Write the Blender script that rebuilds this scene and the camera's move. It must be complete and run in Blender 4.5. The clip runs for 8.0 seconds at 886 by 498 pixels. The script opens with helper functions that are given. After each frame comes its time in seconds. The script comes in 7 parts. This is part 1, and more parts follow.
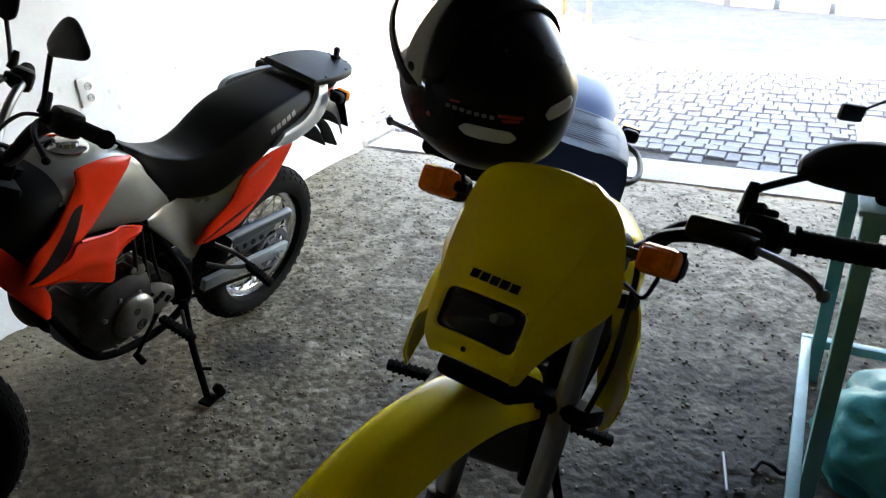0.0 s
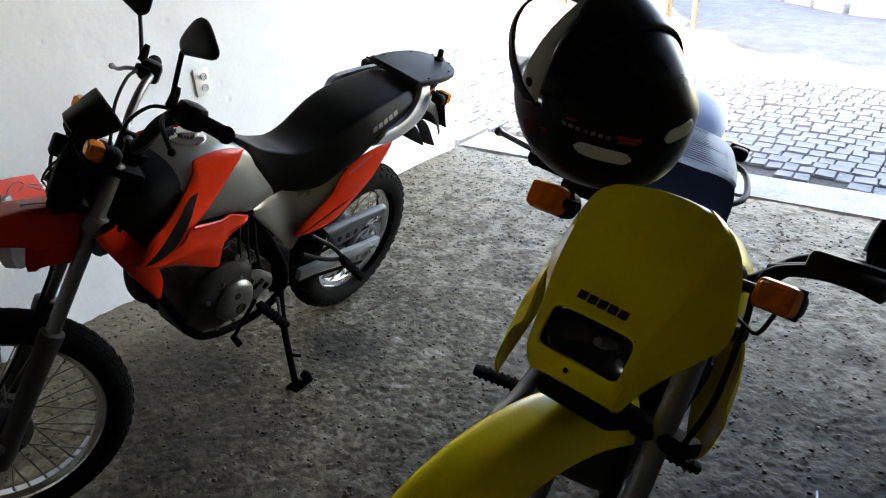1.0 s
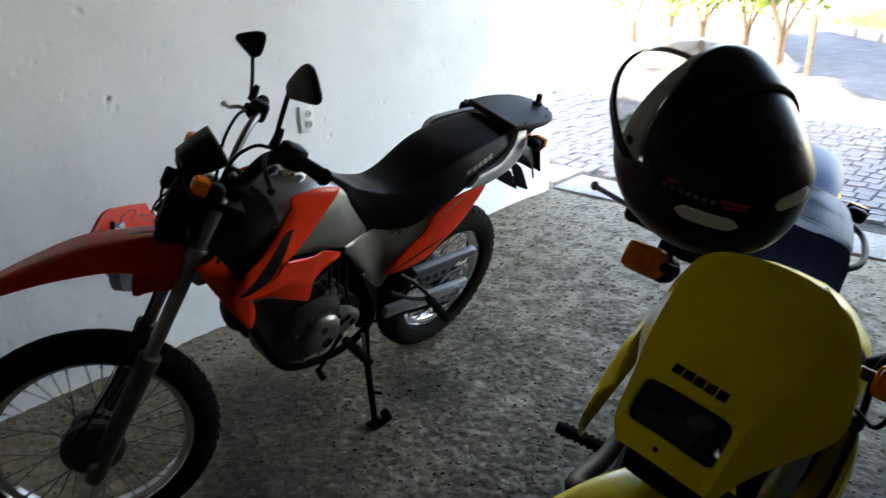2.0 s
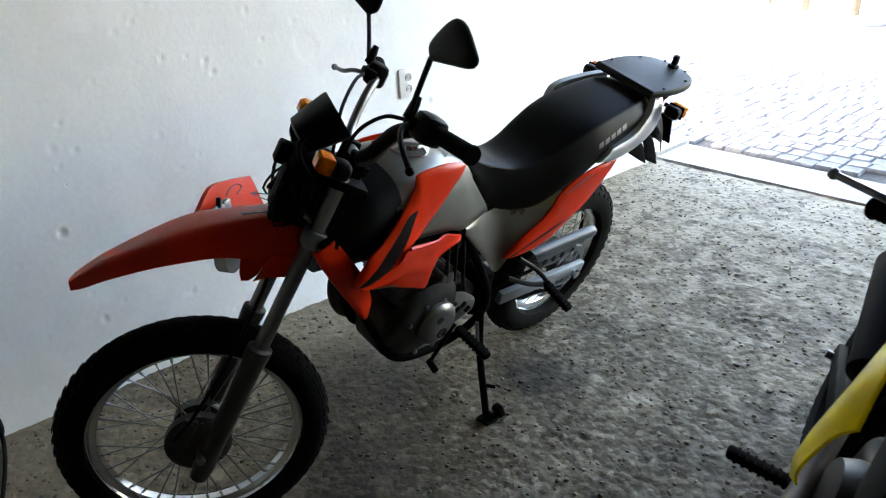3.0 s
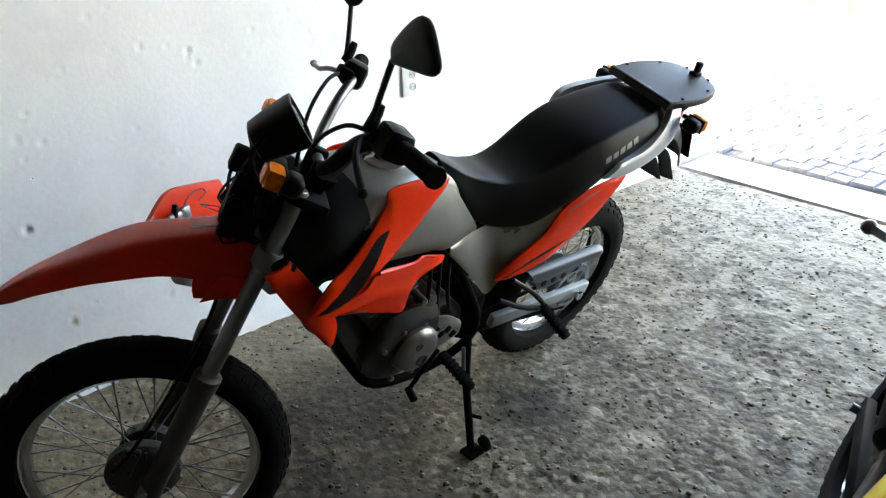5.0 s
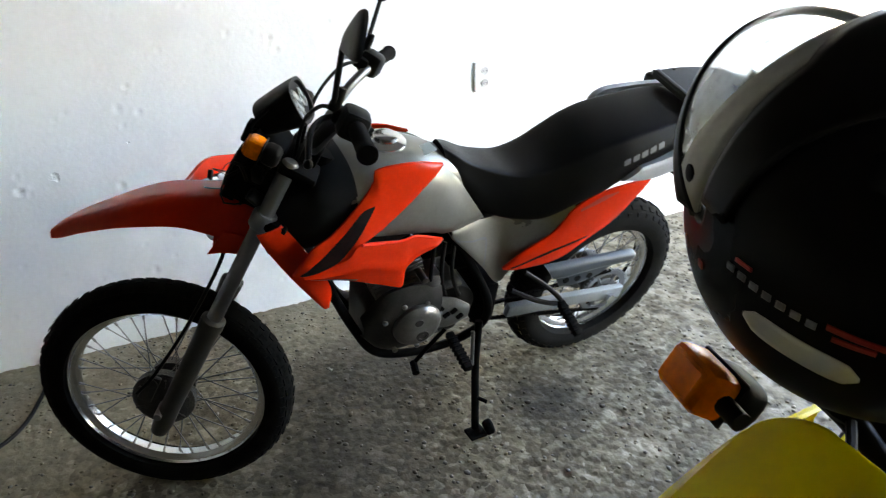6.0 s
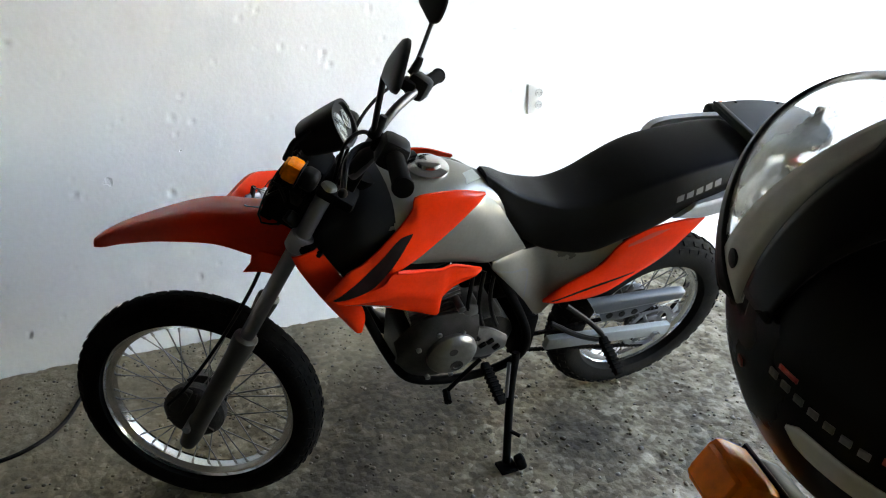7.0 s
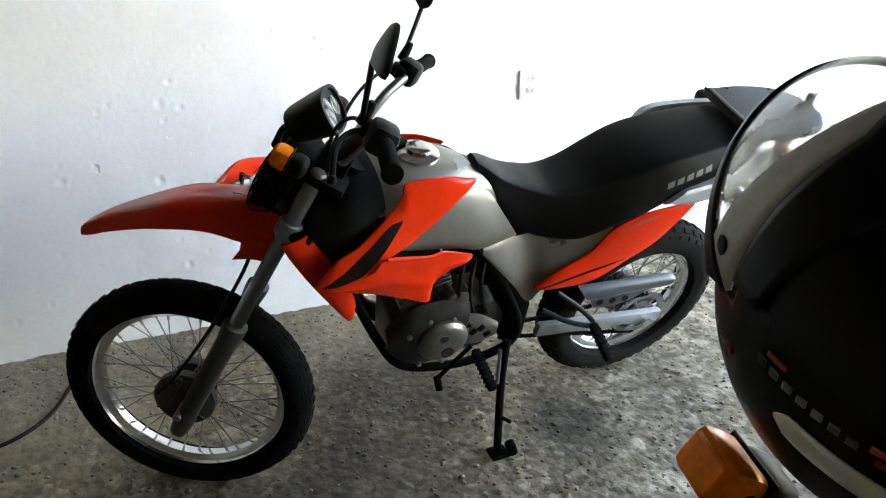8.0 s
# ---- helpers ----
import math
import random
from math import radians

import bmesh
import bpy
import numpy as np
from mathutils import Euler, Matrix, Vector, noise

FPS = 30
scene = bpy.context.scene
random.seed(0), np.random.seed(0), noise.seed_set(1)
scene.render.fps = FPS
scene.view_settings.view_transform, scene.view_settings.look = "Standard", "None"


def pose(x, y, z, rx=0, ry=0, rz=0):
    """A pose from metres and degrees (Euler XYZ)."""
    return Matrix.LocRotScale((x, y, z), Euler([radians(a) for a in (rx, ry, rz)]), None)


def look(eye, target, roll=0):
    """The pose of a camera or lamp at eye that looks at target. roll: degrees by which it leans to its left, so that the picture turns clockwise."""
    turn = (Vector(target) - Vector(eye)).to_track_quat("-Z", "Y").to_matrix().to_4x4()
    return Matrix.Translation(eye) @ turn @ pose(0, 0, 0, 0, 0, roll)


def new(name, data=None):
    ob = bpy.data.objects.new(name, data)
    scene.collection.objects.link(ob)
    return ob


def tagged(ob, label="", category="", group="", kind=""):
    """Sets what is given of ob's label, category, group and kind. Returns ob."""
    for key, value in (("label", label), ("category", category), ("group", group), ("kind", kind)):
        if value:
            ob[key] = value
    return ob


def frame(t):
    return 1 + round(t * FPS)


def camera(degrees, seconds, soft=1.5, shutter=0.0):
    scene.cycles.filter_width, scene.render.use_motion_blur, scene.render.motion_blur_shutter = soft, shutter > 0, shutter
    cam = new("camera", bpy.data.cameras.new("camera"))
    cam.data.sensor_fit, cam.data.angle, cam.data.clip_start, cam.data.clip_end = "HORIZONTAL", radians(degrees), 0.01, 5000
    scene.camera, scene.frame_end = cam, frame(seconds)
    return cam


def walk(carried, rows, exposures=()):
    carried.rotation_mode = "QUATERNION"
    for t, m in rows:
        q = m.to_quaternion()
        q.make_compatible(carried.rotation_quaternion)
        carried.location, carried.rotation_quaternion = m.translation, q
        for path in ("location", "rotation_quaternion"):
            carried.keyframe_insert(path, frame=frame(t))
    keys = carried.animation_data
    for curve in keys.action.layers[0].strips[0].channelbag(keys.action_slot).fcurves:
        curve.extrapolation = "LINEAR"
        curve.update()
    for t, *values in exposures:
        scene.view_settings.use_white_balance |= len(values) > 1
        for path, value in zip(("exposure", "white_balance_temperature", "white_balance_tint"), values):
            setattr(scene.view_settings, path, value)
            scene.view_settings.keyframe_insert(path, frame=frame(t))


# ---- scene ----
from mathutils.bvhtree import BVHTree

cam = camera(65.3, 8.0, soft=1.1, shutter=0.2)
PATH = [
    (0, (2.646, 0.089, 1.419), (1.779, 1.665, 0.544), -3.0),
    (0.3, (2.636, 0.083, 1.427), (1.737, 1.570, 0.656), -1.7),
    (0.5, (2.623, 0.079, 1.431), (1.616, 1.592, 0.595), -2.6),
    (0.8, (2.620, 0.075, 1.439), (1.634, 1.490, 0.640), -2.4),
    (1, (2.613, 0.073, 1.445), (1.552, 1.526, 0.572), -2.2),
    (1.3, (2.613, 0.083, 1.453), (1.564, 1.450, 0.653), -1.7),
    (1.5, (2.607, 0.089, 1.459), (1.45, 1.523, 0.68), -2.3),
    (1.8, (2.605, 0.095, 1.462), (1.445, 1.432, 0.770), -2.0),
    (2, (2.595, 0.098, 1.462), (1.312, 1.424, 0.691), -2.2),
    (2.2, (2.581, 0.108, 1.451), (1.221, 1.315, 0.618), -2.0),
    (3.3, (2.181, 0.138, 1.429), (0.795, 1.292, 0.565), -3.3),
    (3.5, (2.109, 0.147, 1.429), (0.685, 1.245, 0.554), -1.4),
    (3.8, (2.023, 0.207, 1.409), (0.657, 1.213, 0.555), -1.8),
    (4, (1.97, 0.251, 1.4), (0.557, 1.336, 0.492), -1.1),
    (4.2, (2.002, 0.256, 1.407), (0.651, 1.342, 0.628), -1.0),
    (4.5, (2.058, 0.266, 1.418), (0.718, 1.404, 0.464), -0.8),
    (4.7, (2.12, 0.275, 1.409), (0.751, 1.431, 0.521), -1.0),
    (5.8, (2.488, 0.561, 1.407), (0.91, 1.394, 0.504), -2.4),
    (6, (2.508, 0.572, 1.403), (0.867, 1.326, 0.543), -1.7),
    (6.2, (2.506, 0.593, 1.416), (0.896, 1.219, 0.624), -0.1),
    (6.5, (2.489, 0.614, 1.428), (0.763, 1.175, 0.587), -2.0),
    (6.8, (2.480, 0.619, 1.423), (0.854, 1.191, 0.623), 0.5),
    (7, (2.465, 0.622, 1.426), (0.757, 1.246, 0.594), -0.4),
    (7.5, (2.461, 0.626, 1.419), (0.8, 1.282, 0.518), 0.1),
    (8, (2.461, 0.627, 1.424), (0.776, 1.267, 0.557), -0.2),
]
EXPOSURES = [(0.0, 4.60, 8200, 18), (0.5, 4.30, 8000, 18), (1.0, 4.40, 8200, 18), (1.5, 4.40, 7700, 16), (2.0, 3.92, 7750, 16), (2.2, 4.07, 7700, 16), (3.5, 4.73, 7700, 16), (4.0, 4.68, 7700, 16), (4.5, 4.33, 7800, 14), (4.7, 4.83, 7900, 15), (5.8, 5.13, 8000, 18), (6.0, 5.23, 8000, 18), (6.5, 5.03, 8000, 18), (7.0, 5.08, 8000, 18), (7.5, 4.98, 8000, 18), (8.0, 5.43, 8050, 18)]
walk(cam, [(t, look(eye, target, roll)) for t, eye, target, roll in PATH], EXPOSURES)

# ---------------------------------------------------------------- light
def sky_world():
    w = bpy.data.worlds.new("sky")
    scene.world = w
    w.use_nodes = True
    nt = w.node_tree
    sky = nt.nodes.new("ShaderNodeTexSky")
    sky.sky_type = "NISHITA"
    sky.sun_disc = False
    sky.sun_elevation, sky.sun_rotation = radians(34), radians(228)
    bg = nt.nodes["Background"]
    bg.inputs["Strength"].default_value = SKY
    nt.links.new(sky.outputs[0], bg.inputs[0])


SKY, SUN = 0.15, 4.0
sky_world()
sun = new("sun", bpy.data.lights.new("sun", "SUN"))
sun.data.energy, sun.data.angle, sun.data.color = SUN, radians(0.5), (1.0, 0.95, 0.86)
sun.matrix_world = look((6.2, -5.5, 5.6), (0.0, 0.0, 0.0))


# ---------------------------------------------------------------- materials
def mat(name, color, rough=0.5, metal=0.0, var=0.15, scale=8.0, grain=120.0, bump=0.1, rvar=0.15, spot=None, spot_amount=0.0,
        spot_scale=3.0, coat=0.0, dist=0.002, spec=0.5):
    """Paint, plastic, metal: a base colour with two scales of variation, roughness variation, fine relief and stains."""
    m = bpy.data.materials.new(name)
    m.use_nodes = True
    nt = m.node_tree
    n, l = nt.nodes, nt.links
    b = n["Principled BSDF"]
    tc = n.new("ShaderNodeTexCoord")
    big, fine = n.new("ShaderNodeTexNoise"), n.new("ShaderNodeTexNoise")
    big.inputs["Scale"].default_value, big.inputs["Detail"].default_value = scale, 6.0
    fine.inputs["Scale"].default_value, fine.inputs["Detail"].default_value = grain, 4.0
    for t in (big, fine):
        l.new(tc.outputs["Object"], t.inputs["Vector"])
    mix = n.new("ShaderNodeMix")
    mix.data_type = "RGBA"
    c = Vector(color)
    mix.inputs["A"].default_value = (*(c * (1 - var)), 1)
    mix.inputs["B"].default_value = (*[min(1, v) for v in c * (1 + var)], 1)
    add = n.new("ShaderNodeMath")
    add.operation = "MULTIPLY_ADD"
    l.new(fine.outputs["Fac"], add.inputs[0])
    add.inputs[1].default_value = 0.4
    ramp = n.new("ShaderNodeMapRange")
    ramp.inputs["From Min"].default_value, ramp.inputs["From Max"].default_value = 0.5, 0.9
    l.new(big.outputs["Fac"], add.inputs[2])
    l.new(add.outputs[0], ramp.inputs["Value"])
    l.new(ramp.outputs[0], mix.inputs["Factor"])
    col = mix.outputs["Result"]
    if spot is not None:
        st = n.new("ShaderNodeTexNoise")
        st.inputs["Scale"].default_value, st.inputs["Detail"].default_value, st.inputs["Roughness"].default_value = spot_scale, 8.0, 0.7
        l.new(tc.outputs["Object"], st.inputs["Vector"])
        r2 = n.new("ShaderNodeMapRange")
        r2.inputs["From Min"].default_value, r2.inputs["From Max"].default_value = 0.5, 0.75
        r2.inputs["To Max"].default_value = spot_amount
        l.new(st.outputs["Fac"], r2.inputs["Value"])
        m2 = n.new("ShaderNodeMix")
        m2.data_type = "RGBA"
        l.new(r2.outputs[0], m2.inputs["Factor"])
        l.new(col, m2.inputs["A"])
        m2.inputs["B"].default_value = (*spot, 1)
        col = m2.outputs["Result"]
    l.new(col, b.inputs["Base Color"])
    rr = n.new("ShaderNodeMapRange")
    rr.inputs["To Min"].default_value, rr.inputs["To Max"].default_value = max(0.02, rough - rvar), min(1.0, rough + rvar)
    l.new(big.outputs["Fac"], rr.inputs["Value"])
    l.new(rr.outputs[0], b.inputs["Roughness"])
    b.inputs["Metallic"].default_value = metal
    b.inputs["Coat Weight"].default_value = coat
    b.inputs["Specular IOR Level"].default_value = spec
    bp = n.new("ShaderNodeBump")
    bp.inputs["Strength"].default_value, bp.inputs["Distance"].default_value = bump, dist
    l.new(fine.outputs["Fac"], bp.inputs["Height"])
    l.new(bp.outputs[0], b.inputs["Normal"])
    return m


def clear(name, color, rough=0.05, alpha=0.3, ior=1.45, haze=None):
    """Thin clear or tinted plastic: part transparent, part glossy."""
    m = bpy.data.materials.new(name)
    m.use_nodes = True
    b = m.node_tree.nodes["Principled BSDF"]
    b.inputs["Base Color"].default_value = (*color, 1)
    b.inputs["Roughness"].default_value, b.inputs["IOR"].default_value = rough, ior
    b.inputs["Alpha"].default_value = alpha
    if haze:
        # dull patches where the plastic is scuffed and dusty
        n, l = m.node_tree.nodes, m.node_tree.links
        tc, no, mr = n.new("ShaderNodeTexCoord"), n.new("ShaderNodeTexNoise"), n.new("ShaderNodeMapRange")
        no.inputs["Scale"].default_value, no.inputs["Detail"].default_value, no.inputs["Roughness"].default_value = haze[0], 9.0, 0.68
        mr.inputs["From Min"].default_value, mr.inputs["From Max"].default_value = 0.38, 0.70
        mr.inputs["To Min"].default_value, mr.inputs["To Max"].default_value = haze[1], haze[2]
        l.new(tc.outputs["Object"], no.inputs["Vector"])
        l.new(no.outputs["Fac"], mr.inputs["Value"])
        l.new(mr.outputs[0], b.inputs["Alpha"])
    return m


RED = mat("red_plastic", (0.60, 0.024, 0.004), 0.24, rvar=0.08, var=0.12, scale=5, bump=0.03, spot=(0.34, 0.03, 0.01), spot_amount=0.3, spec=0.2)
SILVER = mat("silver_paint", (0.165, 0.158, 0.135), 0.30, metal=0.45, var=0.12, scale=4, bump=0.02, spot=(0.09, 0.085, 0.072), spot_amount=0.4, spec=0.4)
GREY = mat("grey_alloy", (0.17, 0.175, 0.185), 0.36, metal=0.7, var=0.15, scale=9, spot=(0.09, 0.09, 0.09), spot_amount=0.35)
BLACK = mat("black_plastic", (0.004, 0.004, 0.004), 0.5, var=0.3, scale=7, bump=0.12, spec=0.09)
DULL = mat("black_paint", (0.003, 0.003, 0.003), 0.6, var=0.35, scale=11, bump=0.1, spot=(0.03, 0.023, 0.017), spot_amount=0.12, spot_scale=14, spec=0.02)
SEAT = mat("seat_vinyl", (0.005, 0.0047, 0.0044), 0.36, var=0.3, scale=6, grain=420, bump=0.2, rvar=0.1, dist=0.001, spec=0.045)
RUBBER = mat("tyre_rubber", (0.004, 0.004, 0.004), 0.8, var=0.3, scale=14, grain=200, bump=0.25, spot=(0.03, 0.027, 0.023), spot_amount=0.2, spot_scale=9, spec=0.025)
RUBBER_OLD = mat("dusty_rubber", (0.008, 0.008, 0.0077), 0.85, var=0.3, scale=14, grain=200, bump=0.25, spot=(0.04, 0.036, 0.031), spot_amount=0.3, spot_scale=9, spec=0.04)
GUARD = mat("blue_grey_plastic", (0.045, 0.053, 0.062), 0.38, var=0.15, scale=8, spec=0.3, spot=(0.09, 0.09, 0.085), spot_amount=0.3)
ARM = mat("dull_alloy_arm", (0.165, 0.178, 0.182), 0.5, metal=0.25, var=0.15, scale=9, spot=(0.08, 0.08, 0.08), spot_amount=0.4)
CHROME = mat("rim_steel", (0.66, 0.67, 0.68), 0.17, metal=1.0, var=0.1, scale=12, bump=0.02, spot=(0.25, 0.22, 0.19), spot_amount=0.35, spot_scale=20)
TUBE = mat("fork_steel", (0.17, 0.172, 0.178), 0.38, metal=1.0, var=0.12, scale=12, spot=(0.18, 0.17, 0.16), spot_amount=0.4)
CAST = mat("cast_aluminium", (0.040, 0.038, 0.035), 0.5, metal=0.4, var=0.25, scale=18, grain=300, bump=0.25, spot=(0.035, 0.028, 0.02), spot_amount=0.75, spot_scale=11)
CASTPALE = mat("worn_grey_casting", (0.15, 0.147, 0.14), 0.36, metal=0.8, var=0.2, scale=14, grain=300, bump=0.2, spot=(0.04, 0.033, 0.026), spot_amount=0.6, spot_scale=13)
HUBGRIME = mat("grimy_hub", (0.018, 0.0155, 0.0135), 0.6, metal=0.2, var=0.4, scale=22, grain=180, bump=0.5, spot=(0.075, 0.066, 0.055), spot_amount=0.5, spot_scale=16, dist=0.004)
CASE = mat("oily_dark_casting", (0.026, 0.025, 0.024), 0.45, metal=0.25, var=0.35, scale=18, grain=300, bump=0.3, spot=(0.05, 0.045, 0.038), spot_amount=0.3, spot_scale=9, spec=0.1)
FORKLEG = mat("aged_aluminium", (0.045, 0.042, 0.037), 0.5, metal=0.7, var=0.2, scale=14, grain=240, bump=0.15, spot=(0.08, 0.07, 0.055), spot_amount=0.5, spot_scale=10)
SPOKE = mat("spoke_steel", (0.22, 0.21, 0.20), 0.45, metal=0.9, var=0.3, scale=30)
AMBER = mat("amber_lens", (0.80, 0.17, 0.0008), 0.2, var=0.3, scale=34, bump=0.25, spec=0.12, spot=(0.42, 0.05, 0.0005), spot_amount=0.5, spot_scale=24)
LENS = mat("grey_lens", (0.32, 0.33, 0.34), 0.15, var=0.2, scale=12, coat=0.4)
DIAL = mat("dial_glass", (0.06, 0.064, 0.056), 0.25, var=0.15, scale=14, coat=0.5)
REDSHADE = mat("red_slot_shade", (0.30, 0.012, 0.003), 0.5, var=0.15, scale=6)
RAILALLOY = mat("cast_alloy_rail", (0.30, 0.31, 0.32), 0.42, metal=0.35, var=0.12, scale=9, bump=0.06, spot=(0.20, 0.20, 0.20), spot_amount=0.3)
PLATE = mat("greenish_black_plate", (0.013, 0.0145, 0.0125), 0.5, var=0.3, scale=9, grain=260, bump=0.15, spot=(0.026, 0.028, 0.024), spot_amount=0.35, spec=0.1)
NOSE = mat("dark_grey_nose", (0.009, 0.0092, 0.0098), 0.42, var=0.15, scale=6, bump=0.03, spec=0.14)
MIRROR = mat("mirror_glass", (0.85, 0.86, 0.87), 0.03, metal=1.0, var=0.02, bump=0.0, rvar=0.01)
YELLOW = mat("yellow_plastic", (0.78, 0.60, 0.002), 0.25, rvar=0.06, var=0.08, scale=4, bump=0.03, spot=(0.38, 0.31, 0.015), spot_amount=0.3, spec=0.2)
# the pad's pale colour holds the sky's grazing sheen on the vinyl
SEATSHEEN = mat("sheen_seat_vinyl", (0.34, 0.40, 0.48), 0.6, var=0.2, scale=6, grain=420, bump=0.15, dist=0.001, spec=0.08)
SEATBLUE = mat("navy_seat_vinyl", (0.008, 0.010, 0.016), 0.7, var=0.25, scale=6, grain=420, bump=0.06, rvar=0.1, dist=0.0005, spec=0.0)
PALEBLUE = mat("pale_blue_plastic", (0.09, 0.17, 0.36), 0.5, var=0.1, scale=5, spec=0.15)
HELMET = mat("helmet_shell", (0.0035, 0.003, 0.0028), 0.30, var=0.3, scale=4, bump=0.01, spot=(0.012, 0.011, 0.010), spot_amount=0.2, spec=0.12)
GASKET = mat("pale_rubber_gasket", (0.44, 0.44, 0.40), 0.6, var=0.15, scale=14)
TRIM = mat("grey_visor_frame", (0.035, 0.035, 0.032), 0.5, var=0.15, scale=10)
LINER = mat("padded_liner", (0.20, 0.20, 0.18), 0.9, var=0.25, scale=20, bump=0.3)
PATCH = mat("pale_reflective_patch", (0.62, 0.63, 0.58), 0.5, var=0.06, scale=12)
RAILPAINT = mat("grey_rail_paint", (0.05, 0.054, 0.06), 0.5, var=0.2, scale=12, spec=0.12)
REDPRINT = mat("red_print", (0.40, 0.02, 0.01), 0.5, var=0.1)
DARKPRINT = mat("dark_print", (0.0065, 0.005, 0.0045), 0.5, var=0.3, scale=20, spec=0.05, spot=(0.03, 0.004, 0.003), spot_amount=0.5, spot_scale=14)
PALEPRINT = mat("pale_print", (0.14, 0.14, 0.14), 0.5, var=0.1)
GREYPRINT = mat("grey_print", (0.028, 0.028, 0.029), 0.5, var=0.2)
TEAL = mat("teal_paint", (0.10, 0.28, 0.27), 0.42, var=0.15, scale=8, bump=0.08, spot=(0.30, 0.34, 0.31), spot_amount=0.4, spot_scale=12)
TEALPALE = mat("pale_blue_paint", (0.20, 0.37, 0.39), 0.45, var=0.15, scale=8, spot=(0.16, 0.22, 0.22), spot_amount=0.4, spot_scale=14)
BAG = mat("teal_bag", (0.016, 0.20, 0.205), 0.42, var=0.25, scale=10, bump=0.3, spec=0.15)
EXHAUST = mat("burnt_steel", (0.045, 0.03, 0.02), 0.6, metal=0.3, var=0.35, scale=9, spot=(0.06, 0.038, 0.025), spot_amount=0.6, spot_scale=7, spec=0.15)
SOCKET = mat("socket_plastic", (0.75, 0.75, 0.73), 0.4, var=0.04)
CLEAR = clear("clear_visor", (0.72, 0.75, 0.72), 0.10, 0.30, haze=(6.0, 0.12, 0.50))
GLASS = clear("headlight_glass", (0.12, 0.12, 0.13), 0.04, 0.07)


def ground_mat(name, base, dark, pale, pebble=55.0, bump=0.6, wet=0.85, stain=0.7, scuff=0.5, spec=0.25, blots=(), pale_from=None):
    """Rough concrete, dust or asphalt: pebbles of their own colour in a darker paste, and large stains."""
    m = bpy.data.materials.new(name)
    m.use_nodes = True
    n, l = m.node_tree.nodes, m.node_tree.links
    b = n["Principled BSDF"]
    tc = n.new("ShaderNodeTexCoord")
    vo = n.new("ShaderNodeTexVoronoi")
    vo.inputs["Scale"].default_value, vo.inputs["Randomness"].default_value = pebble, 1.0
    no = n.new("ShaderNodeTexNoise")
    no.inputs["Scale"].default_value, no.inputs["Detail"].default_value = 4.2, 9.0
    fi = n.new("ShaderNodeTexNoise")
    fi.inputs["Scale"].default_value, fi.inputs["Detail"].default_value, fi.inputs["Roughness"].default_value = 34.0, 5.0, 0.55
    mid = n.new("ShaderNodeTexNoise")
    mid.inputs["Scale"].default_value, mid.inputs["Detail"].default_value = 9.0, 6.0
    for t in (vo, no, fi, mid):
        l.new(tc.outputs["Object"], t.inputs["Vector"])
    sel = n.new("ShaderNodeSeparateColor")
    l.new(vo.outputs["Color"], sel.inputs[0])
    tone = n.new("ShaderNodeValToRGB")
    e = tone.color_ramp.elements
    e[0].color, e[1].color = (*dark, 1), (*pale, 1)
    e.new(0.45).color = (*base, 1)
    e.new(0.8).color = (*base, 1)
    l.new(sel.outputs[0], tone.inputs[0])
    paste = n.new("ShaderNodeMix")
    paste.data_type = "RGBA"
    paste.inputs["A"].default_value = (*dark, 1)
    edge = n.new("ShaderNodeMapRange")
    edge.inputs["From Min"].default_value, edge.inputs["From Max"].default_value = 0.25, 0.66
    l.new(fi.outputs["Fac"], edge.inputs["Value"])
    l.new(edge.outputs[0], paste.inputs["Factor"])
    l.new(tone.outputs[0], paste.inputs["B"])
    st = n.new("ShaderNodeMix")
    st.data_type, st.blend_type = "RGBA", "MULTIPLY"
    sr = n.new("ShaderNodeValToRGB")
    sr.color_ramp.elements[0].position, sr.color_ramp.elements[1].position = 0.40, 0.60
    sr.color_ramp.elements[0].color = (0.40, 0.38, 0.35, 1)
    l.new(no.outputs["Fac"], sr.inputs[0])
    st.inputs["Factor"].default_value = stain
    l.new(paste.outputs["Result"], st.inputs["A"])
    l.new(sr.outputs[0], st.inputs["B"])
    sc = n.new("ShaderNodeTexNoise")
    sc.inputs["Scale"].default_value, sc.inputs["Detail"].default_value, sc.inputs["Roughness"].default_value = 5.5, 5.0, 0.6
    l.new(tc.outputs["Object"], sc.inputs["Vector"])
    sm = n.new("ShaderNodeMapRange")
    sm.inputs["From Min"].default_value, sm.inputs["From Max"].default_value, sm.inputs["To Max"].default_value = 0.58, 0.70, scuff
    l.new(sc.outputs["Fac"], sm.inputs["Value"])
    pale_mix = n.new("ShaderNodeMix")
    pale_mix.data_type = "RGBA"
    l.new(sm.outputs[0], pale_mix.inputs["Factor"])
    l.new(st.outputs["Result"], pale_mix.inputs["A"])
    pale_mix.inputs["B"].default_value = (*pale, 1)
    col = pale_mix.outputs["Result"]
    if pale_from is not None:
        # pale worn chips; their rise towards the opening paints in its daylight
        cn = n.new("ShaderNodeTexNoise")
        cn.inputs["Scale"].default_value, cn.inputs["Detail"].default_value, cn.inputs["Roughness"].default_value = 11.0, 3.0, 0.55
        l.new(tc.outputs["Object"], cn.inputs["Vector"])
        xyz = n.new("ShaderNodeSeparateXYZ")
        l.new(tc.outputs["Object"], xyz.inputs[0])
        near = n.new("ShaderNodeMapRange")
        near.inputs["From Min"].default_value, near.inputs["From Max"].default_value = pale_from, pale_from + 2.4
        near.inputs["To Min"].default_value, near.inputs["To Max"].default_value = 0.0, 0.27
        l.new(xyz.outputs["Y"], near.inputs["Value"])
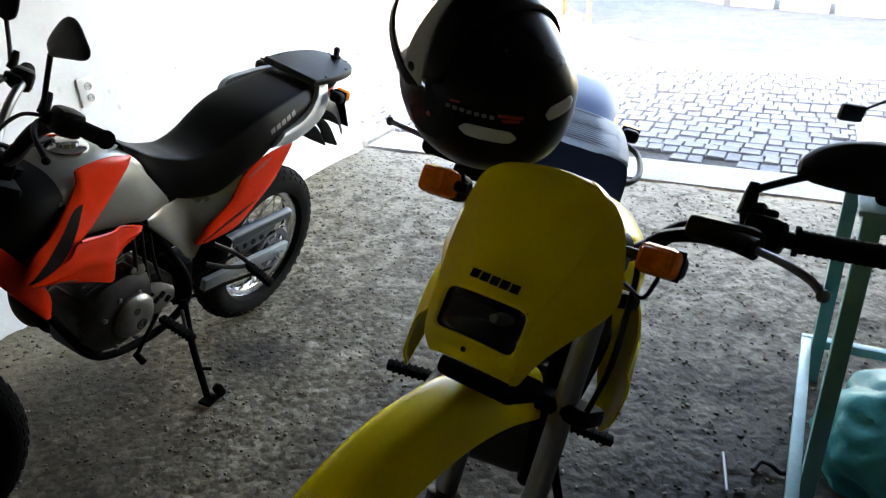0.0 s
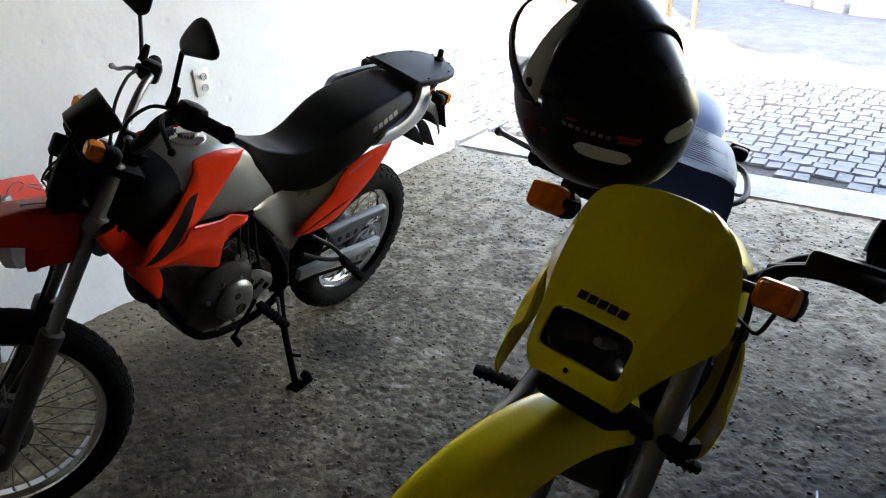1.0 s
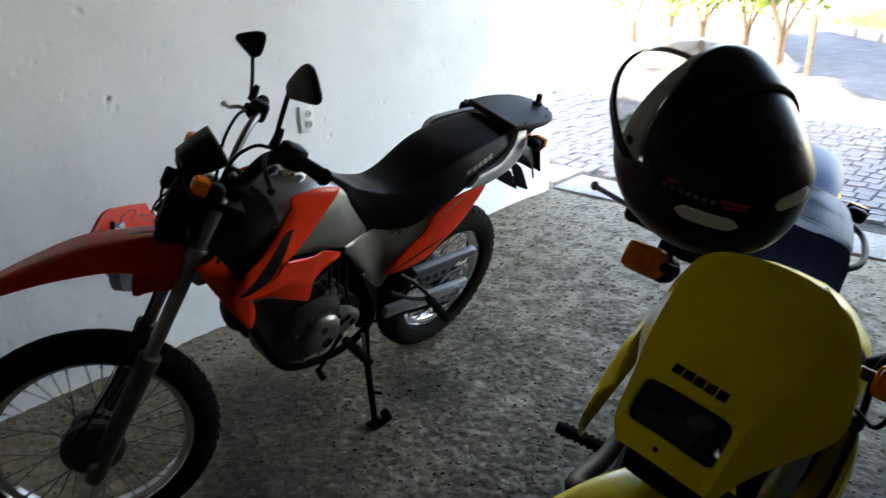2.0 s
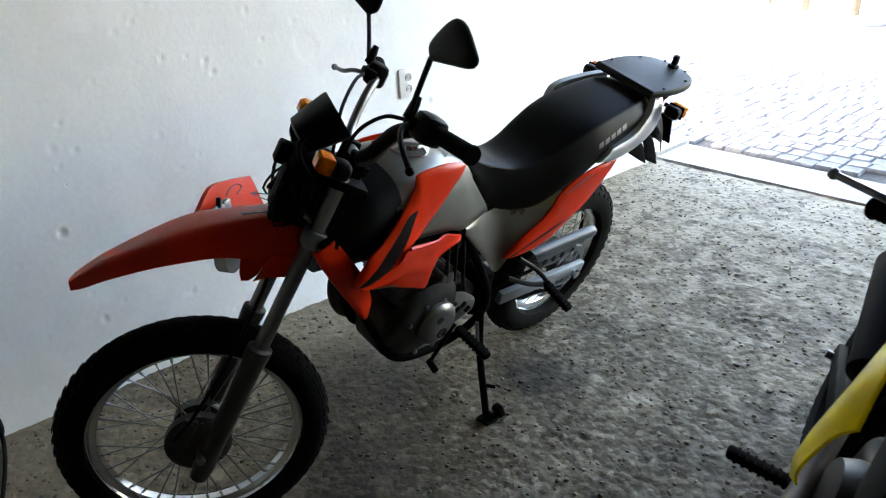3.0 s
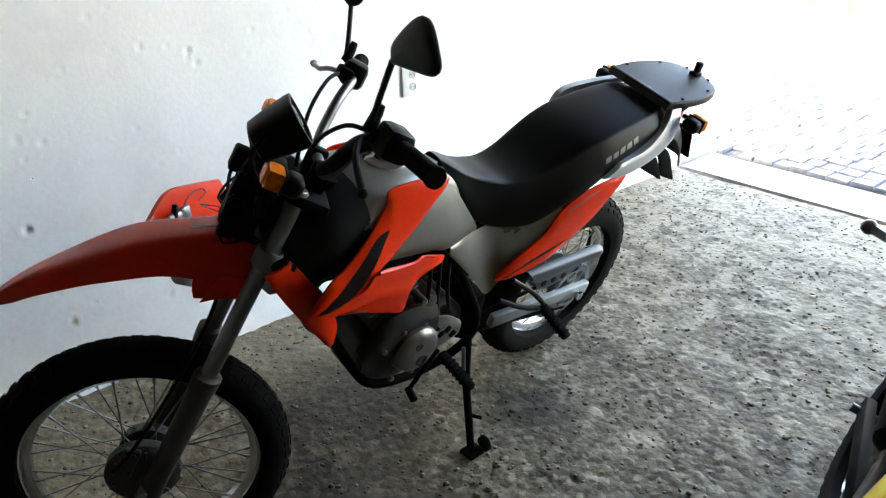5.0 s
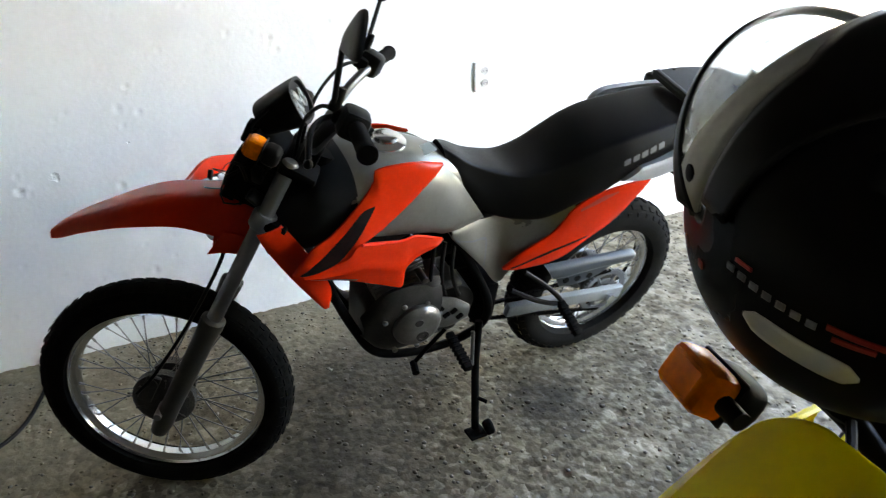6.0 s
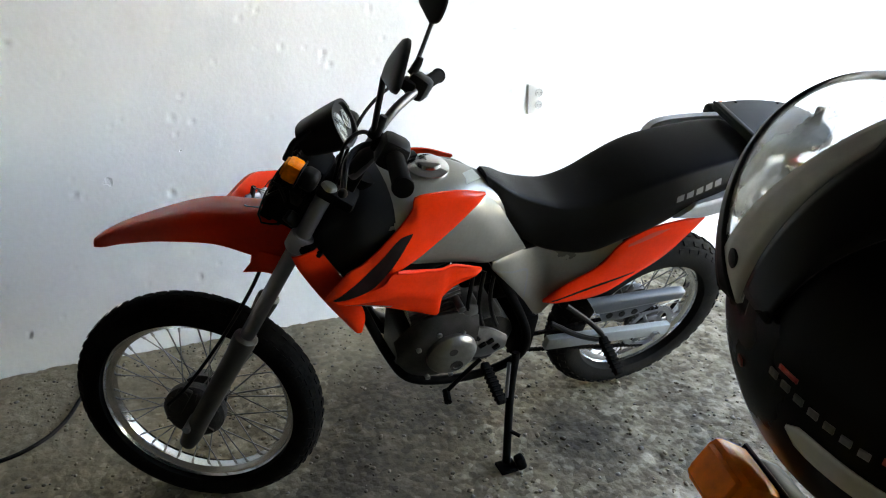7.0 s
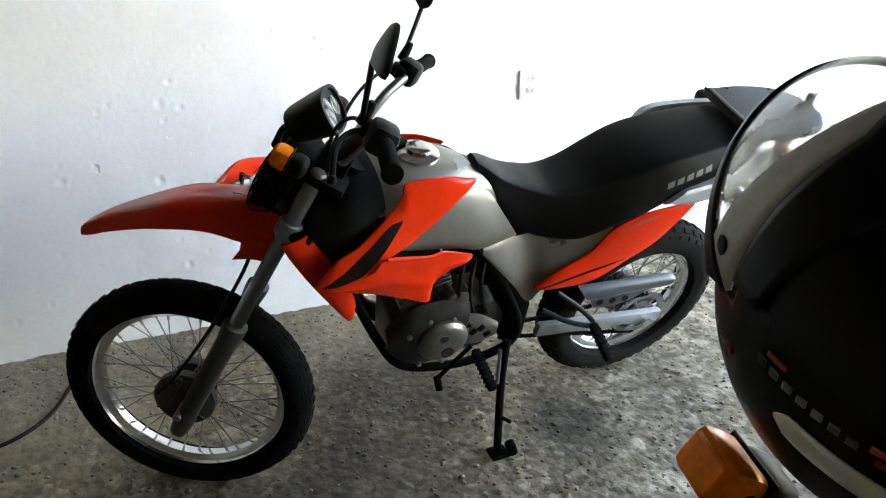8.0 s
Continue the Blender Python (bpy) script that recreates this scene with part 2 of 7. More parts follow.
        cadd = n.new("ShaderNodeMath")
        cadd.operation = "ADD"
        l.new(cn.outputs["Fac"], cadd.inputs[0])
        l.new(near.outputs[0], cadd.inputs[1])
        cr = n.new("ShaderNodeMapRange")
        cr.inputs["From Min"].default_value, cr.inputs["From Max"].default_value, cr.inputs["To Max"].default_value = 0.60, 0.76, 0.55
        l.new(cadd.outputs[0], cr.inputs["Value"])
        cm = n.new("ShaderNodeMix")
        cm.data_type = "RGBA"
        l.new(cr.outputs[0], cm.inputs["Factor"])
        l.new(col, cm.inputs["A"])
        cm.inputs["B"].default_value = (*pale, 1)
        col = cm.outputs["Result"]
        pv = n.new("ShaderNodeTexVoronoi")
        pv.inputs["Scale"].default_value = 34.0
        l.new(tc.outputs["Object"], pv.inputs["Vector"])
        pick = n.new("ShaderNodeSeparateColor")
        l.new(pv.outputs["Color"], pick.inputs[0])
        size = n.new("ShaderNodeMapRange")
        size.inputs["From Min"].default_value, size.inputs["From Max"].default_value = 0.55, 1.0
        size.inputs["To Min"].default_value, size.inputs["To Max"].default_value = 0.0, 0.62
        l.new(pick.outputs[1], size.inputs["Value"])
        wob = n.new("ShaderNodeMath")
        wob.operation = "MULTIPLY_ADD"
        l.new(fi.outputs["Fac"], wob.inputs[0])
        wob.inputs[1].default_value = 0.5
        l.new(pv.outputs["Distance"], wob.inputs[2])
        less = n.new("ShaderNodeMath")
        less.operation = "SUBTRACT"
        l.new(size.outputs[0], less.inputs[0])
        l.new(wob.outputs[0], less.inputs[1])
        pr = n.new("ShaderNodeMapRange")
        pr.inputs["From Min"].default_value, pr.inputs["From Max"].default_value, pr.inputs["To Max"].default_value = -0.22, -0.12, 0.65
        l.new(less.outputs[0], pr.inputs["Value"])
        pm = n.new("ShaderNodeMix")
        pm.data_type = "RGBA"
        l.new(pr.outputs[0], pm.inputs["Factor"])
        l.new(col, pm.inputs["A"])
        pm.inputs["B"].default_value = (*[0.55 * v for v in dark], 1)
        col = pm.outputs["Result"]
    for sx, sy, sr_, amount, tint in blots:
        # a ragged blot: dark for oil and the floor's shade, pale for dust
        dv = n.new("ShaderNodeVectorMath")
        dv.operation = "DISTANCE"
        l.new(tc.outputs["Object"], dv.inputs[0])
        dv.inputs[1].default_value = (sx, sy, 0)
        rag = n.new("ShaderNodeMath")
        rag.operation = "MULTIPLY_ADD"
        l.new(mid.outputs["Fac"], rag.inputs[0])
        rag.inputs[1].default_value = 0.5 * sr_
        l.new(dv.outputs["Value"], rag.inputs[2])
        om = n.new("ShaderNodeMapRange")
        om.inputs["From Min"].default_value, om.inputs["From Max"].default_value = 0.55 * sr_, 1.3 * sr_
        om.inputs["To Min"].default_value, om.inputs["To Max"].default_value = amount, 0.0
        l.new(rag.outputs[0], om.inputs["Value"])
        ox = n.new("ShaderNodeMix")
        ox.data_type = "RGBA"
        l.new(om.outputs[0], ox.inputs["Factor"])
        l.new(col, ox.inputs["A"])
        ox.inputs["B"].default_value = (*tint, 1)
        col = ox.outputs["Result"]
    l.new(col, b.inputs["Base Color"])
    b.inputs["Roughness"].default_value = wet
    b.inputs["Specular IOR Level"].default_value = spec
    h1 = n.new("ShaderNodeMath")
    h1.operation = "MULTIPLY_ADD"
    l.new(vo.outputs["Distance"], h1.inputs[0])
    h1.inputs[1].default_value = -0.3
    soft = n.new("ShaderNodeMath")
    soft.operation = "MULTIPLY"
    l.new(fi.outputs["Fac"], soft.inputs[0])
    soft.inputs[1].default_value = 0.9
    l.new(soft.outputs[0], h1.inputs[2])
    h2 = n.new("ShaderNodeMath")
    h2.operation = "ADD"
    l.new(h1.outputs[0], h2.inputs[0])
    calm = n.new("ShaderNodeMath")
    calm.operation = "MULTIPLY"
    l.new(mid.outputs["Fac"], calm.inputs[0])
    calm.inputs[1].default_value = 0.35
    l.new(calm.outputs[0], h2.inputs[1])
    bp = n.new("ShaderNodeBump")
    bp.inputs["Strength"].default_value, bp.inputs["Distance"].default_value = bump, 0.012
    l.new(h2.outputs[0], bp.inputs["Height"])
    l.new(bp.outputs[0], b.inputs["Normal"])
    return m


# dark tone for oil stains and for shade painted on the floor
OIL_SHADE = (0.022, 0.019, 0.016)
FLOOR = ground_mat("worn_concrete", (0.240, 0.192, 0.122), (0.10, 0.078, 0.048), (0.395, 0.335, 0.245), 52.0, 0.52, wet=0.74, stain=0.55, spec=0.2, blots=((0.15, 0.1, 0.75, 0.5, (0.36, 0.30, 0.205)), (0.10, 1.2, 0.5, 0.5, (0.36, 0.30, 0.205)), (2.9, 1.45, 1.35, 0.9, OIL_SHADE), (2.6, 0.5, 0.7, 0.6, OIL_SHADE), (1.75, 0.75, 0.55, 0.45, OIL_SHADE), (0.62, 1.15, 0.36, 0.7, OIL_SHADE), (0.95, 0.90, 0.34, 0.7, OIL_SHADE), (1.35, 0.55, 0.30, 0.6, OIL_SHADE), (1.0, 1.6, 0.2, 0.7, OIL_SHADE)), pale_from=1.2)
APRON = ground_mat("pale_concrete", (0.42, 0.41, 0.38), (0.30, 0.29, 0.27), (0.5, 0.49, 0.46), 90.0, 0.25, stain=0.35)
DUST = ground_mat("dusty_street", (0.40, 0.38, 0.34), (0.28, 0.26, 0.23), (0.5, 0.48, 0.44), 70.0, 0.3, stain=0.3)
ASPHALT = ground_mat("asphalt", (0.10, 0.11, 0.125), (0.06, 0.065, 0.075), (0.16, 0.165, 0.17), 120.0, 0.35, stain=0.3)
JOINT = ground_mat("sandy_joint", (0.085, 0.08, 0.072), (0.05, 0.047, 0.042), (0.14, 0.13, 0.115), 90.0, 0.3, stain=0.4)
COBBLE = mat("granite_cobble", (0.165, 0.168, 0.175), 0.7, var=0.25, scale=9, grain=90, bump=0.5, spot=(0.21, 0.205, 0.20), spot_amount=0.6, spot_scale=6, dist=0.006, spec=0.12)
PEBBLE = mat("pebble_stone", (0.13, 0.112, 0.088), 0.85, var=0.5, scale=3, grain=200, bump=0.3)
def pitted(m, scale=8.5, share=0.72):
    """Adds sparse ragged knocks with grey bottoms to a plaster."""
    n, l = m.node_tree.nodes, m.node_tree.links
    b = n["Principled BSDF"]
    tc, wob = n.new("ShaderNodeTexCoord"), n.new("ShaderNodeTexNoise")
    wob.inputs["Scale"].default_value, wob.inputs["Detail"].default_value = 38.0, 3.0
    l.new(tc.outputs["Object"], wob.inputs["Vector"])
    mv = n.new("ShaderNodeVectorMath")
    mv.operation = "MULTIPLY_ADD"
    l.new(wob.outputs["Color"], mv.inputs[0])
    mv.inputs[1].default_value = (0.022, 0.022, 0.022)
    l.new(tc.outputs["Object"], mv.inputs[2])
    deep = None
    for sc, sh, size in ((scale, share, 0.085), (scale * 2.3, 0.86, 0.11), (scale * 0.45, 0.8, 0.075)):
        vo = n.new("ShaderNodeTexVoronoi")
        vo.inputs["Scale"].default_value = sc
        l.new(mv.outputs[0], vo.inputs["Vector"])
        sep = n.new("ShaderNodeSeparateColor")
        l.new(vo.outputs["Color"], sep.inputs[0])
        pick = n.new("ShaderNodeMapRange")
        pick.inputs["From Min"].default_value, pick.inputs["From Max"].default_value = sh, 1.0
        pick.inputs["To Min"].default_value, pick.inputs["To Max"].default_value = 0.0, size
        l.new(sep.outputs[0], pick.inputs["Value"])
        sub = n.new("ShaderNodeMath")
        sub.operation = "SUBTRACT"
        l.new(pick.outputs[0], sub.inputs[0])
        l.new(vo.outputs["Distance"], sub.inputs[1])
        edge = n.new("ShaderNodeMapRange")
        edge.inputs["From Min"].default_value, edge.inputs["From Max"].default_value = -0.012, 0.035
        l.new(sub.outputs[0], edge.inputs["Value"])
        if deep is None:
            deep = edge.outputs[0]
        else:
            mx = n.new("ShaderNodeMath")
            mx.operation = "MAXIMUM"
            l.new(deep, mx.inputs[0])
            l.new(edge.outputs[0], mx.inputs[1])
            deep = mx.outputs[0]
    low = n.new("ShaderNodeMath")
    low.operation = "MULTIPLY"
    l.new(deep, low.inputs[0])
    low.inputs[1].default_value = -1.0
    bp = n.new("ShaderNodeBump")
    bp.inputs["Strength"].default_value, bp.inputs["Distance"].default_value = 0.9, 0.006
    l.new(low.outputs[0], bp.inputs["Height"])
    l.new(b.inputs["Normal"].links[0].from_socket, bp.inputs["Normal"])
    l.new(bp.outputs[0], b.inputs["Normal"])
    mix = n.new("ShaderNodeMix")
    mix.data_type = "RGBA"
    fac = n.new("ShaderNodeMath")
    fac.operation = "MULTIPLY"
    l.new(deep, fac.inputs[0])
    fac.inputs[1].default_value = 0.55
    l.new(fac.outputs[0], mix.inputs["Factor"])
    l.new(b.inputs["Base Color"].links[0].from_socket, mix.inputs["A"])
    mix.inputs["B"].default_value = (0.33, 0.32, 0.29, 1)
    l.new(mix.outputs["Result"], b.inputs["Base Color"])
    return m


PLASTER = mat("white_plaster", (0.79, 0.80, 0.80), 0.75, var=0.05, scale=2.2, grain=60, bump=0.16, spot=(0.60, 0.62, 0.63), spot_amount=0.5, spot_scale=2.5, dist=0.004)
pitted(PLASTER)
# tones of unseen walls and ceiling, set for the bounce light inside
UNSEEN_CEIL = mat("unseen_ceiling_tone", (0.16, 0.15, 0.14), 0.9, var=0.15, scale=2, spot=(0.16, 0.15, 0.14), spot_amount=0.5)
UNSEEN_GREY = mat("unseen_grey_wall", (0.20, 0.195, 0.18), 0.9, var=0.1, scale=3, spot=(0.14, 0.13, 0.12), spot_amount=0.5)
UNSEEN_DARK = mat("unseen_dark_wall", (0.10, 0.09, 0.08), 0.9, var=0.2, scale=3, spot=(0.10, 0.09, 0.08), spot_amount=0.5)
LEAF = mat("leaf_green", (0.16, 0.24, 0.035), 0.55, var=0.45, scale=5)
BARK = mat("bark", (0.20, 0.14, 0.09), 0.9, var=0.3, scale=12, bump=0.6)


# ---------------------------------------------------------------- mesh tools
def part(name, bm, material, parent=None, label="", m=None, smooth=True):
    me = bpy.data.meshes.new(name)
    bmesh.ops.recalc_face_normals(bm, faces=bm.faces[:])
    bm.to_mesh(me)
    bm.free()
    if smooth:
        me.shade_smooth()
        me.set_sharp_from_angle(angle=radians(38))
    me.materials.append(material)
    ob = new(name, me)
    if parent is not None:
        ob.parent = parent
    if m is not None:
        ob.matrix_basis = m
    if label:
        tagged(ob, label)
    return ob


def again(ob, m, parent=None):
    """Another part of the same mesh."""
    o = new(ob.name, ob.data)
    o.parent = parent or ob.parent
    o.matrix_basis = m
    return o


def thing(name, m, label, category, group=""):
    e = new(name)
    e.empty_display_size = 0.1
    e.matrix_basis = m
    return tagged(e, label, category, group)


def spline(pts, n):
    """n + 1 points evenly along a smooth curve through pts."""
    p = np.array(pts, float)
    if len(p) == 2:
        return [Vector(p[0] + (p[1] - p[0]) * k / n) for k in range(n + 1)]
    q = np.vstack([2 * p[0] - p[1], p, 2 * p[-1] - p[-2]])
    fine = []
    for i in range(1, len(q) - 2):
        for s in np.linspace(0, 1, 12, endpoint=False):
            a, b, c, d = q[i - 1], q[i], q[i + 1], q[i + 2]
            fine.append(0.5 * (2 * b + (c - a) * s + (2 * a - 5 * b + 4 * c - d) * s * s + (3 * b - a - 3 * c + d) * s ** 3))
    fine.append(p[-1])
    fine = np.array(fine)
    run = np.r_[0, np.cumsum(np.linalg.norm(np.diff(fine, axis=0), axis=1))]
    return [Vector([np.interp(v, run, fine[:, k]) for k in range(fine.shape[1])]) for v in np.linspace(0, run[-1], n + 1)]


def skin(bm, rings, closed=True, caps=True):
    vs = [[bm.verts.new(p) for p in r] for r in rings]
    k = len(vs[0])
    for a, b in zip(vs, vs[1:]):
        for i in range(k if closed else k - 1):
            j = (i + 1) % k
            bm.faces.new((a[i], a[j], b[j], b[i]))
    if caps and closed:
        bm.faces.new(vs[0][::-1])
        bm.faces.new(vs[-1])
    return vs


def tube(pts, r, n=None, k=10, bm=None, r2=None, straight=False):
    """A round bar along a smooth curve, its radius going from r to r2."""
    bm = bm or bmesh.new()
    line = [Vector(p) for p in pts] if straight else spline(pts, n or max(4, 5 * len(pts)))
    r2 = r if r2 is None else r2
    rings, up = [], None
    for i, p in enumerate(line):
        d = (line[min(i + 1, len(line) - 1)] - line[max(i - 1, 0)]).normalized()
        if up is None:
            up = d.orthogonal().normalized()
        up = (up - d * up.dot(d)).normalized()
        side = d.cross(up)
        rad = r + (r2 - r) * i / (len(line) - 1)
        rings.append([p + (up * math.cos(a) + side * math.sin(a)) * rad for a in [2 * math.pi * j / k for j in range(k)]])
    skin(bm, rings)
    return bm


def turned(profile, k=32, axis="y", bm=None, at=(0, 0, 0), caps=True):
    """A turned body: profile of (along, radius) about an axis."""
    bm = bm or bmesh.new()
    rings = []
    for s, r in profile:
        ring = []
        for j in range(k):
            a = 2 * math.pi * j / k
            c, d = r * math.cos(a), r * math.sin(a)
            p = {"y": (c, s, d), "x": (s, c, d), "z": (c, d, s)}[axis]
            ring.append(Vector(p) + Vector(at))
        rings.append(ring)
    skin(bm, rings, caps=caps)
    return bm


def block(size, at=(0, 0, 0), bevel=0.004, m=None, bm=None, seg=2, taper=1.0):
    """A box with rounded edges; taper narrows its top."""
    b2 = bmesh.new()
    bmesh.ops.create_cube(b2, size=1.0)
    for v in b2.verts:
        k = taper if v.co.z > 0 else 1.0
        v.co = Vector((v.co.x * size[0] * k, v.co.y * size[1] * k, v.co.z * size[2]))
    if bevel:
        bmesh.ops.bevel(b2, geom=b2.edges[:], offset=bevel, segments=seg, affect="EDGES", profile=0.5)
    b2.transform(Matrix.Translation(at) @ (m or Matrix()))
    if bm is None:
        return b2
    me = bpy.data.meshes.new("tmp")
    b2.to_mesh(me)
    b2.free()
    bm.from_mesh(me)
    bpy.data.meshes.remove(me)
    return bm


def strip(a, b, bulge=0.01, thick=0.004, n=26, k=8, out=(0, 1, 0), crease=0.0):
    """A moulded panel between two rails, domed along out, with thickness and turned-in edges."""
    bm = bmesh.new()
    ra, rb, o = spline(a, n), spline(b, n), Vector(out).normalized()
    front, back = [], []
    for p, q in zip(ra, rb):
        w = min(1.0, (p - q).length / 0.04)
        row = []
        for j in range(k + 1):
            v = j / k
            row.append(p.lerp(q, v) + o * w * (bulge * (1 - (2 * v - 1) ** 4) + crease * max(0, 1 - abs(2 * v - 1) * 2.5)))
        front.append(row)
        back.append([x - o * thick for x in row])
    f = skin(bm, front, closed=False)
    g = skin(bm, back, closed=False)
    for i in range(n):
        for j in (0, k):
            bm.faces.new((f[i][j], f[i + 1][j], g[i + 1][j], g[i][j]))
    for i in (0, n):
        for j in range(k):
            bm.faces.new((f[i][j], f[i][j + 1], g[i][j + 1], g[i][j]))
    bmesh.ops.remove_doubles(bm, verts=bm.verts[:], dist=0.0004)
    return bm


def drape(bm, bodies, sd=1, lift=0.0008):
    """Lays a thin print on the side of the bodies, seen along y."""
    trees = [BVHTree.FromPolygons([v.co for v in b.data.vertices], [tuple(p.vertices) for p in b.data.polygons]) for b in bodies]
    for v in bm.verts:
        best = None
        for t in trees:
            hit = t.ray_cast(Vector((v.co.x, sd * 0.6, v.co.z)), Vector((0, -sd, 0)))[0]
            if hit is not None and (best is None or hit.y * sd > best * sd):
                best = hit.y
        if best is not None:
            v.co.y = best + sd * lift
    return bm


def ribbon(a, b, n=24, k=5):
    """A thin print between two lines of (x, z), to be draped."""
    ra, rb = spline([(x, 0, z) for x, z in a], n), spline([(x, 0, z) for x, z in b], n)
    bm = bmesh.new()
    skin(bm, [[p.lerp(q, j / k) for j in range(k + 1)] for p, q in zip(ra, rb)], closed=False)
    return bm


def hull(stations, k=28, n=30, flat=2.6):
    """A long rounded body. Stations along x: (x, z bottom, z top, half width, height share of the widest line)."""
    st = np.array(stations, float)
    bm, rings = bmesh.new(), []
    pts = spline_nd(st, n)
    for x, zb, zt, w, share in pts:
        zc = zb + (zt - zb) * share
        ring = []
        for j in range(k):
            a = 2 * math.pi * j / k
            c, s = math.cos(a), math.sin(a)
            y = w * math.copysign(abs(c) ** (2 / flat), c)
            h = (zt - zc) if s > 0 else (zc - zb)
            ring.append(Vector((x, y, zc + h * math.copysign(abs(s) ** (2 / flat), s))))
        rings.append(ring)
    skin(bm, rings)
    return bm


def padded(stations, n=40):
    """A seat: flat top, sloping sides. Stations along x: (x, z bottom, z top, half width below, half width of the top)."""
    bm, rings = bmesh.new(), []
    for x, zb, zt, wb, wt in spline_nd(np.array(stations, float), n):
        h = zt - zb
        half = [(wb * 0.9, zb), (wb, zb + 0.10 * h), (wb, zb + 0.45 * h), (wt + 0.25 * (wb - wt), zt - 0.16 * h), (wt, zt - 0.03 * h), (wt * 0.8, zt), (wt * 0.3, zt + 0.002)]
        poly = [Vector((x, y, z)) for y, z in half] + [Vector((x, -y, z)) for y, z in half[::-1]]
        for _ in range(2):
            q = []
            for a, b in zip(poly, poly[1:] + poly[:1]):
                q += [a.lerp(b, 0.22), a.lerp(b, 0.78)]
            poly = q
        rings.append(poly)
    skin(bm, rings)
    return bm


def spline_nd(p, n):
    q = np.vstack([2 * p[0] - p[1], p, 2 * p[-1] - p[-2]])
    out = []
    for v in np.linspace(0, len(p) - 1, n + 1):
        i = min(int(v), len(p) - 2)
        s = v - i
        a, b, c, d = q[i], q[i + 1], q[i + 2], q[i + 3]
        out.append(0.5 * (2 * b + (c - a) * s + (2 * a - 5 * b + 4 * c - d) * s * s + (3 * b - a - 3 * c + d) * s ** 3))
    return out


def shell(top, edge, width, thick=0.003, n=30, k=12, square=0.75, power=1.6):
    """A mudguard: a ridge line in the x-z plane, the line of its side edges, and its half width along it."""
    t = spline([(x, 0, z) for x, z in top], n)
    e = spline([(x, 0, z) for x, z in edge], n)
    w = [v[0] for v in spline_nd(np.array([[v, 0] for v in width], float), n)]
    bm, outer, inner = bmesh.new(), [], []
    for i in range(n + 1):
        down = e[i] - t[i]
        row, row2 = [], []
        for j in range(-k, k + 1):
            a = j / k
            y = w[i] * math.copysign(abs(a) ** square, a)
            p = t[i] + down * abs(a) ** (2 * power) + Vector((0, y, 0))
            row.append(p)
            q = p + (down.normalized() if down.length > 1e-6 else Vector((0, 0, -1))) * thick
            q.y *= max(0.0, 1 - thick / max(w[i], 0.01))
            row2.append(q)
        outer.append(row)
        inner.append(row2)
    f, g = skin(bm, outer, closed=False), skin(bm, inner, closed=False)
    m = 2 * k
    for i in range(n):
        for j in (0, m):
            bm.faces.new((f[i][j], f[i + 1][j], g[i + 1][j], g[i][j]))
    for i in (0, n):
        for j in range(m):
            bm.faces.new((f[i][j], f[i][j + 1], g[i][j + 1], g[i][j]))
    return bm


# ---------------------------------------------------------------- the garage
WALL_END, WEST_END, ROOM_X, ROOM_Y, ROOM_H = 3.90, 3.835, 4.4, -3.2, 3.0


def plaster_wall():
    """The long plastered wall, uneven and pitted by knocks."""
    rng = np.random.default_rng(4)
    ys = np.r_[np.linspace(ROOM_Y, -0.75, 40), np.linspace(-0.74, WEST_END, 560)]
    zs = np.r_[np.linspace(-0.05, 1.9, 250), np.linspace(1.95, ROOM_H, 20)]
    Y, Z = np.meshgrid(ys, zs)
    X = np.zeros_like(Y)
    for a, fy, fz in ((0.004, 1.7, 1.3), (0.0025, 3.9, 4.4), (0.0012, 9.0, 8.0)):
        p, q = rng.uniform(0, 6, 2)
        X += a * np.sin(fy * Y + p + 0.6 * np.sin(fz * Z)) * np.cos(fz * Z + q)
    for _ in range(520):
        y, z, r, d = rng.uniform(-1.4, 3.8), rng.uniform(0.1, 2.3), 0.004 + 0.007 * rng.random() ** 2, 0.0025 + 0.0065 * rng.random() ** 1.5
        el = rng.uniform(0.6, 1.6)
        s = (((Y - y) * el) ** 2 + ((Z - z) / el) ** 2) / r ** 2
        X -= d * np.exp(-s * 1.2)
        X += 0.12 * d * np.exp(-((np.sqrt(s) - 1.9) ** 2) * 2.0)
    for _ in range(16):
        y, z, w, h = rng.uniform(-1.2, 3.6), rng.uniform(0.3, 1.9), rng.uniform(0.05, 0.14), rng.uniform(0.02, 0.06)
        s = ((Y - y) / w) ** 2 + ((Z - z + 0.2 * (Y - y)) / h) ** 2
        X -= 0.0022 * np.clip(1.2 - s, 0, 0.6)
    X[:, -1] = 0
    verts = np.stack([X, Y, Z], -1).reshape(-1, 3)
    nz, ny = Y.shape
    i = np.arange(nz * ny).reshape(nz, ny)
    quads = np.stack([i[:-1, :-1], i[:-1, 1:], i[1:, 1:], i[1:, :-1]], -1).reshape(-1, 4)
    n = len(verts)
    back = [(-0.2, ROOM_Y, -0.05), (-0.2, WEST_END, -0.05), (-0.2, WEST_END, ROOM_H), (-0.2, ROOM_Y, ROOM_H)]
    faces = quads.tolist() + [[n, n + 1, n + 2, n + 3], i[:, -1].tolist() + [n + 2, n + 1], i[-1, :].tolist() + [n + 2, n + 3]]
    me = bpy.data.meshes.new("wall_west")
    me.from_pydata(verts.tolist() + back, [], faces)
    me.shade_smooth()
    me.set_sharp_from_angle(angle=radians(60))
    me.materials.append(PLASTER)
    ob = new("wall_west", me)
    return tagged(ob, "rough white plastered wall with knocks and pits", "wall", kind="structure")


plaster_wall()


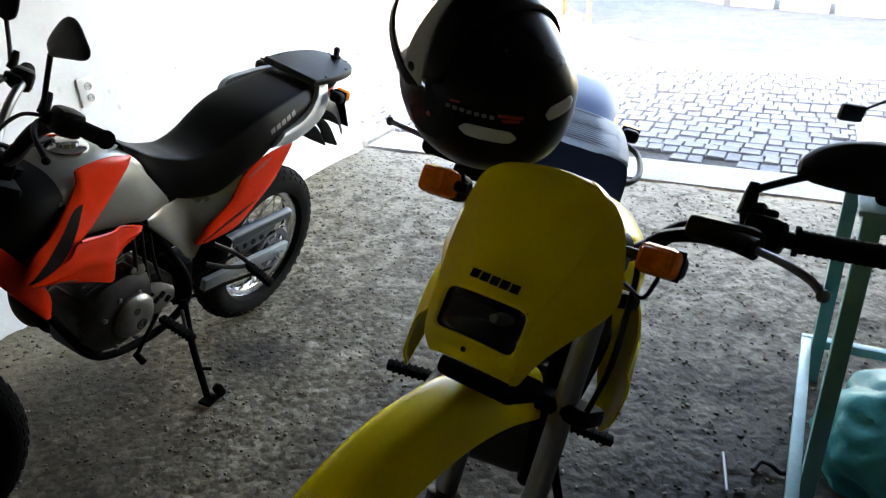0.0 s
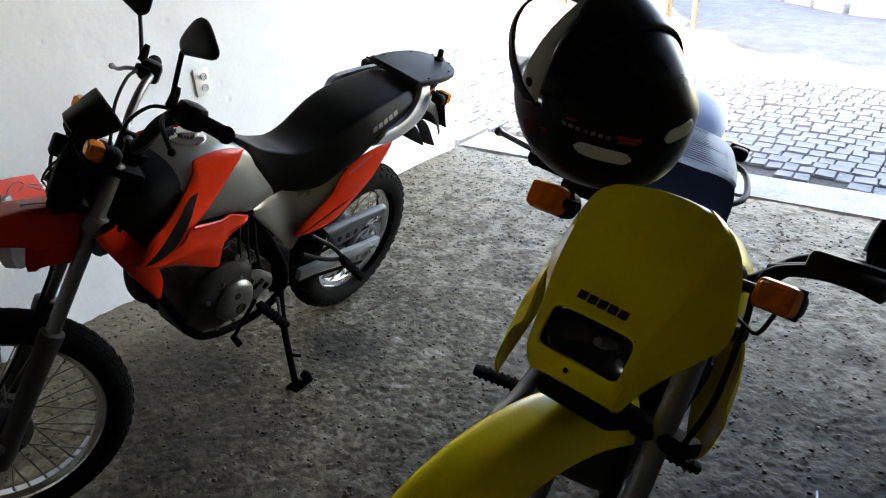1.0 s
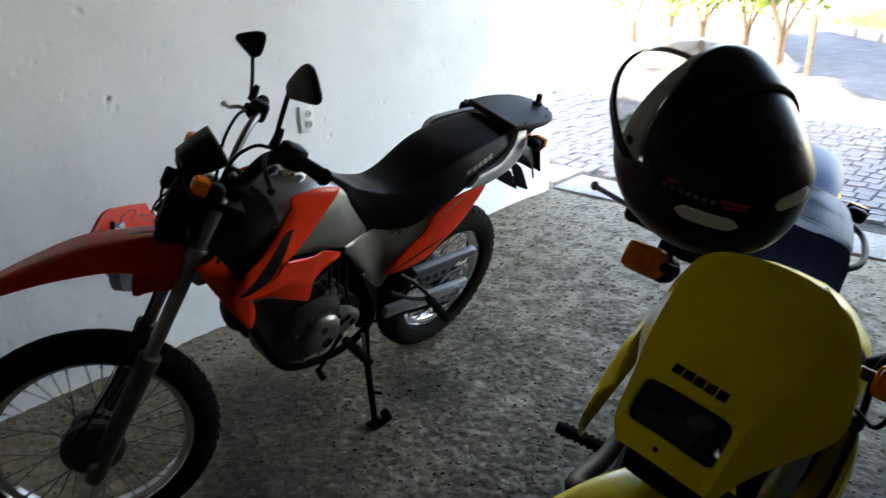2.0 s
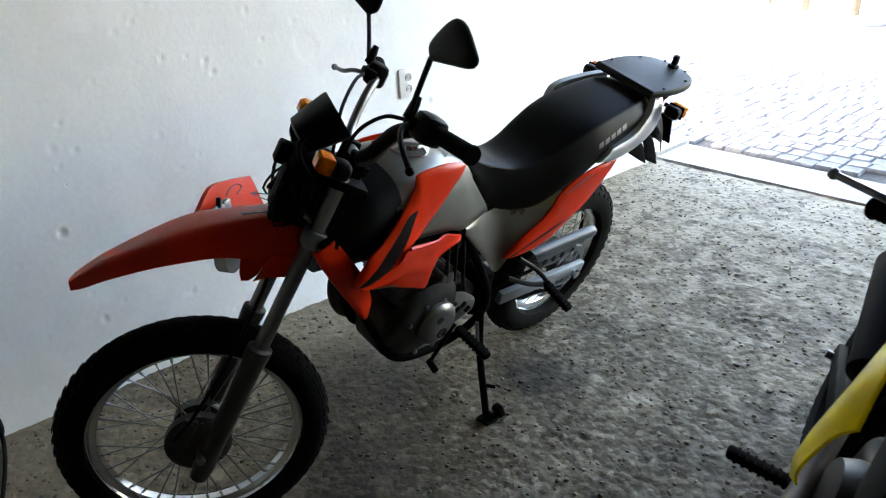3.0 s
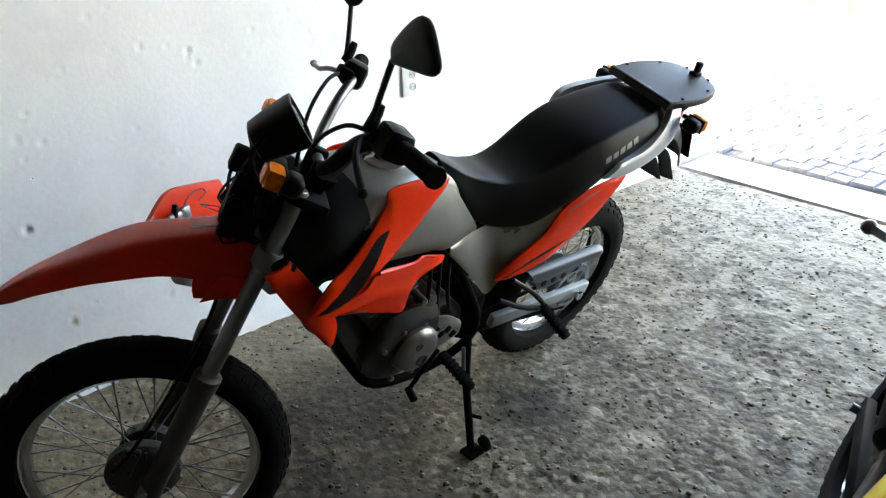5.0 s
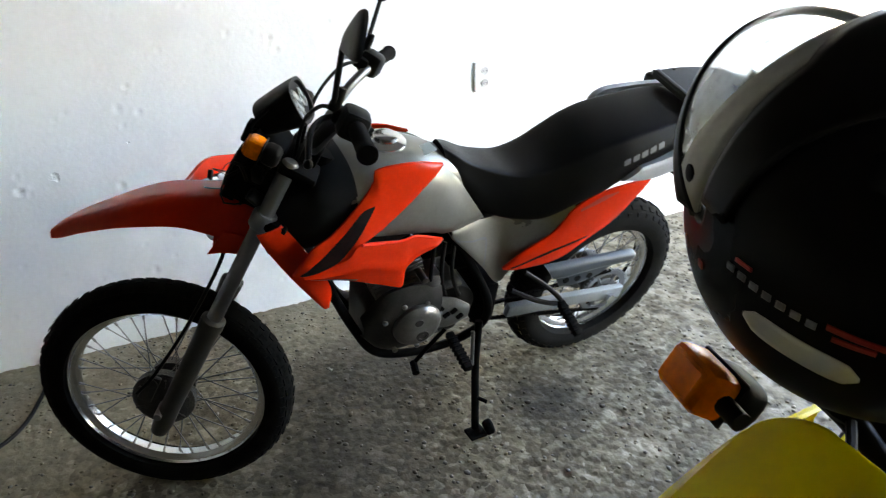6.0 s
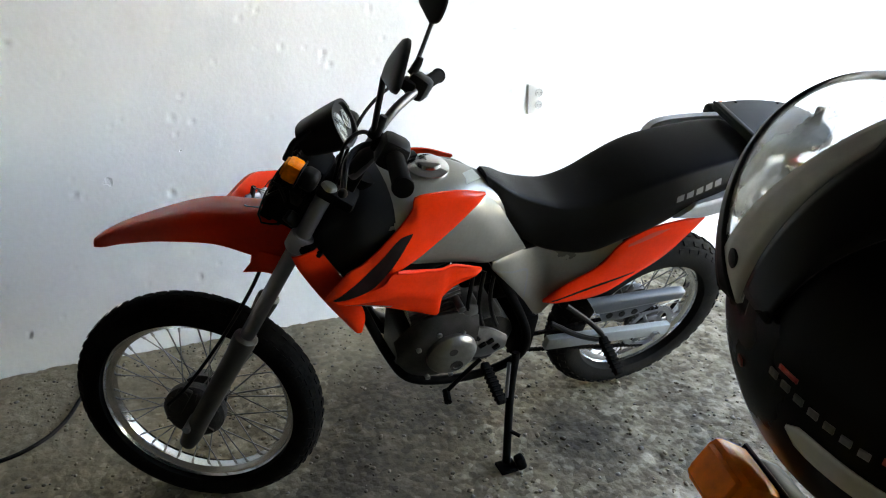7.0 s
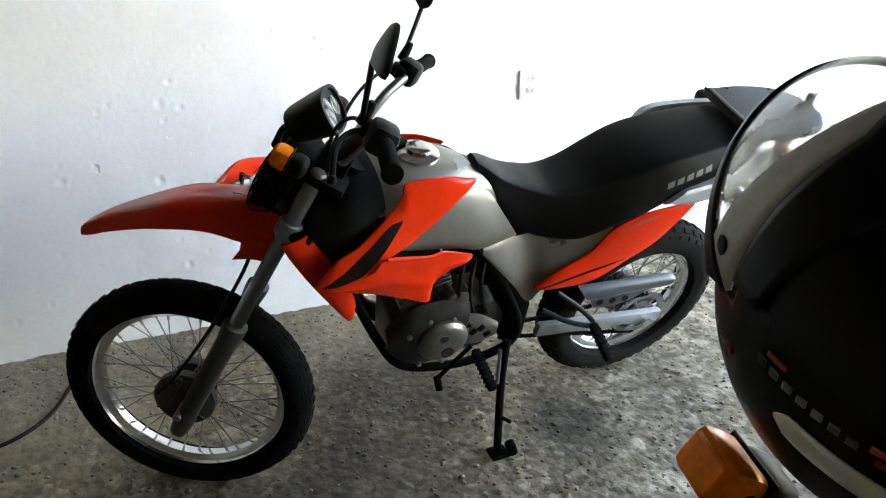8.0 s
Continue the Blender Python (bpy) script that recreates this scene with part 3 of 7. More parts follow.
def slab(name, lo, hi, material, label, category):
    lo, hi = Vector(lo), Vector(hi)
    ob = part(name, block(hi - lo, (lo + hi) / 2, 0.0), material, smooth=False)
    return tagged(ob, label, category, kind="structure")


# unseen: they close the room, and their dark tones hold down its fill light
slab("wall_south", (-0.2, ROOM_Y - 0.2, 0), (ROOM_X, ROOM_Y, ROOM_H), UNSEEN_GREY, "plain unseen back wall, toned for the fill light", "wall")
slab("wall_east", (ROOM_X, ROOM_Y - 0.2, 0), (ROOM_X + 0.2, WALL_END, ROOM_H), UNSEEN_DARK, "plain unseen side wall, dark to hold down the fill light", "wall")
slab("ceiling", (-0.2, ROOM_Y - 0.2, ROOM_H), (ROOM_X + 0.2, WALL_END, ROOM_H + 0.15), UNSEEN_CEIL, "plain unseen garage ceiling, dark to hold down the fill light", "ceiling")


# unseen wall added so that its shadow falls across the cobbles
slab("unseen_wall_north", (ROOM_X + 0.2, WALL_END - 0.2, -0.06), (14.0, WALL_END, ROOM_H + 0.15), UNSEEN_DARK, "plain unseen wall added to shade the cobbles", "wall")


# unseen pier and beam added to cut the light reaching the floor inside
slab("pier", (3.3, WALL_END - 0.2, -0.06), (ROOM_X, WALL_END, 2.45), UNSEEN_DARK, "unseen pier added beside the opening to dim the right side", "wall")
slab("unseen_lintel", (0.0, WALL_END - 0.2, 2.45), (ROOM_X, WALL_END, ROOM_H), UNSEEN_DARK, "unseen beam added over the opening to cut the skylight", "beam")


def sheet(name, x0, x1, y0, y1, nx, ny, height, material, label, category):
    xs, ys = np.linspace(x0, x1, nx), np.linspace(y0, y1, ny)
    X, Y = np.meshgrid(xs, ys)
    Z = height(X, Y)
    i = np.arange(nx * ny).reshape(ny, nx)
    quads = np.stack([i[:-1, :-1], i[:-1, 1:], i[1:, 1:], i[1:, :-1]], -1).reshape(-1, 4)
    me = bpy.data.meshes.new(name)
    me.from_pydata(np.stack([X, Y, Z], -1).reshape(-1, 3).tolist(), [], quads.tolist())
    me.materials.append(material)
    me.shade_smooth()
    return tagged(new(name, me), label, category, kind="structure")


def band(shape, step, lo, hi, seed):
    """A random relief whose lumps are lo to hi metres across."""
    rng = np.random.default_rng(seed)
    F = np.fft.rfft2(rng.normal(size=shape))
    fy, fx = np.fft.fftfreq(shape[0], step), np.fft.rfftfreq(shape[1], step)
    f = np.hypot(fy[:, None], fx[None])
    F *= np.exp(-((f * lo) ** 2)) * (1 - np.exp(-((f * hi) ** 2)))
    z = np.fft.irfft2(F, shape)
    return z / z.std()


def rough_floor(X, Y):
    step = 0.0125
    lumps = np.clip(band(X.shape, step, 0.024, 0.07, 7), -2.2, 1.4)
    pits = np.minimum(0, band(X.shape, step, 0.022, 0.05, 8) + 1.1)
    worn = 0.35 + 0.65 / (1 + np.exp(-2.0 * band(X.shape, step, 0.35, 1.2, 9) - 0.6 + 1.2 * np.clip(Y - 2.6, -1, 1)))
    return 0.0026 * band(X.shape, step, 0.35, 1.2, 10) + worn * (0.0019 * lumps + 0.0036 * pits) - 0.003


sheet("floor", 0.0, ROOM_X, ROOM_Y, 3.86, 353, 565, rough_floor, FLOOR, "rough worn grey concrete floor with pebbles, oil stains, and daylight and shade painted in", "floor")


# ---------------------------------------------------------------- outside
def ground_height(X, Y):
    return 0 * X - 0.065


sheet("ground", -70, 70, 3.0, 150, 60, 60, ground_height, DUST, "pale dusty sunlit ground of the street", "ground")
slab("gutter", (-3.0, 3.84, -0.06), (ROOM_X, 3.915, -0.035), JOINT, "dark narrow gutter across the garage opening", "gutter")
slab("threshold", (0.0, 3.888, -0.06), (ROOM_X, 4.24, 0.002), APRON, "pale concrete strip at the garage opening", "pavement")
slab("kerb", (-4.0, 3.93, -0.06), (-0.02, 4.30, 0.018), APRON, "pale worn concrete kerb beside the opening", "kerb")


def flat_shape(name, pts, z0, z1, material, label, category):
    bm = bmesh.new()
    lo = [bm.verts.new((x, y, z0)) for x, y in pts]
    hi = [bm.verts.new((x, y, z1)) for x, y in pts]
    bm.faces.new(lo[::-1])
    bm.faces.new(hi)
    for i in range(len(pts)):
        j = (i + 1) % len(pts)
        bm.faces.new((lo[i], lo[j], hi[j], hi[i]))
    return tagged(part(name, bm, material, smooth=False), label, category, kind="structure")


flat_shape("road", [(-0.15, 9.7), (0.9, 8.35), (1.7, 7.75), (4.0, 6.9), (14.0, 4.5), (14.0, 8.2), (4.2, 10.2), (1.5, 11.9), (-1.3, 15.7), (-2.6, 18.0), (-3.6, 17.0)], -0.07, -0.05, ASPHALT, "blue-grey asphalt road in broken shade", "road")


def kerb_stones():
    root = thing("kerb_row", pose(0, 0, 0), "weathered grey kerb stones along the far side of the road", "kerb")
    a, b = Vector((-1.3, 14.95, 0)), Vector((1.35, 11.85, 0))
    pts = [a, b, Vector((4.2, 10.3, 0)), Vector((9.0, 9.3, 0))]
    base = None
    for p, q in zip(pts, pts[1:]):
        n = int((q - p).length / 0.75)
        for i in range(n):
            c = p.lerp(q, (i + 0.5) / n)
            m = Matrix.Translation((c.x, c.y, 0.0)) @ Matrix.Rotation(math.atan2(q.y - p.y, q.x - p.x), 4, "Z")
            if base is None:
                base = part("kerb_stone", block((0.72, 0.16, 0.22), (0, 0, -0.02), 0.02), COBBLE, root, m=m)
            else:
                again(base, m, root)


kerb_stones()


def leaf_cluster(bm, rng, c, r, n, size):
    for _ in range(n):
        d = Vector((rng.gauss(0, 1), rng.gauss(0, 1), rng.gauss(0, 0.8)))
        d = d.normalized() * r * rng.random() ** 0.45
        p = Vector(c) + d
        m = Matrix.Translation(p) @ Euler((rng.uniform(-1, 1), rng.uniform(-1, 1), rng.uniform(0, 6.3))).to_matrix().to_4x4()
        s = size * rng.uniform(0.6, 1.3)
        quad = [(-0.5, 0, 0), (0, -0.22, 0.06), (0.55, 0, -0.04), (0, 0.22, 0.06)]
        bm.faces.new([bm.verts.new(m @ (Vector(q) * s)) for q in quad])


def tree(at, height, crown, leaves, seed, label, size=0.14, name="tree", clusters=9, low=0.45):
    rng = random.Random(seed)
    root = thing(name, pose(*at), label, name)
    bm = bmesh.new()
    limbs = []
    for i in range(4):
        a = i * 1.57 + rng.uniform(-0.4, 0.4)
        top = (crown * 0.6 * math.cos(a), crown * 0.6 * math.sin(a), height * rng.uniform(0.75, 1.0))
        tube([(0.02 * math.cos(a), 0.02 * math.sin(a), 0), (0.1 * crown * math.cos(a), 0.1 * crown * math.sin(a), height * 0.4), top], 0.03 * height, 10, 8, bm, 0.006 * height)
        limbs.append(top)
    part("trunk", bm, BARK, root)
    bm = bmesh.new()
    for i in range(clusters):
        t = limbs[i % 4]
        c = (t[0] * rng.uniform(0.3, 1.5), t[1] * rng.uniform(0.3, 1.5), height * rng.uniform(low, 1.1))
        leaf_cluster(bm, rng, c, crown * rng.uniform(0.3, 0.5), leaves // clusters, size)
    part("crown", bm, LEAF, root, "uneven crown of small leaves", smooth=False)
    return root


for k, (x, y) in enumerate([(-0.75, 10.3), (-1.5, 11.0), (-2.3, 11.3), (-3.1, 11.8), (-4.0, 12.2)]):
    tree((x, y, -0.06), 1.35, 0.75, 950, 5 + k, "sunlit yellow-green shrub with bare lower stems at the roadside", 0.12, "shrub", 11, 0.55)
# unseen tree added to the right, its crown placed to shade the road
tree((6.4, 6.2, -0.06), 6.3, 2.1, 14000, 18, "leafy tree added out of view to shade the road", 0.4, "tree", 46, 0.62)


def roadside_stones():
    rng = random.Random(44)
    for i in range(9):
        b = bmesh.new()
        bmesh.ops.create_icosphere(b, subdivisions=2, radius=1.0)
        for v in b.verts:
            v.co *= 1 + 0.3 * noise.noise(v.co * 1.3 + Vector((i * 7, 0, 0)))
            v.co = Vector((v.co.x * 0.2, v.co.y * 0.15, max(-0.02, v.co.z * 0.11)))
        ob = part("rock", b, COBBLE, m=pose(-3.9 + i * 0.42 + rng.uniform(-0.1, 0.1), 10.9 - i * 0.12 + rng.uniform(-0.1, 0.1), -0.05, 0, 0, rng.uniform(0, 180)))
        tagged(ob, "rough grey rock at the foot of the shrubs", "rock", "rocks at the roadside")
    root = thing("post", pose(-0.2, 9.72, -0.06), "short weathered wooden post at the road edge", "post")
    part("stake", block((0.06, 0.06, 0.75), (0, 0, 0.375), 0.008), BARK, root)


roadside_stones()


def verge():
    rng = random.Random(12)
    bm = bmesh.new()
    for _ in range(5000):
        t = rng.random()
        x = -2.0 + 9.0 * t + rng.gauss(0, 0.3)
        y = 17.2 - 6.5 * t ** 0.7 + rng.random() ** 1.5 * 5
        h = rng.uniform(0.06, 0.25)
        a = rng.uniform(0, 6.3)
        d = Vector((math.cos(a), math.sin(a), 0)) * 0.03
        p = Vector((x, y, -0.07))
        bm.faces.new([bm.verts.new(p - d), bm.verts.new(p + d), bm.verts.new(p + d * 2.5 + Vector((0, 0, h)))])
    ob = part("grass", bm, LEAF, smooth=False)
    tagged(ob, "green grass on the verge beyond the road", "grass", kind="stuff")


verge()


def stone_mesh(rng, sx, sy, sz):
    bm = bmesh.new()
    lo = [bm.verts.new((x * sx / 2, y * sy / 2, -sz)) for x, y in ((-1, -1), (1, -1), (1, 1), (-1, 1))]
    jit = lambda: rng.uniform(0.92, 0.99)
    mid = [bm.verts.new((x * sx / 2 * jit() ** 0.4, y * sy / 2 * jit() ** 0.4, -0.012)) for x, y in ((-1, -1), (1, -1), (1, 1), (-1, 1))]
    hi = [bm.verts.new((x * sx / 2 * (jit() - 0.05), y * sy / 2 * (jit() - 0.05), rng.uniform(-0.003, 0.003))) for x, y in ((-1, -1), (1, -1), (1, 1), (-1, 1))]
    for a, b in ((lo, mid), (mid, hi)):
        for i in range(4):
            j = (i + 1) % 4
            bm.faces.new((a[i], a[j], b[j], b[i]))
    bm.faces.new(hi)
    return bm


def cobbles():
    """Rows of granite setts along the opening; the nearest are single stones, the rest one sheet."""
    rng = random.Random(21)
    bed = flat_shape("cobble_street", [(-6.0, 4.31), (-0.02, 4.31), (-0.02, 4.245), (ROOM_X + 2, 4.245), (ROOM_X + 2, 7.2), (1.6, 7.75), (0.0, 9.4), (-6.0, 9.0)], -0.075, -0.032, JOINT, "street of pale granite cobbles with sandy joints", "cobbles")
    kinds, shapes = [], []
    for _ in range(8):
        bm = stone_mesh(rng, 0.150, 0.205, 0.05)
        me = bpy.data.meshes.new("cobble")
        bmesh.ops.recalc_face_normals(bm, faces=bm.faces[:])
        bm.to_mesh(me)
        bm.free()
        me.materials.append(COBBLE)
        kinds.append(me)
        shapes.append((np.array([v.co[:] for v in me.vertices]), [tuple(p.vertices) for p in me.polygons]))
    V, F, off = [], [], 0
    count, y = 0, 4.33
    while y < 8.9:
        h = rng.uniform(SETT_L * 0.88, SETT_L * 1.12)
        x = -5.8 + rng.uniform(0, SETT_W)
        while x < ROOM_X + 1.5:
            w = rng.uniform(SETT_W * 0.78, SETT_W * 1.28)
            edge = 7.45 - 0.85 * (x - 1.6) if x < 1.6 else 7.45 - 0.36 * (x - 1.6)
            if y < edge + rng.uniform(-0.25, 0.1) and (y > 4.40 or rng.random() < 0.6):
                bend = 0.03 * math.sin(1.7 * x) + 0.015 * math.sin(4.1 * x + 1.0)
                m = Matrix.Translation((x + w / 2, y + h / 2 + bend + rng.uniform(-0.006, 0.006), -0.010 + rng.uniform(-0.006, 0.004))) @ Euler((rng.uniform(-0.04, 0.04), rng.uniform(-0.03, 0.03), rng.uniform(-0.06, 0.06))).to_matrix().to_4x4() @ Matrix.Diagonal((w / 0.156, h / 0.222, 1, 1))
                k = rng.randrange(8)
                if count < 300 and 0.1 < x < 3.0 and y < 6.4:
                    o = new("cobble", kinds[k])
                    o.parent = bed
                    o.matrix_basis = m
                    count += 1
                else:
                    v, f = shapes[k]
                    a = np.array(m)
                    V.append(v @ a[:3, :3].T + a[:3, 3])
                    F += [tuple(q + off for q in p) for p in f]
                    off += len(v)
            x += w
        y += h
    me = bpy.data.meshes.new("far_cobbles")
    me.from_pydata(np.vstack(V).tolist(), [], F)
    me.materials.append(COBBLE)
    ob = new("far_cobbles", me)
    ob.parent = bed
    tagged(ob, kind="stuff")


SETT_W, SETT_L = 0.107, 0.125
cobbles()


# ---------------------------------------------------------------- motorcycle parts
def wheel(root, name, m, R, r, rim_r, material, label, spokes=36, knobs=44, drum=0.062, tread=1.0):
    """A spoked wheel in the x-z plane about its axle: hub > tyre, rim, spokes."""
    hub = turned([(-0.055, 0.012), (-0.055, drum * 0.8), (-0.048, drum), (-0.02, drum), (-0.015, drum * 0.62), (0.03, drum * 0.6), (0.035, drum * 0.8), (0.045, drum * 0.8), (0.05, 0.02), (0.06, 0.015)], 30)
    hub = part(name, hub, CAST, root, label, m)
    bm = bmesh.new()
    rings = []
    for i in range(64):
        a = 2 * math.pi * i / 64
        ring = []
        for j in range(18):
            b = 2 * math.pi * j / 18
            rr = (R - r) + r * math.cos(b) * (1.0 if math.cos(b) > 0 else 1.15)
            rr = max(rr, rim_r + 0.002)
            ring.append(Vector((rr * math.cos(a), r * 1.02 * math.sin(b), rr * math.sin(a))))
        rings.append(ring)
    rings.append(rings[0])
    skin(bm, rings, caps=False)
    bmesh.ops.remove_doubles(bm, verts=bm.verts[:], dist=1e-5)
    part("tyre", bm, material, hub, "worn black dual-purpose tyre")
    bm = bmesh.new()
    for i in range(knobs):
        a = 2 * math.pi * i / knobs
        for off, lift, sz in ((0.0, 0.001, (0.006, 0.020, 0.017)), (0.62, 0.0, (0.007, 0.016, 0.022)), (-0.62, 0.0, (0.007, 0.016, 0.022)), (1.05, 0, (0.006, 0.012, 0.018)), (-1.05, 0, (0.006, 0.012, 0.018))):
            aa = a + (0.5 if abs(off) == 0.62 else 0.0) * 2 * math.pi / knobs
            rr = (R - r) + (r + lift) * math.cos(off)
            p = Matrix.Rotation(-aa, 4, "Y") @ Matrix.Translation((rr, (r + lift) * math.sin(off), 0)) @ Matrix.Rotation(off, 4, "Z")
            block((sz[0] * tread, sz[1], sz[2]), (0, 0, 0), 0.0, p, bm)
    tagged(part("tread", bm, material, hub, "worn blocks of the tyre tread"), kind="stuff")
    w = 0.028
    part("rim", turned([(-w, rim_r + 0.012), (-w, rim_r - 0.004), (-w * 0.7, rim_r - 0.006), (-w * 0.5, rim_r - 0.019), (-w * 0.4, rim_r - 0.022), (0, rim_r - 0.023), (w * 0.4, rim_r - 0.022), (w * 0.5, rim_r - 0.019), (w * 0.7, rim_r - 0.006), (w, rim_r - 0.004), (w, rim_r + 0.012), (0, rim_r + 0.006), (-w, rim_r + 0.012)], 72, caps=False), CHROME, hub, "scratched steel rim")
    base = None
    for i in range(spokes):
        side = 1 if i % 2 else -1
        cross = 0.42 if (i // 2) % 2 else -0.42
        a = 2 * math.pi * (i + 0.5) / spokes
        p = Vector((math.cos(a + cross) * drum * 0.9, side * 0.034, math.sin(a + cross) * drum * 0.9))
        q = Vector((math.cos(a) * (rim_r - 0.016), side * 0.004, math.sin(a) * (rim_r - 0.016)))
        if base is None:
            L0 = (q - p).length
            bm = tube([(0, 0, 0), (0, 0, L0 * 0.93)], 0.0018, 1, 6)
            tube([(0, 0, L0 * 0.9), (0, 0, L0)], 0.0035, 1, 6, bm)
            base = part("spoke", bm, SPOKE, hub)
            ob = base
        else:
            ob = again(base, Matrix(), hub)
        ob.matrix_basis = Matrix.Translation(p) @ (q - p).to_track_quat("Z", "Y").to_matrix().to_4x4()
    return hub


def indicator(root, at, m, side, size=0.84):
    m = m @ Matrix.Translation(at) @ Matrix.Scale(size, 4)
    at = (0, 0, 0)
    stem = tube([(0, 0, 0), (0, side * 0.03, 0.0)], 0.009, 2)
    s = part("indicator_stalk", stem, BLACK, root, m=m @ Matrix.Translation(at))
    lens = block((0.040, 0.062, 0.046), (0.006, side * 0.055, 0), 0.011, seg=2)
    block((0.006, 0.046, 0.032), (0.0265, side * 0.055, 0), 0.0025, bm=lens, seg=1)
    lens = part("indicator_lens", lens, AMBER, s, "amber plastic indicator lens")
    part("lens_seam", block((0.004, 0.0635, 0.0475), (-0.012, side * 0.055, 0), 0.0015, seg=1), BLACK, lens)
    part("indicator_base", block((0.044, 0.060, 0.045), (-0.034, side * 0.055, 0), 0.016, seg=4), BLACK, s)
    return s


def mirror(root, m, base, elbow, head, tilt, outline=None):
    """A stalked mirror with a rounded black back and its glass turned to the rider."""
    st = tube([base, Vector(base).lerp(Vector(elbow), 0.55), elbow, head], 0.0055, 12)
    turned([(0, 0.012), (0.03, 0.010), (0.045, 0.007)], 12, "z", st, base)
    st = part("mirror_stalk", st, BLACK, root, m=m)
    side = 1 if head[1] > 0 else -1
    if outline is None:
        outline = [(-0.020, -0.004), (-0.024, 0.016), (-0.010, 0.040), (0.025, 0.058), (0.07, 0.064), (0.105, 0.052), (0.118, 0.022), (0.105, -0.004), (0.06, -0.012), (0.01, -0.010)]
    ring = spline([Vector((0, y * side, z)) for y, z in outline + outline[:1]], 36)[:-1]
    c = sum(ring, Vector()) / len(ring)
    bm, rings = bmesh.new(), []
    for d, g in ((-0.006, 0.95), (-0.007, 1.0), (0.002, 1.0), (0.009, 0.92), (0.014, 0.7), (0.016, 0.3)):
        rings.append([c + (p - c) * g + Vector((d, 0, 0)) for p in ring])
    skin(bm, rings)
    hm = Matrix.Translation(head) @ tilt
    part("mirror_head", bm, BLACK, st, "rounded black mirror housing", hm)
    bm, rings = bmesh.new(), []
    for d in (-0.0085, -0.0072):
        rings.append([c + (p - c) * 0.9 + Vector((d, 0, 0)) for p in ring])
    skin(bm, rings)
    part("mirror_pane", bm, MIRROR, st, m=hm)


def grip(root, m, p, q):
    p, q = Vector(p), Vector(q)
    d = (q - p).length
    prof = [(0, 0.021), (0.006, 0.021), (0.008, 0.0165)]
    for i in range(12):
        prof += [(0.012 + i * (d - 0.02) / 12, 0.0168), (0.012 + (i + 0.5) * (d - 0.02) / 12, 0.0155)]
    prof += [(d - 0.007, 0.0165), (d - 0.005, 0.019), (d, 0.018)]
    bm = turned(prof, 16, "z")
    bm.transform(Matrix.Translation(p) @ (q - p).to_track_quat("Z", "Y").to_matrix().to_4x4())
    part("grip", bm, RUBBER, root, "ribbed black rubber grip", m)


def footpeg(root, p, q, m=None):
    p, q = Vector(p), Vector(q)
    d = (q - p).length
    bm = block((0.026, 0.022, d), (0, 0, d / 2), 0.006)
    along = Matrix.Translation(p) @ (q - p).to_track_quat("Z", "Y").to_matrix().to_4x4()
    bm.transform(along)
    peg = part("footpeg", bm, RUBBER, root, "ribbed black rubber footpeg", m)
    for i in range(7):
        rib = block((0.0285, 0.0245, 0.007), (0, 0, d * (0.2 + 0.11 * i)), 0.0015, seg=1)
        rib.transform(along)
        part("rib", rib, RUBBER, peg)


# ---------------------------------------------------------------- the red motorcycle
TRIANGLE = [(0.0, -0.004), (-0.010, 0.024), (0.006, 0.058), (0.024, 0.074), (0.044, 0.062), (0.070, 0.022), (0.082, -0.003), (0.072, -0.015), (0.035, -0.010)]


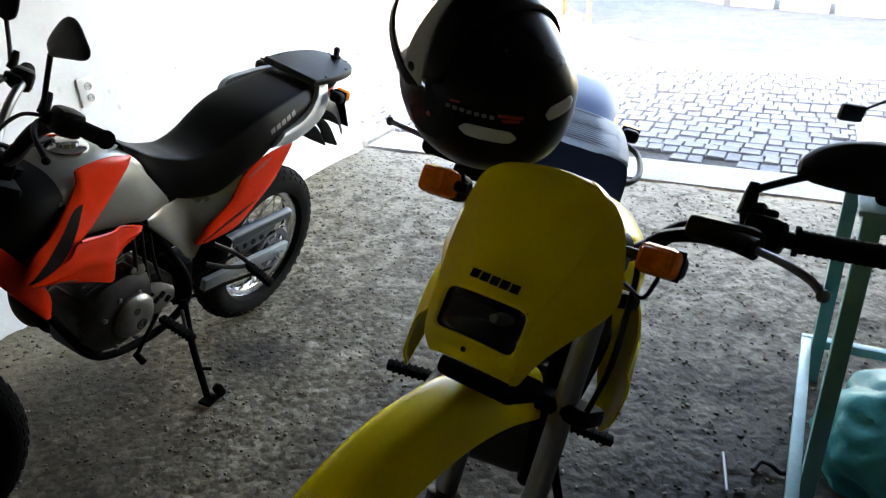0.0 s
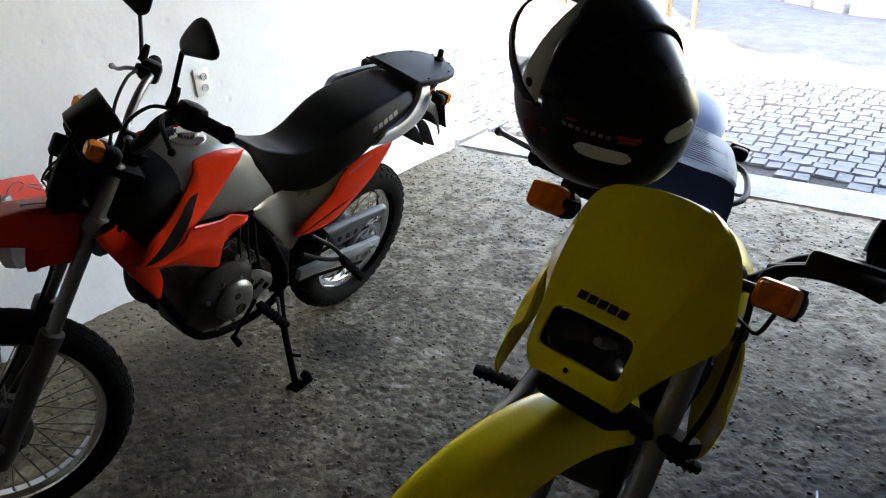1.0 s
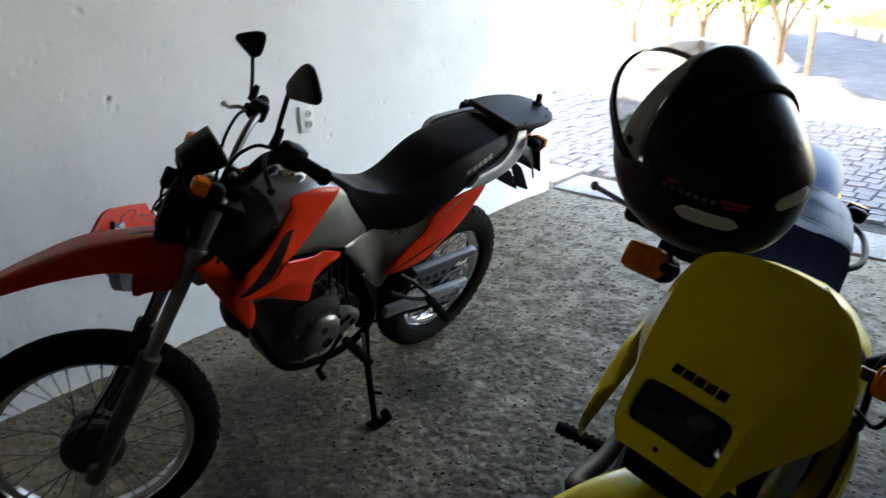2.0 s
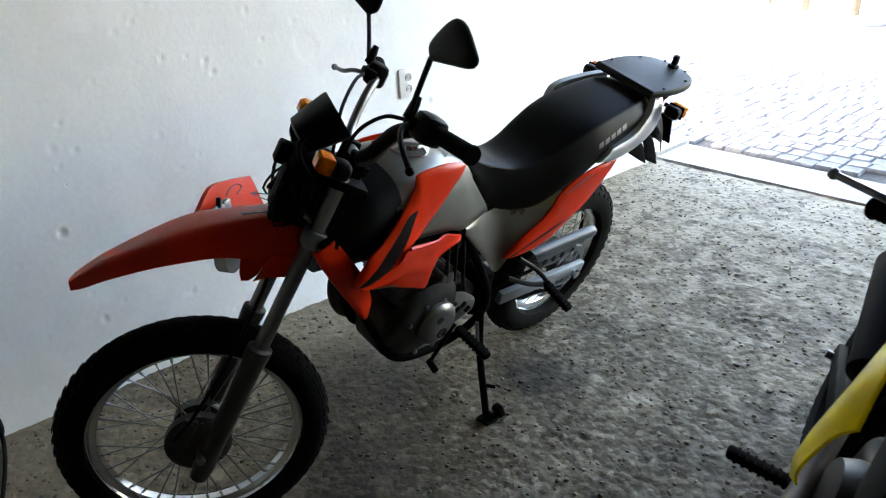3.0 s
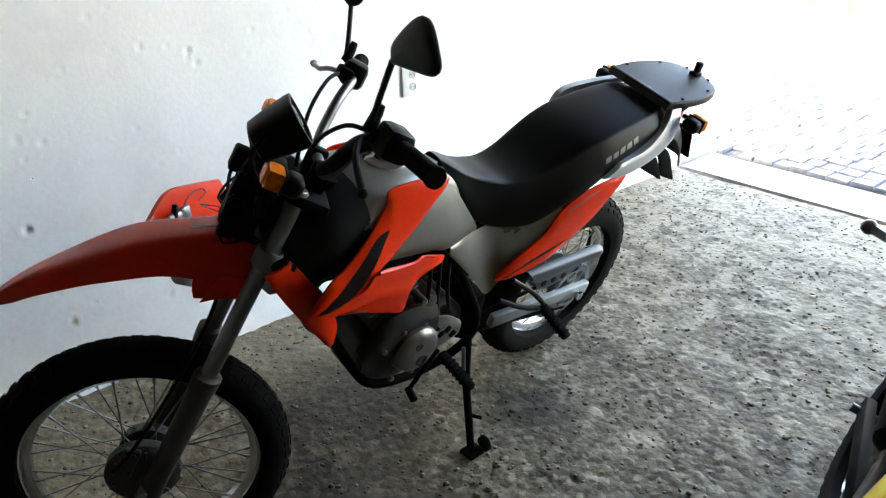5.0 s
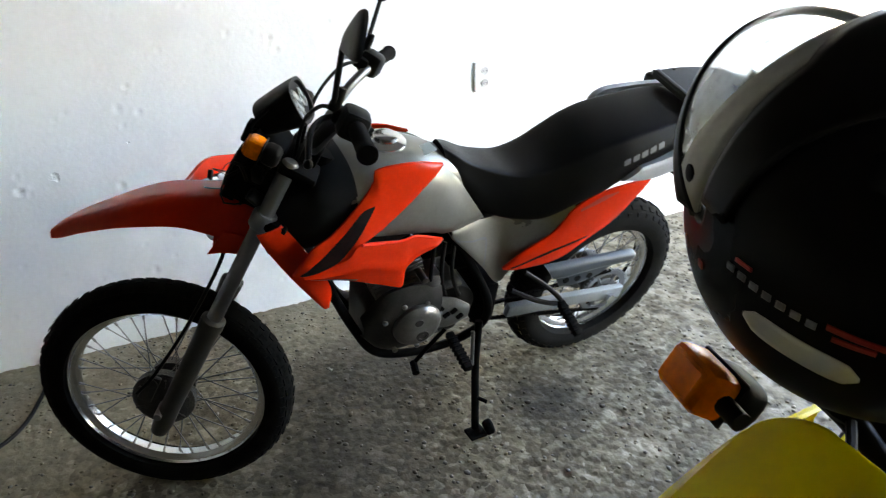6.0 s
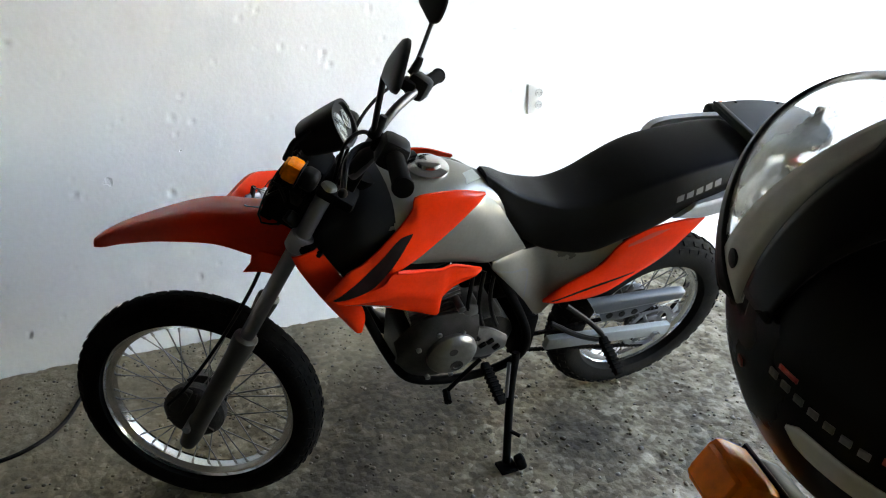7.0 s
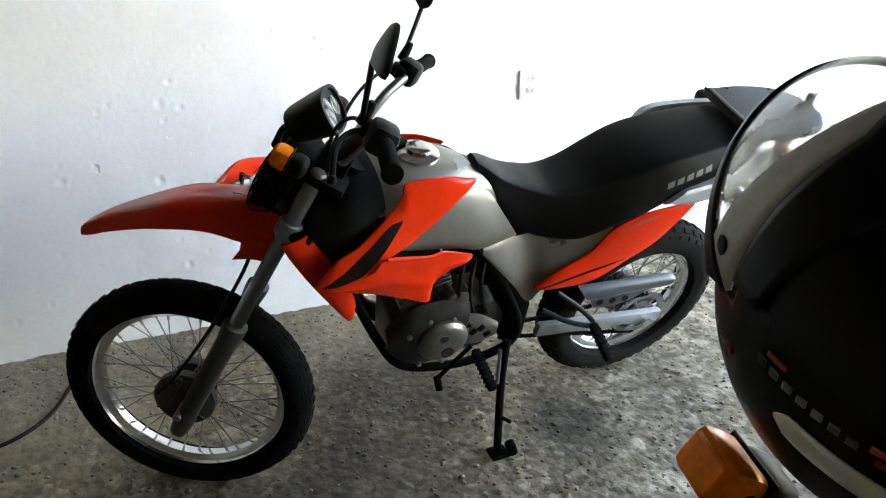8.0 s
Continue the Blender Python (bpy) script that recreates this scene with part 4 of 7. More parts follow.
def red_motorcycle():
    root = thing("motorcycle", pose(0.738, 1.88, 0, 0, 0, -88.5) @ pose(0, 0, 0, -17), "red and silver trail motorcycle with its headlight removed, on side stand", "motorcycle", "motorcycles in the garage")
    S = pose(1.451, 0, 0, 0, -26.5, 0) @ pose(0, 0, 0, 0, 0, -29)
    wheel(root, "rear_wheel", pose(0, 0, 0.315), 0.315, 0.055, 0.222, RUBBER_OLD, "spoked rear wheel with a dusty tyre", drum=0.075)
    wheel(root, "front_wheel", S @ pose(0.056, 0, 0.332), 0.3225, 0.045, 0.252, RUBBER, "spoked front wheel turned to one side", drum=0.06, tread=0.3, knobs=56)
    # fork
    for y in (0.09, -0.09):
        leg = turned([(0.262, 0.012), (0.265, 0.021), (0.30, 0.026), (0.36, 0.024), (0.60, 0.026), (0.635, 0.029), (0.655, 0.029), (0.66, 0.021)], 20, "z", at=(0.032, y, 0))
        part("fork_leg", leg, FORKLEG, root, "aged aluminium fork leg", S)
        part("fork_tube", turned([(0.655, 0.0175), (1.10, 0.0175), (1.105, 0.014)], 18, "z", at=(0.032, y, 0)), TUBE, root, "steel fork tube", S)
        part("fork_clamp", turned([(0.93, 0.024), (0.934, 0.027), (0.966, 0.027), (0.97, 0.024)], 18, "z", at=(0.032, y, 0)), GREY, root, m=S)
    part("axle", tube([(0.05, -0.11, 0.332), (0.05, 0.12, 0.332)], 0.010, 2), GREY, root, m=S)
    bm = block((0.075, 0.23, 0.030), (0.012, 0, 0.95), 0.010)
    block((0.085, 0.22, 0.026), (0.010, 0, 1.085), 0.010, bm=bm)
    tube([(-0.02, 0, 0.86), (-0.02, 0, 1.12)], 0.028, 2, 14, bm)
    part("steering_yoke", bm, DULL, root, m=S)
    bm = turned([(0.02, 0.02), (0.022, 0.070), (0.030, 0.079), (0.052, 0.079), (0.058, 0.072), (0.064, 0.060), (0.066, 0.030)], 32, "y", at=(0.056, 0, 0.332))
    drum = part("brake_drum", bm, HUBGRIME, root, "grimy front brake drum", S)
    bm = block((0.035, 0.014, 0.085), (0.098, 0.066, 0.362), 0.005)
    turned([(0.058, 0.014), (0.076, 0.014), (0.078, 0.009)], 14, "y", bm, (0.098, 0, 0.385))
    turned([(0.058, 0.010), (0.072, 0.010)], 12, "y", bm, (0.030, 0, 0.385))
    part("brake_arm", bm, HUBGRIME, drum)
    for i in range(6):
        a = i * 1.047 + 0.3
        part("drum_rib", block((0.026, 0.006, 0.006), (0, 0, 0), 0.002, pose(0.056 + 0.058 * math.cos(a), 0.064, 0.332 + 0.058 * math.sin(a), 0, -math.degrees(a))), HUBGRIME, drum)
    part("brake_cable", tube([(0.12, 0.075, 0.34), (0.10, 0.075, 0.42), (0.08, 0.07, 0.60), (0.075, 0.06, 0.78), (0.09, 0.05, 0.95), (0.06, 0.10, 1.1)], 0.0045, 30, 8), BLACK, root, m=S)
    # front mudguard
    part("front_mudguard", shell([(0.446, 0.648), (0.430, 0.680), (0.385, 0.740), (0.275, 0.855), (0.18, 0.914), (0.10, 0.958), (0.03, 0.982)], [(0.437, 0.635), (0.416, 0.654), (0.372, 0.706), (0.29, 0.782), (0.195, 0.840), (0.11, 0.856), (0.03, 0.866)], [0.020, 0.048, 0.071, 0.087, 0.088, 0.079, 0.07]), RED, root, "long red plastic front mudguard", S)
    for y in (0.078, -0.078):
        k = 0.66 if y < 0 else 0.8
        part("mudguard_flap", strip([(0.150 if y < 0 else 0.098, y, 0.866), (0.09, y, 0.876), (0.02, y, 0.895)], [(0.135, y * 0.95, 0.835) if y < 0 else (0.108, y * 0.97, 0.802), (0.096, y * k, 0.733) if y < 0 else (0.070, y * k, 0.818), (0.02, y, 0.845)], 0.004, 0.003, 14, 5, (0, y, 0)), RED, root, m=S)
    # instruments and the bare headlight stay
    meter = Matrix.Translation((0.095, -0.01, 1.165)) @ Matrix.Rotation(radians(-127), 4, "Y")
    bm, rings = bmesh.new(), []
    for d, g in ((-0.055, 0.55), (-0.05, 0.75), (0.0, 0.92), (0.035, 1.0), (0.045, 1.0), (0.045, 0.86), (0.036, 0.84)):
        ring = []
        for j in range(24):
            a = 2 * math.pi * j / 24
            c, s = math.cos(a), math.sin(a)
            ring.append(Vector((d, 0.072 * g * math.copysign(abs(c) ** 0.7, c), 0.048 * g * math.copysign(abs(s) ** 0.7, s))))
        rings.append(ring)
    skin(bm, rings)
    bm.transform(meter)
    gauge = part("instrument_housing", bm, BLACK, root, "black instrument housing", S)
    for y, r in ((0.026, 0.032), (-0.032, 0.022)):
        b2 = turned([(0.034, r), (0.040, r), (0.041, r * 0.85)], 22, "x", at=(0, y, 0))
        b2.transform(meter)
        part("dial", b2, DIAL, gauge, "grey instrument dial")
    bm = block((0.09, 0.15, 0.16), (0.085, 0, 1.03), 0.02, taper=0.85)
    block((0.03, 0.05, 0.10), (0.125, 0.04, 1.02), 0.006, bm=bm)
    block((0.035, 0.04, 0.05), (0.135, -0.04, 1.07), 0.006, bm=bm)
    block((0.03, 0.03, 0.04), (0.12, 0.06, 0.97), 0.005, bm=bm)
    tube([(0.04, 0.09, 1.05), (0.10, 0.08, 1.08), (0.135, 0.07, 1.12), (0.12, 0.05, 1.17)], 0.005, 14, 8, bm)
    tube([(0.04, -0.09, 1.05), (0.10, -0.08, 1.08), (0.135, -0.07, 1.12), (0.12, -0.05, 1.17)], 0.005, 14, 8, bm)
    part("headlight_stay", bm, DULL, root, "bare black headlight bracket with connectors", S)
    rng = random.Random(3)
    for i in range(9):
        y = rng.uniform(-0.06, 0.06)
        p = [(0.06, y, rng.uniform(1.0, 1.1)), (0.118 + rng.uniform(0, 0.02), y + rng.uniform(-0.03, 0.03), rng.uniform(0.98, 1.12)), (0.12 + rng.uniform(0, 0.016), y + rng.uniform(-0.05, 0.05), rng.uniform(0.94, 1.06)), (0.05, y * 0.5, rng.uniform(0.93, 1.0))]
        part("wire", tube(p, rng.choice((0.0022, 0.003, 0.004)), 14, 6), BLACK, root, m=S)
    for i in range(2):
        part("wire", tube([(0.12, 0.02, 0.99 - 0.04 * i), (0.165, 0.035, 0.985 - 0.05 * i), (0.172, 0.01, 0.97 - 0.05 * i), (0.13, 0.0, 0.965 - 0.05 * i)], 0.0014, 16, 5), GREY, root, m=S)
    indicator(root, (0.100, 0.140, 1.140), S, 1)
    indicator(root, (0.095, -0.115, 1.155), S, -1)
    # handlebar
    bar = [(-0.068, 0.365, 1.299), (-0.045, 0.28, 1.292), (-0.035, 0.215, 1.283), (-0.012, 0.155, 1.235), (0.0, 0.11, 1.165), (0.002, 0.06, 1.14), (0.002, 0, 1.138)]
    full = bar + [(x, -y, z) for x, y, z in bar[-2::-1]]
    part("handlebar", tube(full, 0.011, 70, 12), TUBE, root, "bent steel handlebar", S)
    part("harness_sleeve", tube([(0.006, 0.07, 1.15), (0.004, 0.11, 1.175), (-0.006, 0.155, 1.24), (-0.026, 0.20, 1.275)], 0.0165, 20, 10), BLACK, root, "black taped wiring sleeve", S)
    rng = random.Random(8)
    for i in range(12):
        p = (rng.uniform(0.05, 0.13), rng.uniform(-0.10, 0.10), rng.uniform(0.97, 1.15))
        sz = (rng.uniform(0.02, 0.035), rng.uniform(0.018, 0.03), rng.uniform(0.022, 0.045))
        part("connector", block(sz, (0, 0, 0), 0.004, pose(*p, rng.uniform(-40, 40), rng.uniform(-40, 40), rng.uniform(-60, 60))), BLACK, root, m=S)
    for y in (0.045, -0.045):
        part("bar_clamp", block((0.04, 0.028, 0.06), (0.002, y, 1.125), 0.006), DULL, root, m=S)
    for sd in (1, -1):
        grip(root, S, (-0.043, sd * 0.255, 1.290), (-0.071, sd * 0.378, 1.300))
        part("switch_housing", block((0.055, 0.06, 0.058), (-0.035, sd * 0.232, 1.288), 0.014, Matrix.Rotation(sd * 0.2, 4, "Z")), BLACK, root, m=S)
        end = (0.007, 0.345, 1.224) if sd > 0 else (0.020, -0.418, 1.238)
        lv = tube([(-0.005, sd * 0.215, 1.282), (0.018, sd * 0.245, 1.272), (0.026, sd * 0.29, 1.255), end], 0.0058, 14, 8)
        bmesh.ops.create_icosphere(lv, subdivisions=2, radius=0.009, matrix=Matrix.Translation(end))
        part("lever", lv, TUBE if sd < 0 else BLACK, root, "alloy hand lever" if sd < 0 else "black hand lever", S)
        part("lever_perch", block((0.035, 0.045, 0.028), (-0.012, sd * 0.212, 1.284), 0.008), DULL, root, m=S)
        part("cable", tube([(0.0, sd * 0.20, 1.283), (0.028, sd * 0.15, 1.262), (0.045, sd * 0.09, 1.20), (0.035, sd * 0.05, 1.12), (0.01, sd * 0.04, 1.0)], 0.0042, 26, 8), BLACK, root, m=S)
    mirror(root, S, (0.008, 0.222, 1.290), (0.024, 0.248, 1.350), (0.040, 0.277, 1.410), Matrix.Rotation(radians(12), 4, "Z") @ Matrix.Rotation(radians(16), 4, "X") @ Matrix.Diagonal((0.6, 1.62, 0.95, 1)), TRIANGLE)
    mirror(root, S, (-0.007, -0.232, 1.305), (0.0, -0.298, 1.354), (0.009, -0.366, 1.403), Matrix.Rotation(radians(50), 4, "Z") @ Matrix.Rotation(radians(-28), 4, "X") @ Matrix.Rotation(radians(10), 4, "Y") @ Matrix.Diagonal((0.6, 1, 1, 1)), TRIANGLE)
    # tank
    tank = part("fuel_tank", hull([(0.545, 0.79, 0.895, 0.052, 0.45), (0.64, 0.765, 0.942, 0.072, 0.5), (0.72, 0.775, 0.976, 0.098, 0.48), (0.80, 0.79, 0.991, 0.115, 0.45), (0.88, 0.82, 0.988, 0.124, 0.45), (0.94, 0.83, 0.962, 0.118, 0.45), (0.98, 0.84, 0.92, 0.07, 0.45)], flat=2.9), SILVER, root, "silver-grey painted fuel tank")
    part("tank_front_cover", hull([(0.895, 0.80, 0.990, 0.1255, 0.45), (0.975, 0.79, 0.968, 0.126, 0.45), (1.04, 0.78, 0.915, 0.104, 0.45), (1.085, 0.77, 0.855, 0.075, 0.45)], flat=2.9), NOSE, root, "smooth dark grey tank nose")
    for sd in (1, -1):
        part("tank_side", strip([(0.90, sd * 0.108, 0.950), (0.80, sd * 0.102, 0.955), (0.70, sd * 0.078, 0.953), (0.650, sd * 0.050, 0.935), (0.628, sd * 0.046, 0.915)], [(0.88, sd * 0.124, 0.815), (0.80, sd * 0.116, 0.800), (0.70, sd * 0.106, 0.775), (0.637, sd * 0.098, 0.752), (0.520, sd * 0.070, 0.750)], 0.018, 0.006, 30, 14, out=(0, sd, 0)), SILVER, tank)
    cap = turned([(0, 0.050), (0.006, 0.050), (0.009, 0.044), (0.012, 0.030), (0.02, 0.028), (0.022, 0.022)], 28, "z")
    cap.transform(pose(0.785, 0.0, 0.987, 0, -3))
    part("fuel_cap", cap, CHROME, tank, "round steel fuel cap")
    flap = block((0.07, 0.022, 0.008), (0, 0, 0), 0.003, pose(0.835, -0.03, 1.006, 0, -4, 10))
    part("cap_cover", flap, BLACK, tank)
    part("sticker", block((0.05, 0.035, 0.001), (0, 0, 0), 0, pose(0.695, 0.03, 0.9675, -4, 9, 12)), PATCH, tank, "small faded sticker")
    for sd in (1, -1):
        o = (0, sd, 0)
        up = part("shroud", strip([(0.680, sd * 0.100, 0.970), (0.756, sd * 0.108, 0.993), (0.848, sd * 0.112, 0.994), (0.857, sd * 0.119, 0.971), (0.876, sd * 0.126, 0.944), (0.918, sd * 0.142, 0.910), (0.972, sd * 0.158, 0.873), (1.012, sd * 0.167, 0.858), (1.061, sd * 0.175, 0.804)], [(0.679, sd * 0.100, 0.966), (0.703, sd * 0.108, 0.943), (0.766, sd * 0.125, 0.897), (0.823, sd * 0.140, 0.863), (0.853, sd * 0.150, 0.850), (0.900, sd * 0.165, 0.837), (0.937, sd * 0.172, 0.809), (0.995, sd * 0.176, 0.792), (1.056, sd * 0.175, 0.797)], 0.008, 0.005, 40, 10, out=o), RED, root, "red plastic tank shroud", None if sd > 0 else pose(0, 0, -0.024))
        part("shroud_stripe", drape(ribbon([(0.861, 0.920), (0.895, 0.912), (0.951, 0.868), (1.047, 0.803)], [(0.863, 0.914), (0.889, 0.882), (0.924, 0.845), (0.958, 0.815), (0.996, 0.803), (1.040, 0.797)]), [up], sd), DARKPRINT, up, "dark printed stripe")
        part("shroud_screw", turned([(sd * 0.104, 0.010), (sd * 0.113, 0.010), (sd * 0.114, 0.005), (sd * 0.112, 0.004)], 14, "y", at=(0.716, 0, 0.952)), CHROME, up)
        low = part("shroud_scoop", strip([(1.037, sd * 0.174, 0.791), (0.940, sd * 0.180, 0.817), (0.905, sd * 0.178, 0.849), (0.788, sd * 0.150, 0.808), (0.756, sd * 0.140, 0.805), (0.663, sd * 0.115, 0.754)], [(1.032, sd * 0.172, 0.779), (0.934, sd * 0.152, 0.729), (0.832, sd * 0.130, 0.662), (0.769, sd * 0.116, 0.619), (0.761, sd * 0.115, 0.632), (0.757, sd * 0.113, 0.676), (0.722, sd * 0.112, 0.709), (0.676, sd * 0.112, 0.726), (0.661, sd * 0.114, 0.747)], 0.004, 0.005, 40, 10, out=o, crease=0.006), RED, root, "folded red plastic scoop")
        part("scoop_lip", tube([(0.905, sd * 0.179, 0.850), (0.850, sd * 0.166, 0.829), (0.788, sd * 0.151, 0.809), (0.756, sd * 0.141, 0.806), (0.700, sd * 0.124, 0.774)], 0.004, 24, 8), RED, low)
        part("scoop_hole", turned([(sd * 0.122, 0.006), (sd * 0.128, 0.006)], 10, "y", at=(0.727, 0, 0.757)), BLACK, low)
        part("shroud_lining", strip([(1.04, sd * 0.155, 0.80), (0.95, sd * 0.150, 0.84), (0.88, sd * 0.135, 0.85), (0.80, sd * 0.120, 0.83), (0.75, sd * 0.115, 0.80)], [(1.0, sd * 0.150, 0.75), (0.92, sd * 0.138, 0.75), (0.86, sd * 0.125, 0.765), (0.81, sd * 0.115, 0.775), (0.745, sd * 0.110, 0.79)], 0.002, 0.004, out=o), BLACK, root)
        part("scoop_mark", drape(ribbon([(1.02, 0.774), (0.96, 0.752), (0.90, 0.722)], [(1.015, 0.768), (0.96, 0.744), (0.905, 0.716)], 14, 3), [low], sd), GREYPRINT, low)
        part("shroud_tip", strip([(1.115, sd * 0.10, 0.872), (1.10, sd * 0.11, 0.835), (1.052, sd * 0.12, 0.747), (0.988, sd * 0.12, 0.640), (0.972, sd * 0.12, 0.617)], [(1.06, sd * 0.10, 0.885), (1.03, sd * 0.11, 0.84), (0.985, sd * 0.122, 0.76), (0.956, sd * 0.122, 0.680), (0.960, sd * 0.12, 0.619)], 0.006, 0.005, out=o), RED, root, "red lower shroud tip")
        # side cover and tail
        cover = part("side_cover", strip([(0.624, sd * 0.094, 0.746), (0.570, sd * 0.081, 0.748), (0.516, sd * 0.060, 0.750), (0.468, sd * 0.062, 0.742), (0.394, sd * 0.082, 0.740), (0.326, sd * 0.104, 0.752), (0.275, sd * 0.126, 0.782)], [(0.623, sd * 0.093, 0.723), (0.563, sd * 0.097, 0.655), (0.513, sd * 0.102, 0.595), (0.463, sd * 0.108, 0.530), (0.435, sd * 0.120, 0.58), (0.36, sd * 0.128, 0.66), (0.277, sd * 0.133, 0.767)], 0.006, 0.005, 40, 12, out=o), SILVER, root, "silver-grey side cover")
        # flat grey line stands for the shade in the cover's groove
        part("groove_line", drape(ribbon([(0.620, 0.722), (0.560, 0.700), (0.512, 0.690), (0.506, 0.668), (0.512, 0.606)], [(0.618, 0.717), (0.560, 0.695), (0.517, 0.685), (0.511, 0.668), (0.517, 0.606)], 30, 2), [cover], sd, 0.0006), GREY, cover, "thin grey line painted for a moulded groove's shade")
        tail = part("rear_side_panel", strip([(0.469, sd * 0.129, 0.604), (0.413, sd * 0.133, 0.650), (0.326, sd * 0.137, 0.702), (0.278, sd * 0.138, 0.770), (0.190, sd * 0.142, 0.811), (0.048, sd * 0.146, 0.826)], [(0.468, sd * 0.129, 0.598), (0.416, sd * 0.133, 0.587), (0.295, sd * 0.137, 0.591), (0.204, sd * 0.140, 0.645), (0.118, sd * 0.143, 0.709), (0.043, sd * 0.146, 0.818)], 0.008, 0.005, 36, 10, out=o), RED, root, "red rear side panel")
        part("panel_stripe", drape(ribbon([(0.448, 0.607), (0.335, 0.641), (0.210, 0.667)], [(0.448, 0.601), (0.335, 0.631), (0.213, 0.660)], 24, 3), [tail], sd), DARKPRINT, tail, "thin dark printed stripe")
        # flat darker red print paints the shade inside a moulded slot
        part("slot_shade", drape(ribbon([(0.262, 0.768), (0.20, 0.797), (0.150, 0.806)], [(0.262, 0.760), (0.21, 0.778), (0.150, 0.803)], 14, 3), [tail], sd), REDSHADE, tail, "darker red print for a moulded slot's shade")
        part("tail_panel", strip([(0.10, sd * 0.10, 0.845), (0.0, sd * 0.10, 0.880), (-0.10, sd * 0.09, 0.925), (-0.20, sd * 0.08, 0.955)], [(0.10, sd * 0.105, 0.80), (0.0, sd * 0.105, 0.80), (-0.10, sd * 0.095, 0.85), (-0.22, sd * 0.08, 0.92)], 0.006, 0.005, out=o), DULL, root, "black under-tail panel")
        if sd > 0:
            part("grab_rail", strip([(0.096, 0.150, 0.873), (-0.012, 0.150, 0.892), (-0.088, 0.136, 0.931), (-0.121, 0.120, 0.968), (-0.135, 0.095, 0.980)], [(0.152, 0.148, 0.838), (0.043, 0.152, 0.828), (-0.09, 0.147, 0.853), (-0.165, 0.135, 0.903), (-0.198, 0.100, 0.970)], 0.006, 0.020, 34, 8, out=(0, 1, 0)), RAILALLOY, root, "broad grey cast alloy grab rail")
        else:
            part("grab_rail", strip([(0.105, -0.132, 0.890), (0.055, -0.150, 0.943), (-0.08, -0.150, 0.950), (-0.20, -0.128, 0.954)], [(0.125, -0.132, 0.862), (0.045, -0.150, 0.903), (-0.09, -0.152, 0.915), (-0.20, -0.130, 0.925)], 0.006, 0.020, 34, 8, out=o), RAILALLOY, root, "broad grey cast alloy grab rail")
    for a, b in (([(-0.038, 0.120, 0.824), (-0.126, 0.120, 0.822), (-0.216, 0.120, 0.718)], [(-0.04, 0.120, 0.815), (-0.095, 0.120, 0.780), (-0.212, 0.120, 0.714)]), ([(-0.127, 0.118, 0.860), (-0.212, 0.118, 0.806), (-0.303, 0.118, 0.690)], [(-0.13, 0.118, 0.835), (-0.172, 0.118, 0.785), (-0.201, 0.118, 0.735), (-0.298, 0.118, 0.686)])):
        part("mudguard_skirt", strip(a, b, 0.003, 0.004), DULL, root)
    # seat
    seat = part("seat", padded([(0.640, 0.925, 0.957, 0.036, 0.022), (0.605, 0.872, 0.937, 0.058, 0.042), (0.555, 0.800, 0.908, 0.068, 0.052), (0.50, 0.752, 0.886, 0.075, 0.062), (0.43, 0.729, 0.868, 0.092, 0.073), (0.35, 0.729, 0.876, 0.117, 0.086), (0.27, 0.772, 0.904, 0.136, 0.098), (0.20, 0.797, 0.930, 0.141, 0.105), (0.12, 0.836, 0.947, 0.141, 0.107), (-0.03, 0.886, 0.964, 0.130, 0.098), (-0.11, 0.90, 0.968, 0.116, 0.086), (-0.155, 0.925, 0.960, 0.088, 0.06)], 60), SEAT, root, "two-level black vinyl seat")
    for i in range(5):
        x0, z0 = 0.150 - i * 0.028, 0.886 + i * 0.0068
        part("print_bar", drape(ribbon([(x0, z0 + 0.008), (x0 - 0.020, z0 + 0.014)], [(x0 + 0.002, z0 - 0.006), (x0 - 0.018, z0 - 0.001)], 4, 3), [seat], 1), GREYPRINT, seat, "grey printed bar")
    # rack
    half = spline([(-0.105, 0.118, 0), (-0.20, 0.128, 0), (-0.29, 0.117, 0), (-0.355, 0.082, 0), (-0.385, 0.0, 0)], 18)
    outline = [(p.x, p.y) for p in half] + [(p.x, -p.y) for p in half[-2::-1]]
    bm, rings = bmesh.new(), []
    for z, g in ((0.974, 0.93), (0.978, 1.0), (0.992, 1.0), (0.997, 0.97), (0.998, 0.93)):
        rings.append([Vector((-0.24 + (x + 0.24) * g, 0.012 + y * g, z)) for x, y in outline])
    skin(bm, rings)
    rack = part("luggage_plate", bm, PLATE, root, "flat black luggage mounting plate", pose(-0.24, 0.012, 0, 0, 0, -6.5) @ pose(0.24, -0.012, 0))
    part("plate_lip", block((0.018, 0.238, 0.018), (-0.115, 0.013, 0.992), 0.005), PLATE, rack)
    part("plate_latch", block((0.030, 0.028, 0.012), (-0.352, 0.014, 1.002), 0.004), BLACK, rack)
    part("plate_latch", block((0.020, 0.018, 0.032), (-0.356, 0.013, 1.022), 0.005), BLACK, rack)
    for x, y in ((-0.17, 0.125), (-0.30, 0.108), (-0.17, -0.10), (-0.30, -0.085), (-0.365, 0.055), (-0.365, -0.03)):
        part("bolt", turned([(0.995, 0.0045), (1.0, 0.0045), (1.001, 0.003)], 10, "z", at=(x, y, 0)), DULL, rack)
    bm = bmesh.new()
    for y in (0.07, -0.07):
        tube([(-0.10, y, 0.94), (-0.22, y, 0.965), (-0.33, y, 0.965)], 0.009, 10, 8, bm)
    part("rack_tube", bm, DULL, root)
